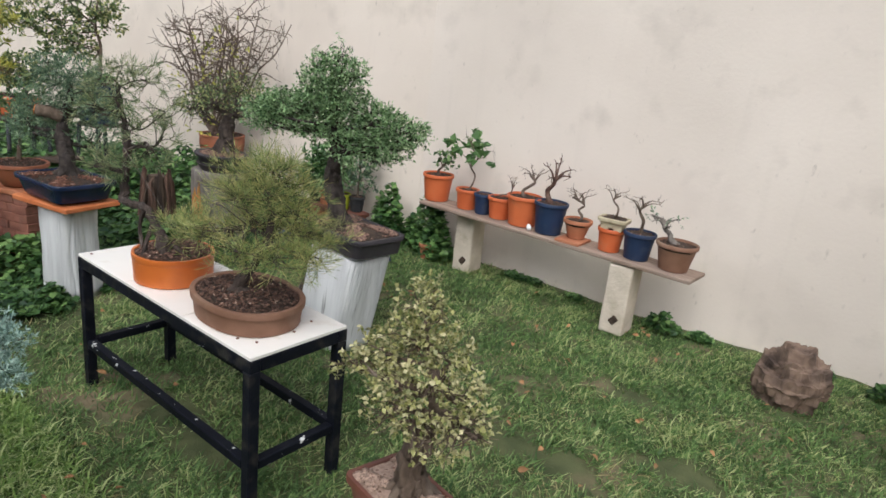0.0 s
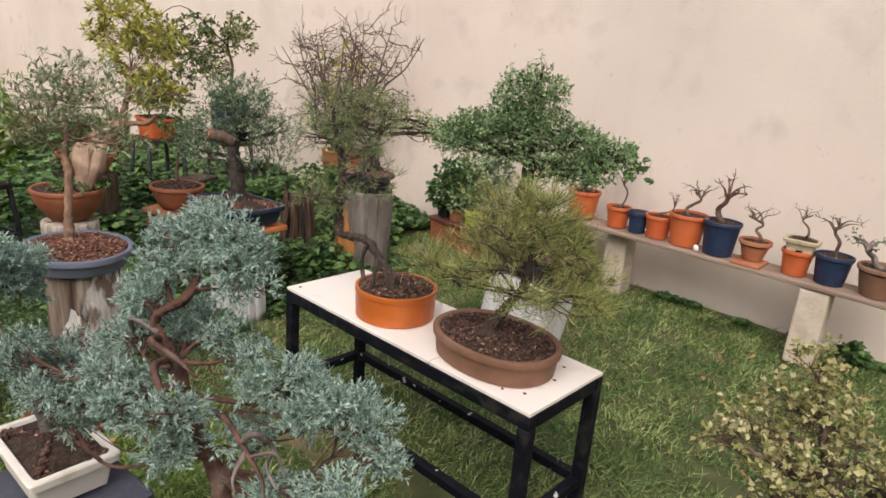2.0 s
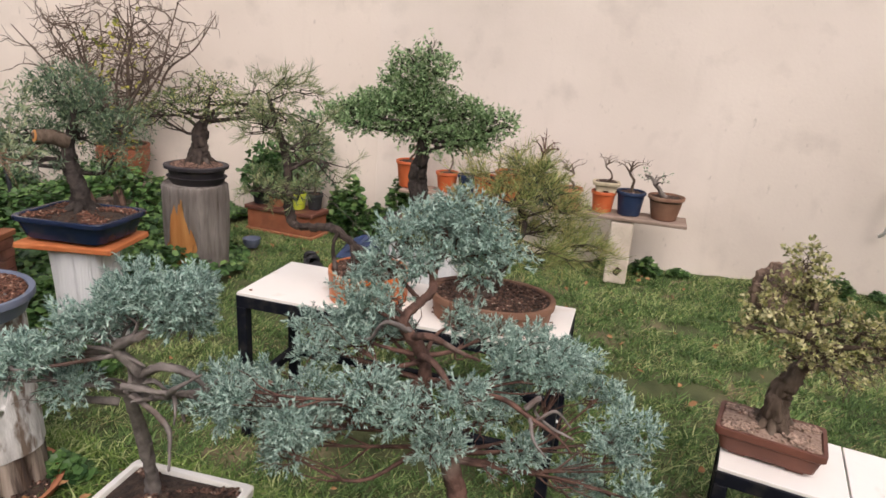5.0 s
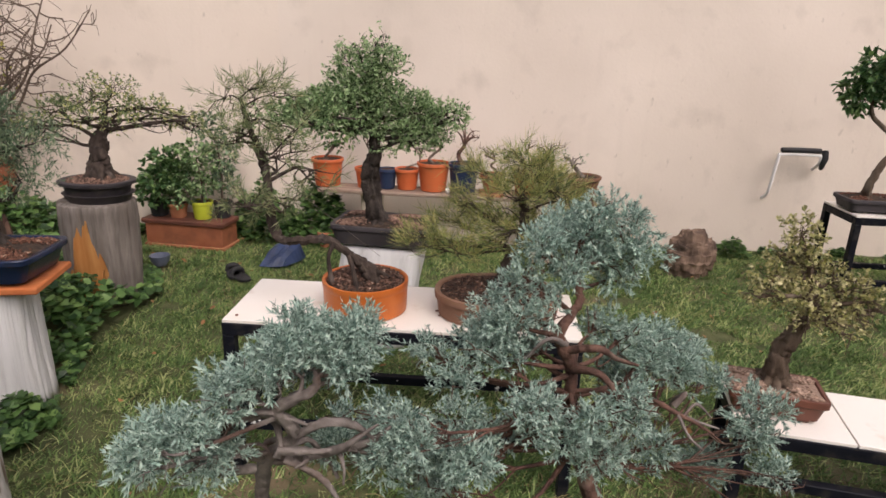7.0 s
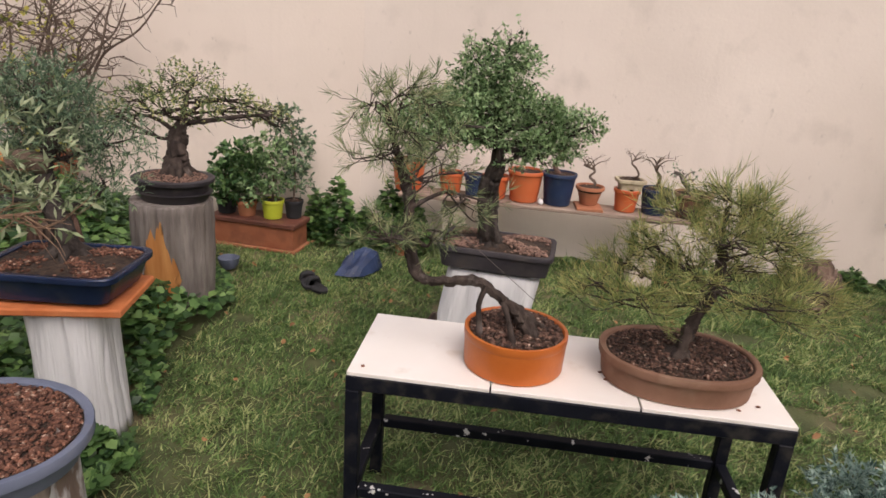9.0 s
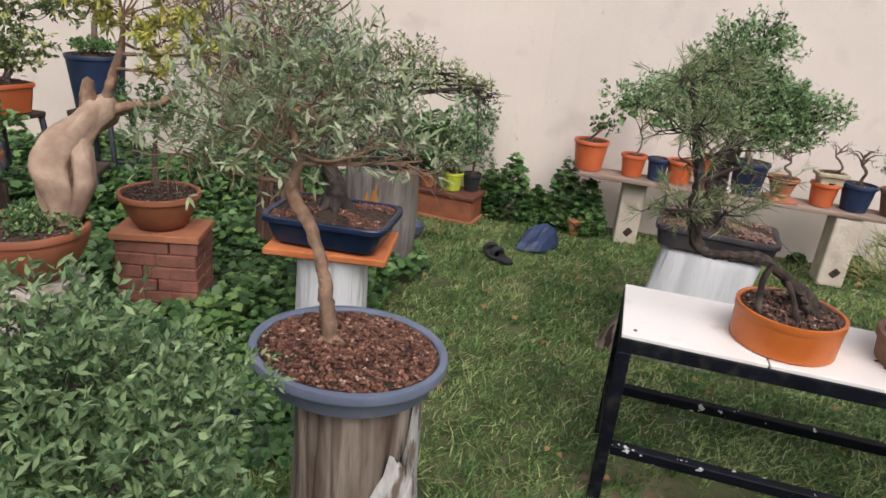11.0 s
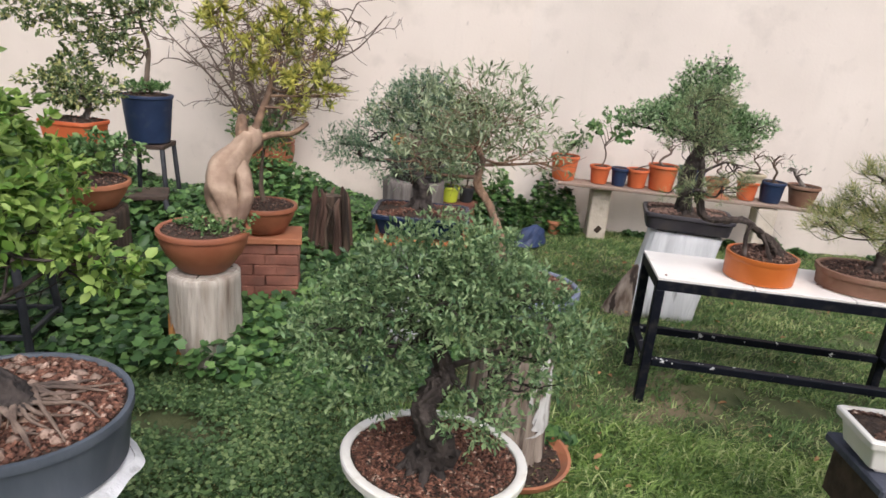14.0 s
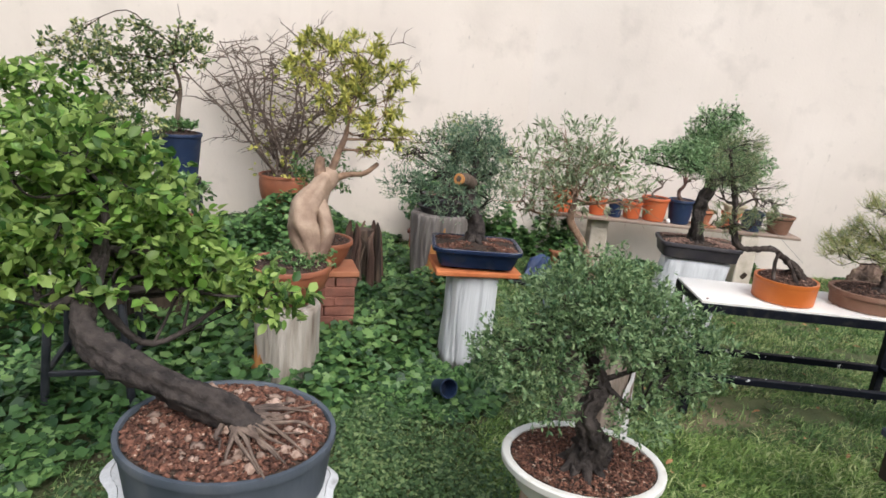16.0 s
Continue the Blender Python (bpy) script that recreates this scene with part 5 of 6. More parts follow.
crown("crown", [(x, y, z, r * 0.95, h * 0.62) for x, y, z, r, h in pads], 1100, 6, 0.039, 0.0235, 0.075, L["bright"], b, q, 74, 0.9, 0.1, 0.18)

# pale swollen-trunk tree in a clay bowl
o, q = (-4.548, 1.755, 0.446), (-4.577, 1.705, 0.452)
b = bonsai("bonsai_ficus", "pale swollen-trunked tree with yellow-green leaves in bowl", o)
pot(b, 0.188, 0.188, 0.19, 0.0, M["bowl_clay"], M["humus"], M["dark_gravel"], 2.0, 0.014, 0.014, 0.5, 75, 0, 300, 0.008, belly=0.14, dome=0.02)
pads = [(-4.330, 2.075, 1.42, 0.11, 0.07), (-4.240, 2.105, 1.22, 0.09, 0.06), (-4.430, 2.035, 1.33, 0.11, 0.06), (-4.520, 1.995, 1.4, 0.11, 0.07), (-4.200, 2.145, 1.42, 0.10, 0.07), (-4.380, 2.065, 1.25, 0.09, 0.05), (-4.200, 2.125, 1.31, 0.10, 0.06), (-4.330, 2.085, 1.53, 0.12, 0.06), (-4.510, 1.995, 1.52, 0.11, 0.06), (-4.590, 1.955, 1.44, 0.08, 0.05), (-4.140, 2.165, 1.18, 0.06, 0.04), (-4.360, 2.205, 1.38, 0.11, 0.07), (-4.270, 2.065, 1.12, 0.05, 0.04)]
pads = [(x - 0.04, y, 1.17 + (z - 1.15) * 1.2 if z > 1.15 else z + 0.02, r, h) for x, y, z, r, h in pads]
trunk_and_limbs(b, q, [(-4.473, 1.758, 0.63), (-4.512, 1.783, 0.7), (-4.552, 1.813, 0.79), (-4.548, 1.863, 0.88), (-4.517, 1.930, 0.95), (-4.490, 1.985, 1.0), (-4.47, 2.0, 1.04)], [0.026, 0.052, 0.074, 0.070, 0.054, 0.052, 0.03], [], M["pale_bark"], 76, 0.2, 7, 0.12, 0, 28, 0.06, 0.06, 0.35, 0.006)
trunk_and_limbs(b, q, [(-4.479, 1.987, 1.02), (-4.450, 2.005, 1.12), (-4.420, 2.025, 1.22), (-4.410, 2.035, 1.32)], [0.02, 0.016, 0.012, 0.006], pads, M["tan_bark"], 176, 0.22, 9, 0.05, 0, 10, 0.06, 0.06)
for lp, lr in (([(-4.495, 1.964, 0.99), (-4.409, 2.032, 1.02), (-4.330, 2.075, 1.03), (-4.270, 2.105, 1.08)], [0.020, 0.014, 0.012, 0.010]), ([(-4.52, 1.90, 0.94), (-4.475, 1.865, 0.86), (-4.445, 1.835, 0.77), (-4.455, 1.80, 0.69), (-4.47, 1.775, 0.63)], [0.024, 0.034, 0.037, 0.03, 0.018])):
    quads_part("limb", [tube(spline(lp, 7) - np.array(q), lr, 18, 0.012, rr, 0.09)], M["tan_bark"] if lr[0] < 0.022 and lr[1] < 0.02 else M["pale_bark"], b)
quads_part("cut_stub", [tube(spline([(-4.505, 1.96, 0.97), (-4.525, 1.965, 1.04), (-4.525, 1.97, 1.10)], 6) - np.array(q), [0.036, 0.026, 0.019], 16, 0.02, rr, 0.12)], M["tan_bark"], b, "brown cut-back stub")
crown("crown", pads, 170, 18, 0.046, 0.012, 0.012, L["yellow"], b, q, 77, 1.2, 0.9, 0.2)
crown("weed_cover", [(-4.55, 1.755, 0.655, 0.155, 0.02)], 260, 4, 0.02, 0.013, 0.02, L["box"], b, q, 78, 1.0, 0.8)

# brick stack bowl
o, q = (-4.565, 2.39, 0.445), (-4.61, 2.385, 0.44)
b = bonsai("potted_shrub", "reddish clay bowl with a thin young shrub on bricks", o, category="potted plant")
pot(b, 0.162, 0.162, 0.15, 0.0, M["bowl_clay"], M["humus"], M["dark_gravel"], 2.0, 0.012, 0.012, 0.62, 79, 0, 500, 0.007, belly=0.06)
pads = [(-4.65, 2.42, 0.90, 0.09, 0.06), (-4.56, 2.48, 0.93, 0.09, 0.06), (-4.72, 2.40, 0.95, 0.08, 0.06), (-4.62, 2.5, 1.0, 0.08, 0.06)]
trunk_and_limbs(b, q, [(-4.62, 2.385, 0.59), (-4.64, 2.4, 0.7), (-4.64, 2.42, 0.82), (-4.63, 2.44, 0.93)], [0.014, 0.011, 0.009, 0.005], pads, M["bark"], 80, 0.06, 5, 0.05, 3)
crown("crown", pads, 150, 5, 0.03, 0.014, 0.04, L["box"], b, q, 81)

# dark two-tier pot on the scarred stump
o, q = (-3.975, 3.475, 0.596), (-4, 3.475, 0.551)
b = bonsai("bonsai_elm", "broad old tree with sparse crown in a dark oval pot", o)
pot(b, 0.19, 0.16, 0.118, 0.0, M["dark_clay"], M["humus"], M["chip_gravel"], 2.2, 0.03, 0.02, 0.8, 82, 0, 1200, 0.008, dome=0.03)
loft_part("drip_tray", [(0.165, 0.138, -0.002), (0.187, 0.156, 0.034), (0.198, 0.165, 0.044), (0.16, 0.132, 0.044)], M["dark_clay"], b, 48)
pads = [(-4.05, 3.49, 1.10, 0.12, 0.05), (-4.14, 3.44, 1.05, 0.11, 0.05), (-3.92, 3.61, 1.17, 0.10, 0.04), (-3.77, 3.66, 1.05, 0.12, 0.05), (-3.67, 3.70, 1.0, 0.10, 0.05), (-4.0, 3.54, 1.16, 0.09, 0.05), (-3.88, 3.6, 1.07, 0.10, 0.05), (-3.60, 3.73, 1.0, 0.08, 0.04), (-4.24, 3.4, 0.97, 0.10, 0.05), (-3.97, 3.38, 1.02, 0.1, 0.05), (-4.32, 3.38, 0.94, 0.07, 0.04), (-3.52, 3.76, 0.95, 0.06, 0.04), (-3.84, 3.5, 0.98, 0.08, 0.04)]
trunk_and_limbs(b, q, [(-3.98, 3.48, 0.68), (-3.98, 3.49, 0.76), (-3.985, 3.50, 0.84), (-3.975, 3.52, 0.90), (-3.96, 3.55, 0.99), (-3.95, 3.57, 1.09)], [0.062, 0.052, 0.046, 0.034, 0.018, 0.008], pads, M["pine_bark"], 83, 0.15, 10, 0.14, 6, 18, 0.05, 0.09, 0.5)
crown("crown", pads, 560, 6, 0.022, 0.009, 0.05, L["olive_yellow"], b, q, 84, 1.0, 0.4)

# variegated tree on the low table
o = (-0.77, 2.085, 0.386)
b = bonsai("bonsai_jade", "cream-edged small-leaved tree in a dark red rectangular pot", o)
pot(b, 0.145, 0.09, 0.088, 0.0, M["red_clay"], M["pale_gravel"], M["pale_gravel"], 14.0, 0.006, 0.012, 0.86, 85, 1, 1700, 0.0092, dome=0.012, soil_drop=0.006)
for ch in b.children:
    ch.matrix_basis = pose(0, 0, 0, 0, 0, -10) @ ch.matrix_basis
pads = [(-0.79, 2.11, 0.975, 0.05, 0.04), (-0.77, 2.12, 0.92, 0.06, 0.045), (-0.81, 2.1, 0.88, 0.065, 0.04), (-0.74, 2.12, 0.87, 0.06, 0.04), (-0.87, 2.06, 0.83, 0.06, 0.035), (-0.92, 2.03, 0.79, 0.045, 0.03), (-0.84, 2.05, 0.79, 0.05, 0.03), (-0.67, 2.09, 0.83, 0.06, 0.035), (-0.60, 2.08, 0.81, 0.06, 0.035), (-0.56, 2.06, 0.785, 0.05, 0.03), (-0.53, 2.05, 0.76, 0.03, 0.025), (-0.75, 2.03, 0.79, 0.055, 0.035), (-0.70, 2.0, 0.745, 0.05, 0.03), (-0.72, 2.18, 0.83, 0.06, 0.04), (-0.78, 2.0, 0.74, 0.04, 0.025), (-0.64, 2.02, 0.71, 0.05, 0.03), (-0.58, 2.05, 0.73, 0.045, 0.03)]
pads = [(-0.75 + (x + 0.75) * 0.9, y - 0.02, z + 0.01, r * 0.85, h * 0.85) for x, y, z, r, h in pads]
trunk_and_limbs(b, o, [(-0.765, 2.10, 0.465), (-0.77, 2.095, 0.52), (-0.765, 2.095, 0.59), (-0.735, 2.095, 0.66), (-0.70, 2.09, 0.73), (-0.73, 2.085, 0.84), (-0.765, 2.09, 0.95)], [0.045, 0.036, 0.027, 0.023, 0.02, 0.013, 0.006], pads, M["bark"], 86, 0.14, 9, 0.16, 7, 18, 0.05)
crown("crown", pads, 500, 8, 0.0145, 0.0098, 0.036, L["variegated"], b, o, 87, 1.0, 0.5)

# small tree on the wall-side table
o, q = (0.54, 4.12, 0.621), (0.62, 4.26, 0.621)
b = bonsai("bonsai_tree", "slender S-curved tree with drooping leaves in dark pot", o)
pot(b, 0.17, 0.12, 0.085, 0.0, M["dark_clay"], M["humus"], M["gravel"], 8.0, 0.012, 0.014, 0.88, 88, 1, 500, 0.008)
pads = [(0.47, 4.21, 1.44, 0.11, 0.07), (0.40, 4.24, 1.36, 0.09, 0.06), (0.55, 4.21, 1.36, 0.1, 0.07), (0.43, 4.22, 1.28, 0.07, 0.05), (0.62, 4.2, 1.42, 0.1, 0.07)]
trunk_and_limbs(b, q, [(0.58, 4.25, 0.70), (0.56, 4.2, 0.8), (0.6, 4.18, 0.93), (0.66, 4.17, 1.03), (0.56, 4.18, 1.12), (0.48, 4.2, 1.2), (0.47, 4.21, 1.34)], [0.03, 0.024, 0.019, 0.016, 0.013, 0.011, 0.006], pads, M["bark"], 89, 0.08, 5, 0.06, 4)
crown("crown", pads, 240, 6, 0.05, 0.022, 0.05, L["shrub"], b, q, 90, 0.9, -0.3)

# blue junipers
def lobed(pads, n, k, seed):
    """Each pad broken into n smaller balls round its upper half."""
    rng = np.random.default_rng(seed)
    out = []
    for x, y, z, r, h in pads:
        for d in unit(rng.normal(0, 1, (n, 3)) + [0, 0, 0.35]):
            q = rng.uniform(0.55, 0.95)
            out.append((x + d[0] * r * q, y + d[1] * r * q, z + d[2] * h * q, r * k * rng.uniform(0.75, 1.25), r * k * rng.uniform(0.6, 0.9)))
    return out


o = (-2.06, 1.05, 0.468)
b = bonsai("bonsai_juniper", "blue-green juniper with twisted deadwood in a cream planter", o)
pot(b, 0.138, 0.088, 0.107, 0.0, M["cream_glaze"], M["humus"], M["dark_gravel"], 22.0, 0.018, 0.01, 0.84, 91, 1, 500, 0.006)
for ch in b.children:
    ch.matrix_basis = pose(0, 0, 0, 0, 0, 5) @ ch.matrix_basis
pads = [(-1.972, 0.93, 1.094, 0.041, 0.03), (-1.913, 0.95, 1.089, 0.045, 0.034), (-1.881, 0.95, 1.088, 0.028, 0.021), (-1.979, 0.9, 1.066, 0.04, 0.03), (-1.93, 0.92, 1.06, 0.044, 0.033), (-1.906, 0.95, 1.055, 0.037, 0.028), (-1.966, 1, 1.052, 0.044, 0.033), (-1.99, 0.99, 1.015, 0.04, 0.03), (-1.93, 1.0, 1.02, 0.04, 0.03), (-2.05, 0.94, 1.01, 0.04, 0.03), (-1.90, 0.98, 1.06, 0.04, 0.03), (-2.036, 0.88, 1.038, 0.037, 0.028), (-2.049, 0.87, 1.013, 0.029, 0.022), (-2.089, 0.85, 0.982, 0.042, 0.032), (-2.121, 0.82, 0.974, 0.042, 0.031), (-2.134, 0.8, 0.957, 0.034, 0.025), (-2.117, 0.86, 0.909, 0.04, 0.03), (-2.086, 0.9, 0.921, 0.032, 0.024)]
trunk_and_limbs(b, o, [(-2.09, 1.05, 0.55), (-2.085, 1.04, 0.64), (-2.062, 1.0, 0.775), (-2.035, 0.96, 0.87), (-1.975, 0.93, 0.94), (-1.99, 0.90, 1.0), (-1.94, 0.91, 1.03), (-1.94, 0.93, 1.06)], [0.018, 0.012, 0.0105, 0.010, 0.009, 0.008, 0.007, 0.004], pads, M["driftwood"], 92, 0.04, 5, 0.14, 5, 16, 0.04, 0.025)
rd = np.random.default_rng(191)
strands = [([(-2.04, 0.965, 0.865), (-1.98, 0.95, 0.885), (-1.92, 0.95, 0.905), (-1.87, 0.96, 0.92), (-1.84, 0.955, 0.95)], [0.013, 0.013, 0.011, 0.008, 0.004]), ([(-2.035, 0.96, 0.87), (-2.075, 0.925, 0.92), (-2.055, 0.90, 0.975), (-2.0, 0.905, 0.99), (-1.955, 0.92, 0.965)], [0.011, 0.01, 0.009, 0.008, 0.005]), ([(-1.975, 0.93, 0.94), (-1.93, 0.93, 0.965), (-1.89, 0.95, 0.95), (-1.86, 0.965, 0.91)], [0.010, 0.009, 0.007, 0.004]), ([(-1.94, 0.945, 0.90), (-1.90, 0.92, 0.935), (-1.855, 0.935, 0.965)], [0.008, 0.007, 0.003]), ([(-1.90, 0.95, 0.91), (-1.86, 0.98, 0.885), (-1.83, 0.985, 0.90)], [0.008, 0.006, 0.003]), ([(-2.05, 0.95, 0.86), (-2.09, 0.90, 0.885), (-2.10, 0.87, 0.93), (-2.085, 0.86, 0.96)], [0.009, 0.008, 0.006, 0.003])]
for k in range(5):
    p = [np.array([-2.0, 0.94, 0.90]) + rd.normal(0, 0.02, 3)]
    d = unit(np.array([0.12, 0.02, 0.06]) + rd.normal(0, 0.05, 3))
    for _ in range(5):
        d = unit(d + rd.normal(0, 0.40, 3))
        p.append(p[-1] + d * rd.uniform(0.018, 0.034))
    strands.append((p, [0.008, 0.007, 0.005, 0.003]))
for p, r in strands:
    quads_part("deadwood", [tube(spline(p, 7) - np.array(o), [0.68 * w for w in r], 9, 0.10, rd, 0.2)], M["driftwood"], b, "twisted bleached deadwood")
crown("foliage", lobed(pads, 5, 0.44, 193), 2200, 19, 0.0105, 0.0026, 0.024, L["juniper"], b, o, 93, 0.6, 0.5, 0.2, 0.6, 0.5)

o = (-1.48, 1.21, 0.285)
b = bonsai("bonsai_juniper", "large conical blue-green juniper with reddish trunk", o)
pot(b, 0.15, 0.12, 0.10, 0.0, M["brown_clay"], M["humus"], M["dark_gravel"], 2.2, 0.012, 0.012, 0.85, 94, 1, 300, 0.007)
pads = [(-1.529, 1.23, 1.225, 0.038, 0.029), (-1.488, 1.23, 1.198, 0.043, 0.032), (-1.567, 1.2, 1.196, 0.047, 0.035), (-1.622, 1.19, 1.161, 0.041, 0.031), (-1.517, 1.25, 1.143, 0.054, 0.04), (-1.451, 1.24, 1.15, 0.039, 0.03), (-1.592, 1.17, 1.129, 0.041, 0.03), (-1.492, 1.26, 1.104, 0.04, 0.03), (-1.653, 1.17, 1.115, 0.031, 0.023), (-1.542, 1.3, 1.147, 0.048, 0.036), (-1.673, 1.16, 1.061, 0.047, 0.035), (-1.613, 1.13, 1.068, 0.03, 0.023), (-1.717, 1.15, 0.982, 0.048, 0.036), (-1.668, 1.12, 0.975, 0.037, 0.028), (-1.764, 1.14, 0.95, 0.045, 0.034), (-1.811, 1.2, 0.949, 0.032, 0.024), (-1.628, 1.2, 0.986, 0.039, 0.03), (-1.699, 1.26, 0.969, 0.044, 0.033), (-1.775, 1.08, 0.864, 0.058, 0.043), (-1.844, 1.06, 0.832, 0.055, 0.042), (-1.708, 1.1, 0.834, 0.056, 0.042), (-1.792, 1.08, 0.759, 0.047, 0.036), (-1.91, 1.07, 0.846, 0.039, 0.029), (-1.875, 1.15, 0.837, 0.043, 0.032), (-1.946, 1.1, 0.862, 0.026, 0.019), (-1.602, 1.1, 0.911, 0.036, 0.027), (-1.569, 1.07, 0.885, 0.037, 0.028), (-1.64, 1.05, 0.93, 0.045, 0.034), (-1.86, 0.99, 0.88, 0.05, 0.038), (-1.80, 0.97, 0.93, 0.045, 0.034), (-1.93, 1.0, 0.86, 0.045, 0.034), (-1.78, 1.02, 0.80, 0.05, 0.038), (-1.73, 1.0, 0.86, 0.05, 0.038), (-1.52, 1.05, 0.93, 0.038, 0.028), (-1.45, 1.1, 0.93, 0.045, 0.034), (-1.515, 1.12, 0.817, 0.048, 0.036), (-1.399, 1.27, 0.947, 0.055, 0.041), (-1.334, 1.3, 0.906, 0.054, 0.04), (-1.462, 1.24, 0.991, 0.041, 0.031), (-1.345, 1.32, 0.925, 0.05, 0.036), (-1.431, 1.2, 0.841, 0.051, 0.038), (-1.255, 1.366, 0.837, 0.042, 0.034), (-1.508, 1.22, 1.02, 0.032, 0.024), (-1.32, 1.40, 0.876, 0.052, 0.038), (-1.444, 1.38, 0.841, 0.05, 0.038), (-1.361, 1.22, 0.735, 0.054, 0.041), (-1.26, 1.25, 0.717, 0.05, 0.038), (-1.147, 1.22, 0.732, 0.038, 0.029), (-1.191, 1.228, 0.845, 0.047, 0.04), (-1.20, 1.225, 0.80, 0.04, 0.034)]
trunk_and_limbs(b, o, [(-1.46, 1.21, 0.37), (-1.45, 1.2, 0.50), (-1.475, 1.2, 0.61), (-1.505, 1.2, 0.715), (-1.55, 1.18, 0.826), (-1.557, 1.15, 0.963), (-1.586, 1.13, 1.038), (-1.555, 1.17, 1.08), (-1.566, 1.21, 1.133), (-1.541, 1.23, 1.20)], [0.03, 0.025, 0.02, 0.016, 0.013, 0.011, 0.009, 0.008, 0.006, 0.004], pads, M["red_bark"], 95, 0.055, 6, 0.14, 5, 12, 0.05, 0.03, 0.35, 0.07, 0.06)
for p, r in (([(-1.37, 1.18, 0.89), (-1.35, 1.19, 0.91), (-1.36, 1.23, 0.86), (-1.33, 1.20, 0.855), (-1.28, 1.19, 0.845)], [0.008, 0.007, 0.005, 0.0045, 0.002]), ([(-1.50, 1.19, 0.88), (-1.42, 1.18, 0.90), (-1.36, 1.18, 0.875), (-1.31, 1.18, 0.85), (-1.28, 1.17, 0.83)], [0.009, 0.008, 0.006, 0.004, 0.002]), ([(-1.36, 1.18, 0.875), (-1.345, 1.15, 0.85), (-1.32, 1.14, 0.83)], [0.006, 0.004, 0.002]), ([(-1.35, 1.18, 0.87), (-1.32, 1.21, 0.88), (-1.29, 1.21, 0.855)], [0.005, 0.004, 0.002]), ([(-1.575, 1.13, 1.02), (-1.61, 1.10, 1.04), (-1.64, 1.11, 1.0), (-1.66, 1.10, 1.0)], [0.008, 0.006, 0.004, 0.002]), ([(-1.57, 1.13, 1.01), (-1.525, 1.10, 1.03), (-1.49, 1.13, 1.0), (-1.45, 1.14, 0.985)], [0.009, 0.007, 0.006, 0.003]), ([(-1.56, 1.14, 0.97), (-1.52, 1.10, 0.985), (-1.49, 1.10, 0.95), (-1.48, 1.11, 0.91)], [0.009, 0.008, 0.006, 0.003])):
    quads_part("deadwood", [tube(spline(p, 6) - np.array(o), [0.75 * w for w in r], 7, 0.06, rd, 0.12)], M["red_bark"] if r[0] > 0.0085 else M["driftwood"], b, "bare twisted twigs")
crown("foliage", lobed(pads, 5, 0.44, 196), 5700, 19, 0.0105, 0.0026, 0.024, L["juniper"], b, o, 96, 0.6, 0.5, 0.2, 0.6, 0.5)

# ---- plants by the far corner ----
o = (-5.46, 4.36, 0.27)
b = bonsai("potted_shrub", "leafless many-stemmed shrub in a brown clay urn", o, "", "potted plant")
pot(b, 0.205, 0.205, 0.33, 0.0, M["bowl_clay"], M["humus"], M["dark_gravel"], 2.0, 0.014, 0.016, 0.62, 101, 0, 200, 0.01, belly=0.16)
st = thing("stone_plinth", "stone plinth among creeper under a brown clay urn", "plinth", (-5.46, 4.36, 0))
box_part("body", 0.30, 0.30, 0.27, (0, 0, 0.134), M["block"], st, 0.01)
rb = np.random.default_rng(102)
stems = []
for k in range(17):
    a, q = 6.283 * k / 17 + rb.normal(0, 0.3), rb.uniform(0.15, 0.8)
    p = [np.array([-5.46 + rb.normal(0, 0.04), 4.34 + rb.normal(0, 0.04), 0.58])]
    for m in range(5):
        p.append(p[-1] + [math.cos(a) * q * 0.25 + rb.normal(0, 0.05), math.sin(a) * q * 0.1 + rb.normal(0, 0.03), rb.uniform(0.14, 0.29) * (1.1 - 0.35 * q)])
    p = spline(p, 5)
    quads_part("stem", [tube(p - np.array(o), [0.013, 0.009, 0.004], 6, 0.06, rb)], M["twig"], b)
    for _ in range(11):
        c = p[rb.integers(5, len(p))]
        d = unit(np.array([rb.normal(0, 1), rb.normal(0, 0.45), rb.uniform(-0.15, 0.7)]))
        w = [c]
        for m in range(4):
            w.append(w[-1] + unit(d + rb.normal(0, 0.35, 3)) * rb.uniform(0.05, 0.12))
        w = spline(w, 3)
        stems.append(tube(w - np.array(o), [0.0052, 0.004, 0.0022], 4))
        for _ in range(5):
            g = w[rb.integers(2, len(w))]
            v = g + unit(d + rb.normal(0, 0.8, 3)) * rb.uniform(0.05, 0.16)
            stems.append(tube(np.array([g, (g + v) / 2 + rb.normal(0, 0.012, 3), v]) - np.array(o), [0.003, 0.0022, 0.0014], 4))
quads_part("twig_mass", stems, M["twig"], b, kind="stuff")
crown("leaves", [(-5.46, 4.25, 0.63, 0.2, 0.1), (-5.35, 4.25, 1.1, 0.35, 0.4), (-5.3, 4.3, 1.4, 0.2, 0.25)], 130, 4, 0.035, 0.02, 0.04, L["yellow"], b, o, 103)

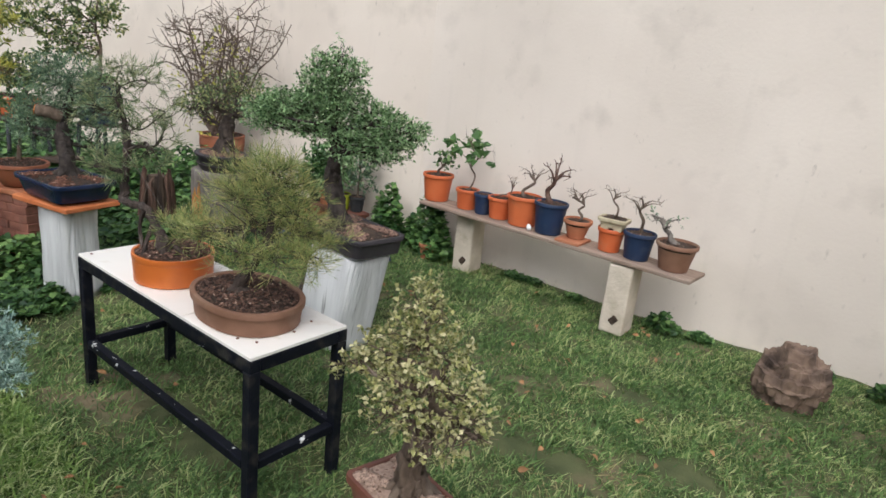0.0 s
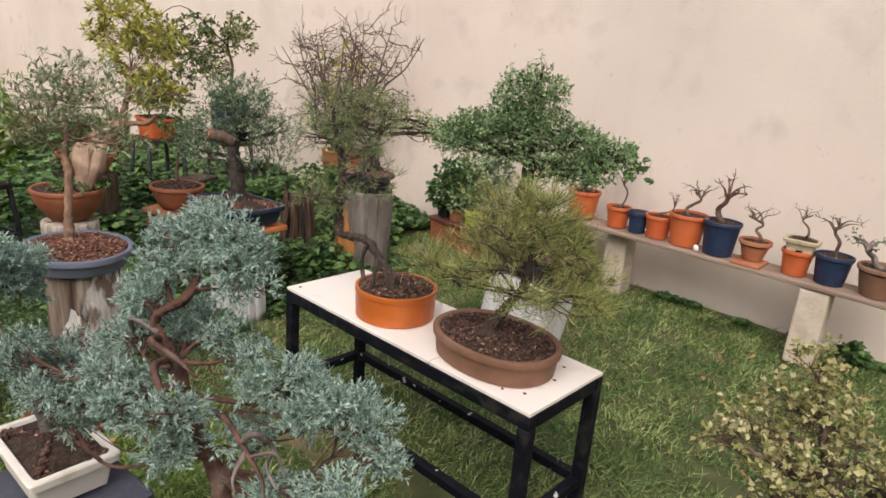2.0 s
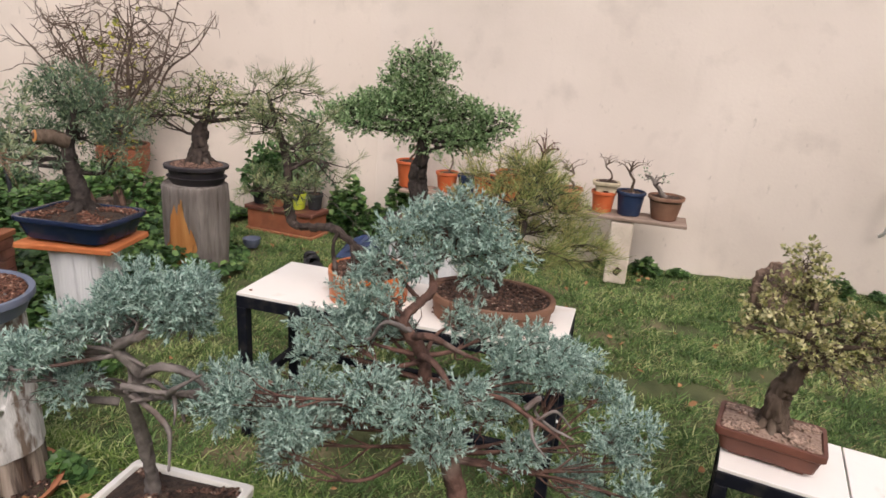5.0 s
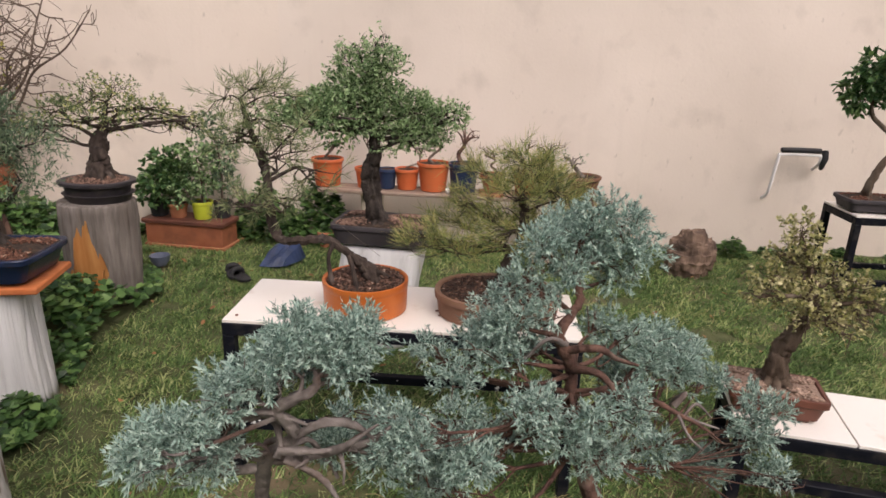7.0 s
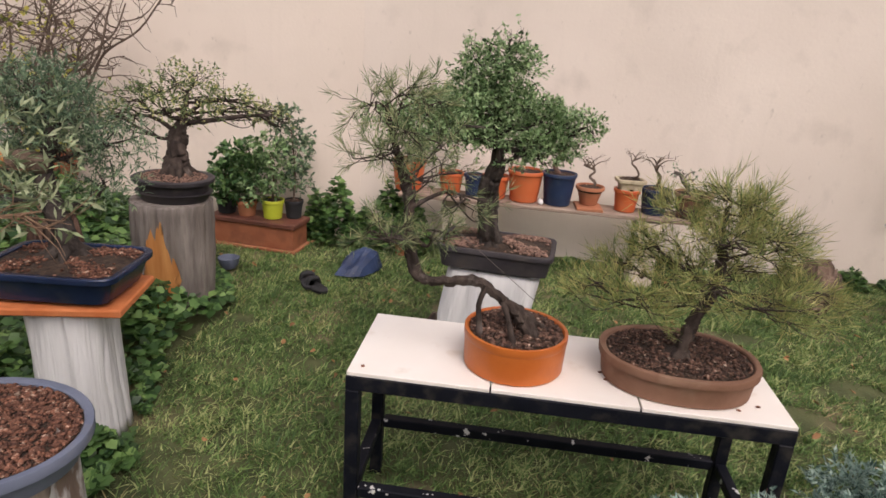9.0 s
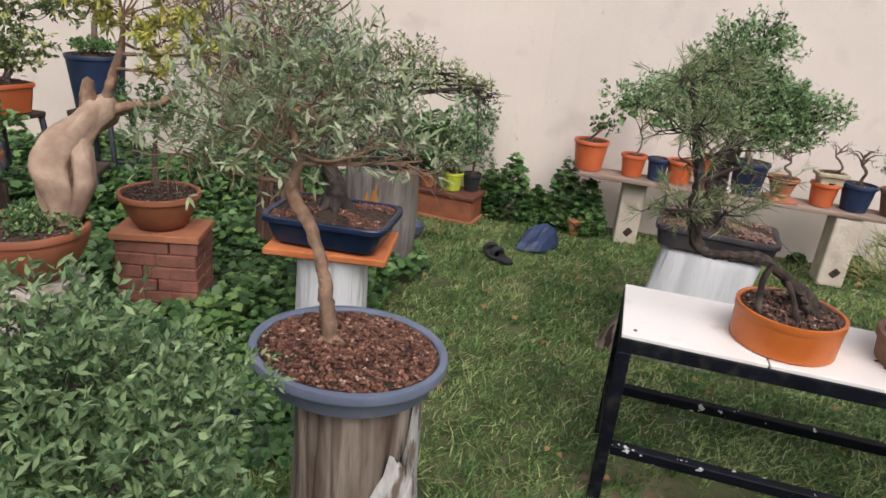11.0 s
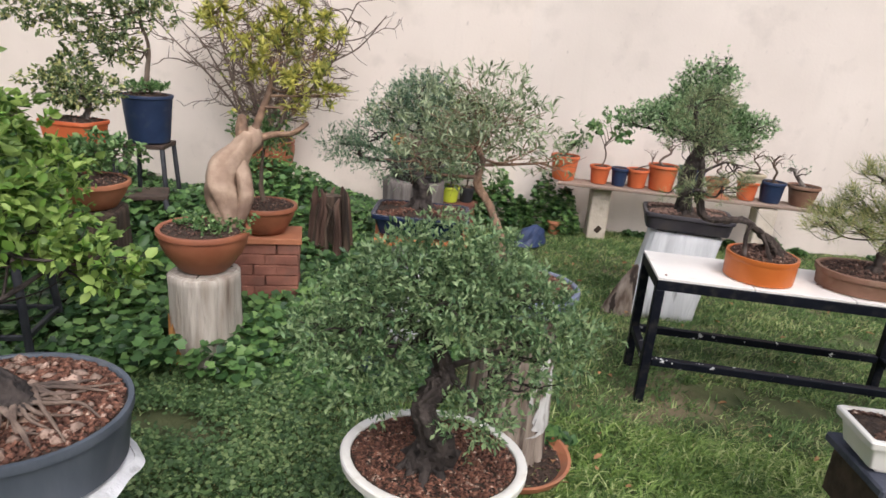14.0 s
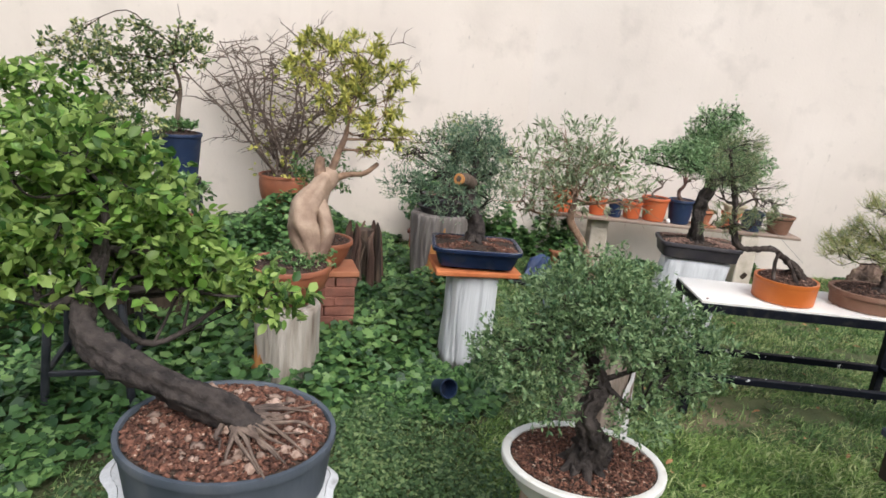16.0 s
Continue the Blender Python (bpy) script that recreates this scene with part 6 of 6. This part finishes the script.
o, q = (-5.95, 3.45, 0.641), (-6.04, 3.45, 0.571)
b = bonsai("potted_tree", "tall thin tree in a navy plastic bucket on stool", o, "", "potted plant")
pot(b, 0.168, 0.168, 0.335, 0.0, M["blue_plastic"], M["humus"], M["dark_gravel"], 2.0, 0.012, 0.006, 0.82, 104, 0, 100, 0.01)
pads = [(-6.10, 3.42, 1.45, 0.14, 0.1), (-6.30, 3.26, 1.24, 0.16, 0.09), (-6.17, 3.36, 1.2, 0.13, 0.08), (-6.2, 3.34, 1.34, 0.13, 0.09), (-6.0, 3.5, 1.52, 0.11, 0.09), (-5.97, 3.52, 1.42, 0.1, 0.08), (-6.38, 3.18, 1.1, 0.12, 0.07), (-5.95, 3.5, 1.56, 0.11, 0.07), (-6.42, 2.97, 1.36, 0.12, 0.06), (-6.5, 2.86, 1.42, 0.11, 0.06), (-6.35, 3.06, 1.50, 0.13, 0.07), (-6.2, 3.25, 1.55, 0.13, 0.07), (-6.28, 3.12, 1.38, 0.12, 0.06)]
trunk_and_limbs(b, q, [(-6.04, 3.44, 0.93), (-6.03, 3.46, 1.08), (-6.02, 3.47, 1.24), (-6.06, 3.45, 1.42), (-6.02, 3.48, 1.66)], [0.018, 0.015, 0.012, 0.01, 0.004], pads, M["bark"], 105, 0.08, 6, 0.06, 3)
crown("crown", pads, 520, 6, 0.036, 0.018, 0.06, L["olive_yellow"], b, q, 106)
crown("weed_cover", [(-6.04, 3.45, 0.955, 0.14, 0.02)], 150, 4, 0.03, 0.016, 0.02, L["box"], b, q, 107, 1.0, 0.8)

o, q = (-6.04, 2.84, 0.686), (-6.08, 2.8, 0.661)
b = bonsai("potted_tree", "yellow-green tree in an orange plastic trough", o, "", "potted plant")
pot(b, 0.17, 0.13, 0.165, 0.0, M["orange_plastic"], M["humus"], M["dark_gravel"], 6.0, 0.01, 0.006, 0.85, 108, 0, 100, 0.01)
pads = [(-6.10, 2.79, 0.98, 0.13, 0.06), (-6.02, 2.86, 0.95, 0.13, 0.05), (-6.16, 2.70, 1.05, 0.11, 0.05), (-6.0, 2.72, 1.02, 0.11, 0.05), (-5.92, 2.92, 1.03, 0.10, 0.05), (-6.05, 2.82, 1.10, 0.11, 0.05)]
trunk_and_limbs(b, q, [(-6.03, 2.83, 0.82), (-6.0, 2.84, 0.92), (-6.02, 2.82, 1.02), (-6.04, 2.82, 1.09)], [0.022, 0.017, 0.012, 0.005], pads, M["grey_bark"], 109, 0.1, 7, 0.06, 3)
crown("crown", pads, 330, 6, 0.032, 0.016, 0.06, L["olive_yellow"], b, q, 110)

o, q = (-5.36, 2.09, 0.552), (-5.43, 2.1, 0.538)
b = bonsai("potted_shrub", "terracotta bowl with a low spreading green shrub", o, "", "potted plant")
pot(b, 0.185, 0.185, 0.14, 0.0, M["terracotta"], M["humus"], M["dark_gravel"], 2.0, 0.012, 0.012, 0.62, 111, 0, 300, 0.008, belly=0.06)
pads = [(-5.45, 2.13, 0.80, 0.09, 0.04), (-5.34, 2.22, 0.79, 0.10, 0.04), (-5.52, 2.08, 0.79, 0.09, 0.04), (-5.42, 2.18, 0.84, 0.08, 0.04)]
trunk_and_limbs(b, q, [(-5.43, 2.11, 0.66), (-5.43, 2.13, 0.73), (-5.44, 2.14, 0.81)], [0.022, 0.017, 0.009], pads, M["bark"], 112, 0.08, 5, 0.05, 4)
crown("crown", pads, 190, 5, 0.035, 0.018, 0.05, L["box"], b, q, 113)

o, q = (-5.28, 1.42, 0.541), (-5.28, 1.36, 0.541)
b = bonsai("potted_tree", "leafy green tree in a white oval pot on stool", o, "", "potted plant")
pot(b, 0.16, 0.13, 0.085, 0.0, M["cream_glaze"], M["humus"], M["gravel"], 2.2, 0.01, 0.012, 0.85, 114, 0, 300, 0.008)
pads = [(-5.35, 1.38, 1.0, 0.18, 0.12), (-5.25, 1.45, 0.9, 0.16, 0.1), (-5.42, 1.32, 1.15, 0.18, 0.12), (-5.46, 1.38, 1.3, 0.14, 0.11), (-5.2, 1.4, 1.05, 0.14, 0.1), (-5.12, 1.5, 0.84, 0.13, 0.08), (-5.05, 1.42, 0.75, 0.12, 0.07)]
trunk_and_limbs(b, q, [(-5.29, 1.36, 0.62), (-5.31, 1.37, 0.75), (-5.34, 1.37, 0.95), (-5.38, 1.36, 1.15)], [0.03, 0.024, 0.018, 0.008], pads, M["bark"], 115, 0.1, 5, 0.06, 4)
crown("crown", pads, 620, 6, 0.045, 0.026, 0.07, L["bright"], b, q, 116, 0.9, 0.3)

# ---- pots on the red trough ----
def trough_pot(label, at, w, h, material, seed, leaf, top, size, n, spread=0.12):
    e = thing("potted_shrub", label, "potted plant", at, 0, "pots on the trough")
    z = pot(e, w / 2, w / 2, h, 0.0, material, M["humus"], M["dark_gravel"], 2.0, 0.008, 0.006, 0.78, seed, 0, 60, 0.006, dome=0.006)
    r = np.random.default_rng(seed)
    pads = [(at[0] + r.normal(0, spread * 0.5), at[1] + r.normal(0, spread * 0.3), at[2] + h + top * k, spread, spread * 0.7) for k in (0.2, 0.4, 0.6, 0.8, 1.0)]
    trunk_and_limbs(e, at, [(at[0], at[1], at[2] + z - 0.01), (at[0] + 0.01, at[1], at[2] + z + top * 0.4), (at[0] - 0.01, at[1] - 0.01, at[2] + z + top * 0.9)], [0.009, 0.007, 0.003], pads, M["bark"], seed + 1, 0.05, 4, 0.04, 0)
    crown("crown", pads, n, 5, *size, 0.05, leaf, e, at, seed + 2)


trough_pot("dark plastic pot with a bushy dark green shrub", (-4.26, 4.58, 0.202), 0.15, 0.13, M["rubber"], 121, L["shrub"], 0.28, (0.045, 0.028), 170, 0.14)
trough_pot("terracotta pot with a grassy tuft on the trough", (-4.10, 4.56, 0.202), 0.14, 0.11, M["terracotta"], 124, L["shrub"], 0.30, (0.05, 0.02), 130, 0.11)
trough_pot("lime-green plastic pot with an upright shrub", (-3.91, 4.56, 0.202), 0.155, 0.135, M["lime_plastic"], 127, L["elm"], 0.36, (0.035, 0.018), 200, 0.12)
trough_pot("dark plastic pot with tall thin leafy stems", (-3.78, 4.62, 0.202), 0.13, 0.13, M["rubber"], 130, L["sage"], 0.55, (0.035, 0.018), 200, 0.11)

# ---- loose things ----
cap = thing("plastic_sack", "crumpled dark blue plastic sack lying on grass", "sack", (-3.19, 4.22, 0.0), -14)
bm = bmesh.new()
bmesh.ops.create_grid(bm, x_segments=8, y_segments=7, size=1.0)
for v in bm.verts:
    x, y = v.co.x, v.co.y
    rim = max(abs(x), abs(y)) ** 5
    fold = noise.noise(Vector((x * 1.1, y * 1.3, 3.0)))
    v.co = Vector((x * 0.095 * (1 + 0.15 * math.sin(2 * y + 1)), y * 0.12 * (1 + 0.12 * math.cos(2 * x)) + 0.04 * x, 0.02 + (0.10 + 0.06 * y + 0.04 * fold) * (1 - rim)))
bmesh.ops.solidify(bm, geom=bm.faces[:], thickness=0.003)
part("sheet", bm, M["blue_cloth"], cap)
for k, (x, y, a) in enumerate([(-3.42, 3.93, 25), (-3.35, 3.87, 50)]):
    s = thing("sandal", "black rubber sandal dropped on the lawn", "shoe", (x, y, 0.012), a, "pair of sandals")
    loft_part("sole", [(0.048, 0.125, 0.0), (0.05, 0.13, 0.008), (0.05, 0.13, 0.022), (0.044, 0.12, 0.026)], M["rubber"], s, 32, 2.6)
    s.scale = (0.85, 0.85, 0.85)
    quads_part("strap", [tube(spline([(-0.05, 0.03, 0.018), (-0.03, 0.035, 0.06), (0.03, 0.035, 0.06), (0.05, 0.03, 0.018)], 6), [0.012, 0.02, 0.012], 8), tube(spline([(-0.05, 0.07, 0.018), (0, 0.075, 0.058), (0.05, 0.07, 0.018)], 6), [0.01, 0.015, 0.01], 8)], M["rubber"], s)
cup = thing("small_bowl", "small grey-blue glazed bowl lying in grass", "bowl", (-3.99, 4.05, 0.0))
loft_part("body", [(0.04, 0.04, 0.0), (0.06, 0.06, 0.03), (0.068, 0.068, 0.07), (0.062, 0.062, 0.07), (0.05, 0.05, 0.035)], M["slate_glaze"], cup, 28)
can = thing("plastic_pot", "small navy plastic pot tipped over in creeper", "pot", (-3.82, 1.846, 0.06), 0)
c1 = loft_part("body", [(0.034, 0.034, 0.0), (0.044, 0.044, 0.1), (0.048, 0.048, 0.105), (0.048, 0.048, 0.115), (0.042, 0.042, 0.115), (0.032, 0.032, 0.03)], M["blue_plastic"], can, 28)
c1.rotation_euler = (radians(70), 0, radians(35))

chunk = thing("rotten_log", "flaky brown rotten log chunk lying by the wall", "log", (-0.33, 4.56, 0.0), 20)
bm = bmesh.new()
bmesh.ops.create_icosphere(bm, subdivisions=5, radius=0.5)
for v in bm.verts:
    p = v.co.copy()
    r = noise.ridged_multi_fractal(p * 2.4 + Vector((1.7, 0.2, 4)), 0.9, 2.1, 5, 1.0, 2.0)
    k = 0.66 + 0.17 * r + 0.09 * noise.noise(p * 9)
    z = round(p.z * 6) / 6 * 0.5 + p.z * 0.5
    v.co = Vector((p.x * 0.40 * k, p.y * 0.34 * k - 0.05 * p.z, z * 0.46 * k + 0.115))
part("wood", bm, M["stone"], chunk)
rk = np.random.default_rng(77)
for k in range(16):
    a = rk.uniform(0, 6.283)
    bm = bmesh.new()
    box(bm, rk.uniform(0.06, 0.14), rk.uniform(0.04, 0.09), rk.uniform(0.010, 0.024), (0, 0, 0), 0.004)
    for v in bm.verts:
        v.co += Vector(rk.normal(0, 0.005, 3)) + Vector((0, 0, 6 * v.co.x * v.co.x))
    fl = part("flake", bm, M["stone"], chunk)
    fl.location, fl.rotation_euler = (math.cos(a) * rk.uniform(0.02, 0.11), math.sin(a) * rk.uniform(0.02, 0.09) - 0.01, rk.uniform(0.17, 0.245)), (rk.normal(0.1, 0.4), rk.normal(0, 0.4), rk.uniform(0, 3.1))

rail = thing("wall_bracket", "white bent-pipe bracket with black grip on the wall", "bracket", (0.52, 5.16, 0.0), 4)
quads_part("pipe", [tube(spline([(-0.17, 0.06, 0.44), (-0.165, -0.01, 0.50), (-0.16, -0.04, 0.66), (-0.15, -0.05, 0.80)], 6), [0.012, 0.012], 10), tube(spline([(-0.16, -0.05, 0.80), (0.0, -0.05, 0.805), (0.16, -0.05, 0.80)], 6), [0.012, 0.012], 10), tube(spline([(0.16, -0.05, 0.80), (0.17, -0.03, 0.74), (0.175, 0.06, 0.68)], 6), [0.012, 0.012], 10)], M["white_pipe"], rail)
quads_part("grip", [tube(np.array([(-0.14, -0.05, 0.835), (0.0, -0.052, 0.838), (0.15, -0.05, 0.835)]), [0.02, 0.02], 14)], M["rubber"], rail)
quads_part("end_knob", [tube(np.array([(0.185, -0.05, 0.84), (0.19, -0.052, 0.78), (0.175, -0.05, 0.70)]), [0.022, 0.026, 0.016], 14)], M["rubber"], rail)


lost = thing("plant_pot", "small terracotta pot half hidden among weeds", "pot", (-3.0, 4.68, 0.0))
pot(lost, 0.06, 0.06, 0.12, 0.0, M["terracotta"], M["humus"], M["dark_gravel"], 2.0, 0.014, 0.008, 0.75, 131, 0, 40, 0.006, dome=0.004)

# ---- creeper bed, grass and weeds ----
BED = [(-3.42, 2.05), (-3.55, 2.5), (-3.72, 2.95), (-3.70, 3.55), (-3.95, 3.95), (-4.5, 4.2), (-4.45, 4.85), (-11.5, 3.8), (-11.5, -1.0), (-5.2, -0.6), (-5.1, 0.9), (-4.75, 1.38), (-4.35, 1.5), (-3.8, 1.58), (-3.55, 1.7)]


def inside(x, y, poly):
    c = np.zeros(len(x), bool)
    for (x0, y0), (x1, y1) in zip(poly, poly[1:] + poly[:1]):
        c ^= ((y0 > y) != (y1 > y)) & (x < (x1 - x0) * (y - y0) / (y1 - y0 + 1e-12) + x0)
    return c


def bed_height(x, y):
    return 0.11 + 0.10 * np.sin(3.1 * x + 1) * np.sin(2.7 * y) + 0.05 * np.sin(7 * x - 3 * y) + 0.17 * np.exp(-((x + 3.85) ** 2 + (y - 3.12) ** 2) / 0.10) + 0.10 * np.exp(-((x + 4.9) ** 2 + (y - 2.6) ** 2) / 0.5) + 0.1 * np.exp(-((x + 5.3) ** 2 + (y - 3.4) ** 2) / 0.6) + 0.06 * np.exp(-((x + 6.1) ** 2 / 0.5 + (y - 3.2) ** 2 / 1.6)) + 0.15 * np.exp(-((x + 5.9) ** 2 + (y - 2.2) ** 2) / 0.5) + 0.3 * np.exp(-((x + 5.4) ** 2 + (y - 4.05) ** 2) / 0.2)


def creeper(name, label, x, y, h, seed, lo=0.032, hi=0.06, look_="ivy"):
    """Heart-shaped leaves held up on short stalks, each cupped along its midrib."""
    rng = np.random.default_rng(seed)
    n = len(x)
    z = np.maximum(h, 0.03) * rng.uniform(0.25, 1.0, n) ** 0.6 + ground_z(x, y)
    a = rng.uniform(0, 6.283, n)
    ax = unit(np.stack([np.cos(a), np.sin(a), rng.normal(-0.15, 0.25, n)], 1))
    up = unit(np.stack([rng.normal(0, 0.4, n), rng.normal(-0.25, 0.4, n), np.ones(n)], 1))
    sd = unit(np.cross(ax, up))
    nr = np.cross(sd, ax)
    s = rng.uniform(lo, hi, n)[:, None]
    c = np.stack([x, y, z], 1)
    v = np.stack([c - ax * s * 0.35, c - ax * s * 0.5 + sd * s * 0.28 + nr * s * 0.06, c + sd * s * 0.52 + nr * s * 0.12, c + ax * s * 0.62, c - sd * s * 0.52 + nr * s * 0.12, c - ax * s * 0.5 - sd * s * 0.28 + nr * s * 0.06], 1).reshape(-1, 3)
    b = np.arange(n)[:, None] * 6
    f = np.concatenate([b + t for t in ([0, 1, 2], [0, 2, 3], [0, 3, 4], [0, 4, 5])], 1).reshape(-1, 3)
    ob = part_np(name, v, f, L[look_], smooth=False)
    return tagged(ob, label, "plants", kind="stuff")


rng = np.random.default_rng(200)
x, y = rng.uniform(-7.4, -3.3, 60000), rng.uniform(-1.0, 4.95, 60000)
ok = inside(x, y, BED)
for cx, cy, r in ((-3.70, 2.34, 0.18), (-4.0, 3.47, 0.22), (-4.55, 3.27, 0.1), (-4.57, 1.70, 0.15), (-4.60, 2.38, 0.2), (-5.43, 2.1, 0.15), (-4.25, 0.37, 0.2)):
    ok &= (x - cx) ** 2 + (y - cy) ** 2 > r * r
x, y = x[ok], y[ok]
fx, fy = rng.uniform(-11.4, -7.3, 16000), rng.uniform(-1.0, 4.3, 16000)
ok = inside(fx, fy, BED)
creeper("creeper_bed", "far end of the creeper bed along the wall", fx[ok], fy[ok], bed_height(fx[ok], fy[ok]) + 0.05, 202, 0.05, 0.09)
edge = np.minimum(1, np.maximum(0.25, (-3.5 - x) * 1.6))
creeper("creeper_bed", "dense bed of small heart-shaped creeper leaves", x, y, bed_height(x, y) * edge, 201)
clumps = [(-3.50, 4.74, 0.17, 0.46), (-3.12, 4.80, 0.16, 0.48), (-2.95, 4.72, 0.16, 0.38), (-3.32, 4.84, 0.12, 0.25), (-3.68, 4.82, 0.12, 0.34), (-3.55, 2.2, 0.14, 0.12), (-3.0, 1.55, 0.12, 0.08), (-1.16, 4.93, 0.12, 0.13), (0.12, 5.02, 0.14, 0.14), (0.62, 5.06, 0.1, 0.1)]
for k in range(17):
    wx = rng.uniform(-2.8, 1.9)
    clumps.append((wx, 4.93 + 0.07 * (wx + 3.4) - rng.uniform(0.02, 0.14), rng.uniform(0.02, 0.10), rng.uniform(0.02, 0.07)))
for k, (cx, cy, r, h) in enumerate(clumps):
    n = max(14, int((3200 if h > 0.2 else 1500) * r))
    a, q = rng.uniform(0, 6.283, n), np.sqrt(rng.uniform(0, 1, n)) * r
    px, py = cx + np.cos(a) * q, np.minimum(cy + np.sin(a) * q * 0.6, 4.92 + 0.07 * (cx + 3.4))
    creeper("weed_clump", "clump of broad-leaved weeds at the wall foot" if cy > 4.4 else "clump of broad-leaved weeds in the lawn", px, py, h * (1.1 - (q / r) ** 2), 210 + k, 0.03 if h > 0.2 else 0.024, 0.058 if h > 0.2 else 0.046)


x, y = rng.uniform(-5.0, -2.7, 90000), rng.uniform(-0.5, 1.75, 90000)
ok = (np.sin(3.1 * x + 2 * y) * np.sin(2.3 * y - x) + rng.normal(0, 0.45, 90000) > -0.25) & (x + 0.3 * y < -3.15 + rng.normal(0, 0.15, 90000)) & (((x + 4.42) / 0.5) ** 2 + ((y - 1.22) / 0.15) ** 2 > rng.uniform(0.0, 0.7, 90000))
creeper("clover_patch", "tiny clover leaves growing low through the lawn", x[ok], y[ok], np.full(ok.sum(), 0.045), 260, 0.009, 0.02, "clover")


# trodden or shaded spots: centre and half sizes
WORN = [(-2.05, 2.15, 0.5, 0.16), (-2.3, 1.95, 0.2, 0.1), (-0.83, 3.13, 0.3, 0.13), (-0.45, 3.5, 0.3, 0.12), (-3.08, 3.06, 0.14, 0.07), (-3.6, 3.4, 0.12, 0.08), (-1.2, 3.1, 0.2, 0.1), (-0.95, 3.9, 0.3, 0.1), (-2.9, 0.35, 0.25, 0.1)]


def grass(name, label, n, box_, seed, lo, hi, wide, flat=0.6, per=7, look_="grass"):
    rng = np.random.default_rng(seed)
    m = n // per
    cx, cy = rng.uniform(box_[0], box_[1], m), rng.uniform(box_[2], box_[3], m)
    bare = np.sin(2.3 * cx + 1.1 * np.sin(1.7 * cy)) * np.sin(1.9 * cy + 0.8) + 0.4 * np.sin(6 * cx) * np.sin(5 * cy)
    keep = rng.uniform(-1.6, 0.9, m) > bare * 0.55 - 0.75
    keep &= ((cx + 4.42) / 0.5) ** 2 + ((cy - 1.22) / 0.17) ** 2 + 0.5 * np.sin(9 * cx) * np.sin(11 * cy) > 0.45
    for bx, by, rx, ry in WORN:
        keep &= ((cx - bx) / rx) ** 2 + ((cy - by) / ry) ** 2 + 0.35 * np.sin(13 * cx) * np.sin(17 * cy) > rng.uniform(0.1, 1.1, m)
    keep &= ~inside(cx, cy, BED) & (cy < 4.9 + 0.07 * (cx + 3.4))
    cx, cy = cx[keep], cy[keep]
    x, y = np.repeat(cx, per) + rng.normal(0, 0.016, len(cx) * per), np.repeat(cy, per) + rng.normal(0, 0.016, len(cx) * per)
    k = len(x)
    lean = np.repeat(rng.uniform(0, 6.283, len(cx)), per) + rng.normal(0, 0.5 + flat, k)
    tall = np.repeat(rng.uniform(0.6, 1.3, len(cx)), per)
    h = rng.uniform(lo, hi, k) * tall
    d = np.stack([np.cos(lean), np.sin(lean), np.zeros(k)], 1)
    sd = np.stack([-np.sin(lean + 0.6), np.cos(lean + 0.6), np.zeros(k)], 1) * (wide * rng.uniform(0.6, 1.3, k))[:, None]
    p = np.stack([x, y, ground_z(x, y) - 0.014], 1)
    out = rng.uniform(flat * 0.3, flat * 1.7, k)[:, None] * h[:, None]
    mid = p + d * out * 0.35 + np.array([0, 0, 1]) * h[:, None] * (0.66 - 0.2 * flat)
    top = p + d * out * 1.05 + np.array([0, 0, 1]) * h[:, None] * rng.uniform(0.85 - 0.5 * flat, 1.1 - 0.35 * flat, k)[:, None]
    if hi < 0.05:
        v = np.stack([p - sd, p + sd, top], 1).reshape(-1, 3)
        f = np.arange(k * 3).reshape(-1, 3)
    else:
        v = np.stack([p - sd, p + sd, mid + sd * 0.8, mid - sd * 0.8, top], 1).reshape(-1, 3)
        b = np.arange(k)[:, None] * 5
        f = np.concatenate([b + t for t in ([0, 1, 2], [0, 2, 3], [3, 2, 4])], 1).reshape(-1, 3)
    ob = part_np(name, v, f, L[look_], smooth=False)
    return tagged(ob, label, "grass", kind="stuff")


grass("lawn_grass", "short uneven green lawn grass with bare patches", 560000, (-5.2, 1.9, -0.3, 5.2), 301, 0.02, 0.046, 0.0036, 0.85)
grass("lawn_grass", "flattened grass tussocks with broad bent blades", 95000, (-4.6, 1.9, -0.4, 5.2), 302, 0.035, 0.07, 0.0032, 1.0, 6, "grass")
# extra blades in a paler, yellower green than the rest of the lawn
grass("lawn_grass", "paler coarse grass beside the trodden path", 80000, (-3.6, -1.2, -0.6, 1.75), 304, 0.03, 0.07, 0.0036, 0.9, 6, "grass_pale")
grass("lawn_grass", "thin short grass of the wider yard", 150000, (-5.2, 4.4, -5.0, 5.2), 305, 0.022, 0.048, 0.0065, 0.85)
grass("straw", "dry yellowed grass blades lying in worn spots", 9000, (-4.6, 2.2, -0.6, 5.2), 303, 0.03, 0.07, 0.002, 1.5, 5, "straw")

rng = np.random.default_rng(310)
n = 240
x, y = rng.uniform(-4.4, 1.6, n), rng.uniform(-0.2, 4.8, n)
ok = ~inside(x, y, BED)
x, y = x[ok], y[ok]
a = rng.uniform(0, 6.283, len(x))
v, f = leaves(np.stack([x, y, ground_z(x, y) + rng.uniform(0.03, 0.055, len(x))], 1), np.stack([np.cos(a), np.sin(a), rng.normal(0, 0.3, len(x))], 1), unit(np.stack([rng.normal(0, 0.4, len(x)), rng.normal(0, 0.4, len(x)), np.ones(len(x))], 1)), rng.uniform(0.02, 0.05, len(x)), rng.uniform(0.012, 0.026, len(x)))
tagged(part_np("dry_leaf_litter", v, f, M["dry_leaf"], smooth=False), "scattered dry brown leaves lying in the grass", "leaves", kind="stuff")
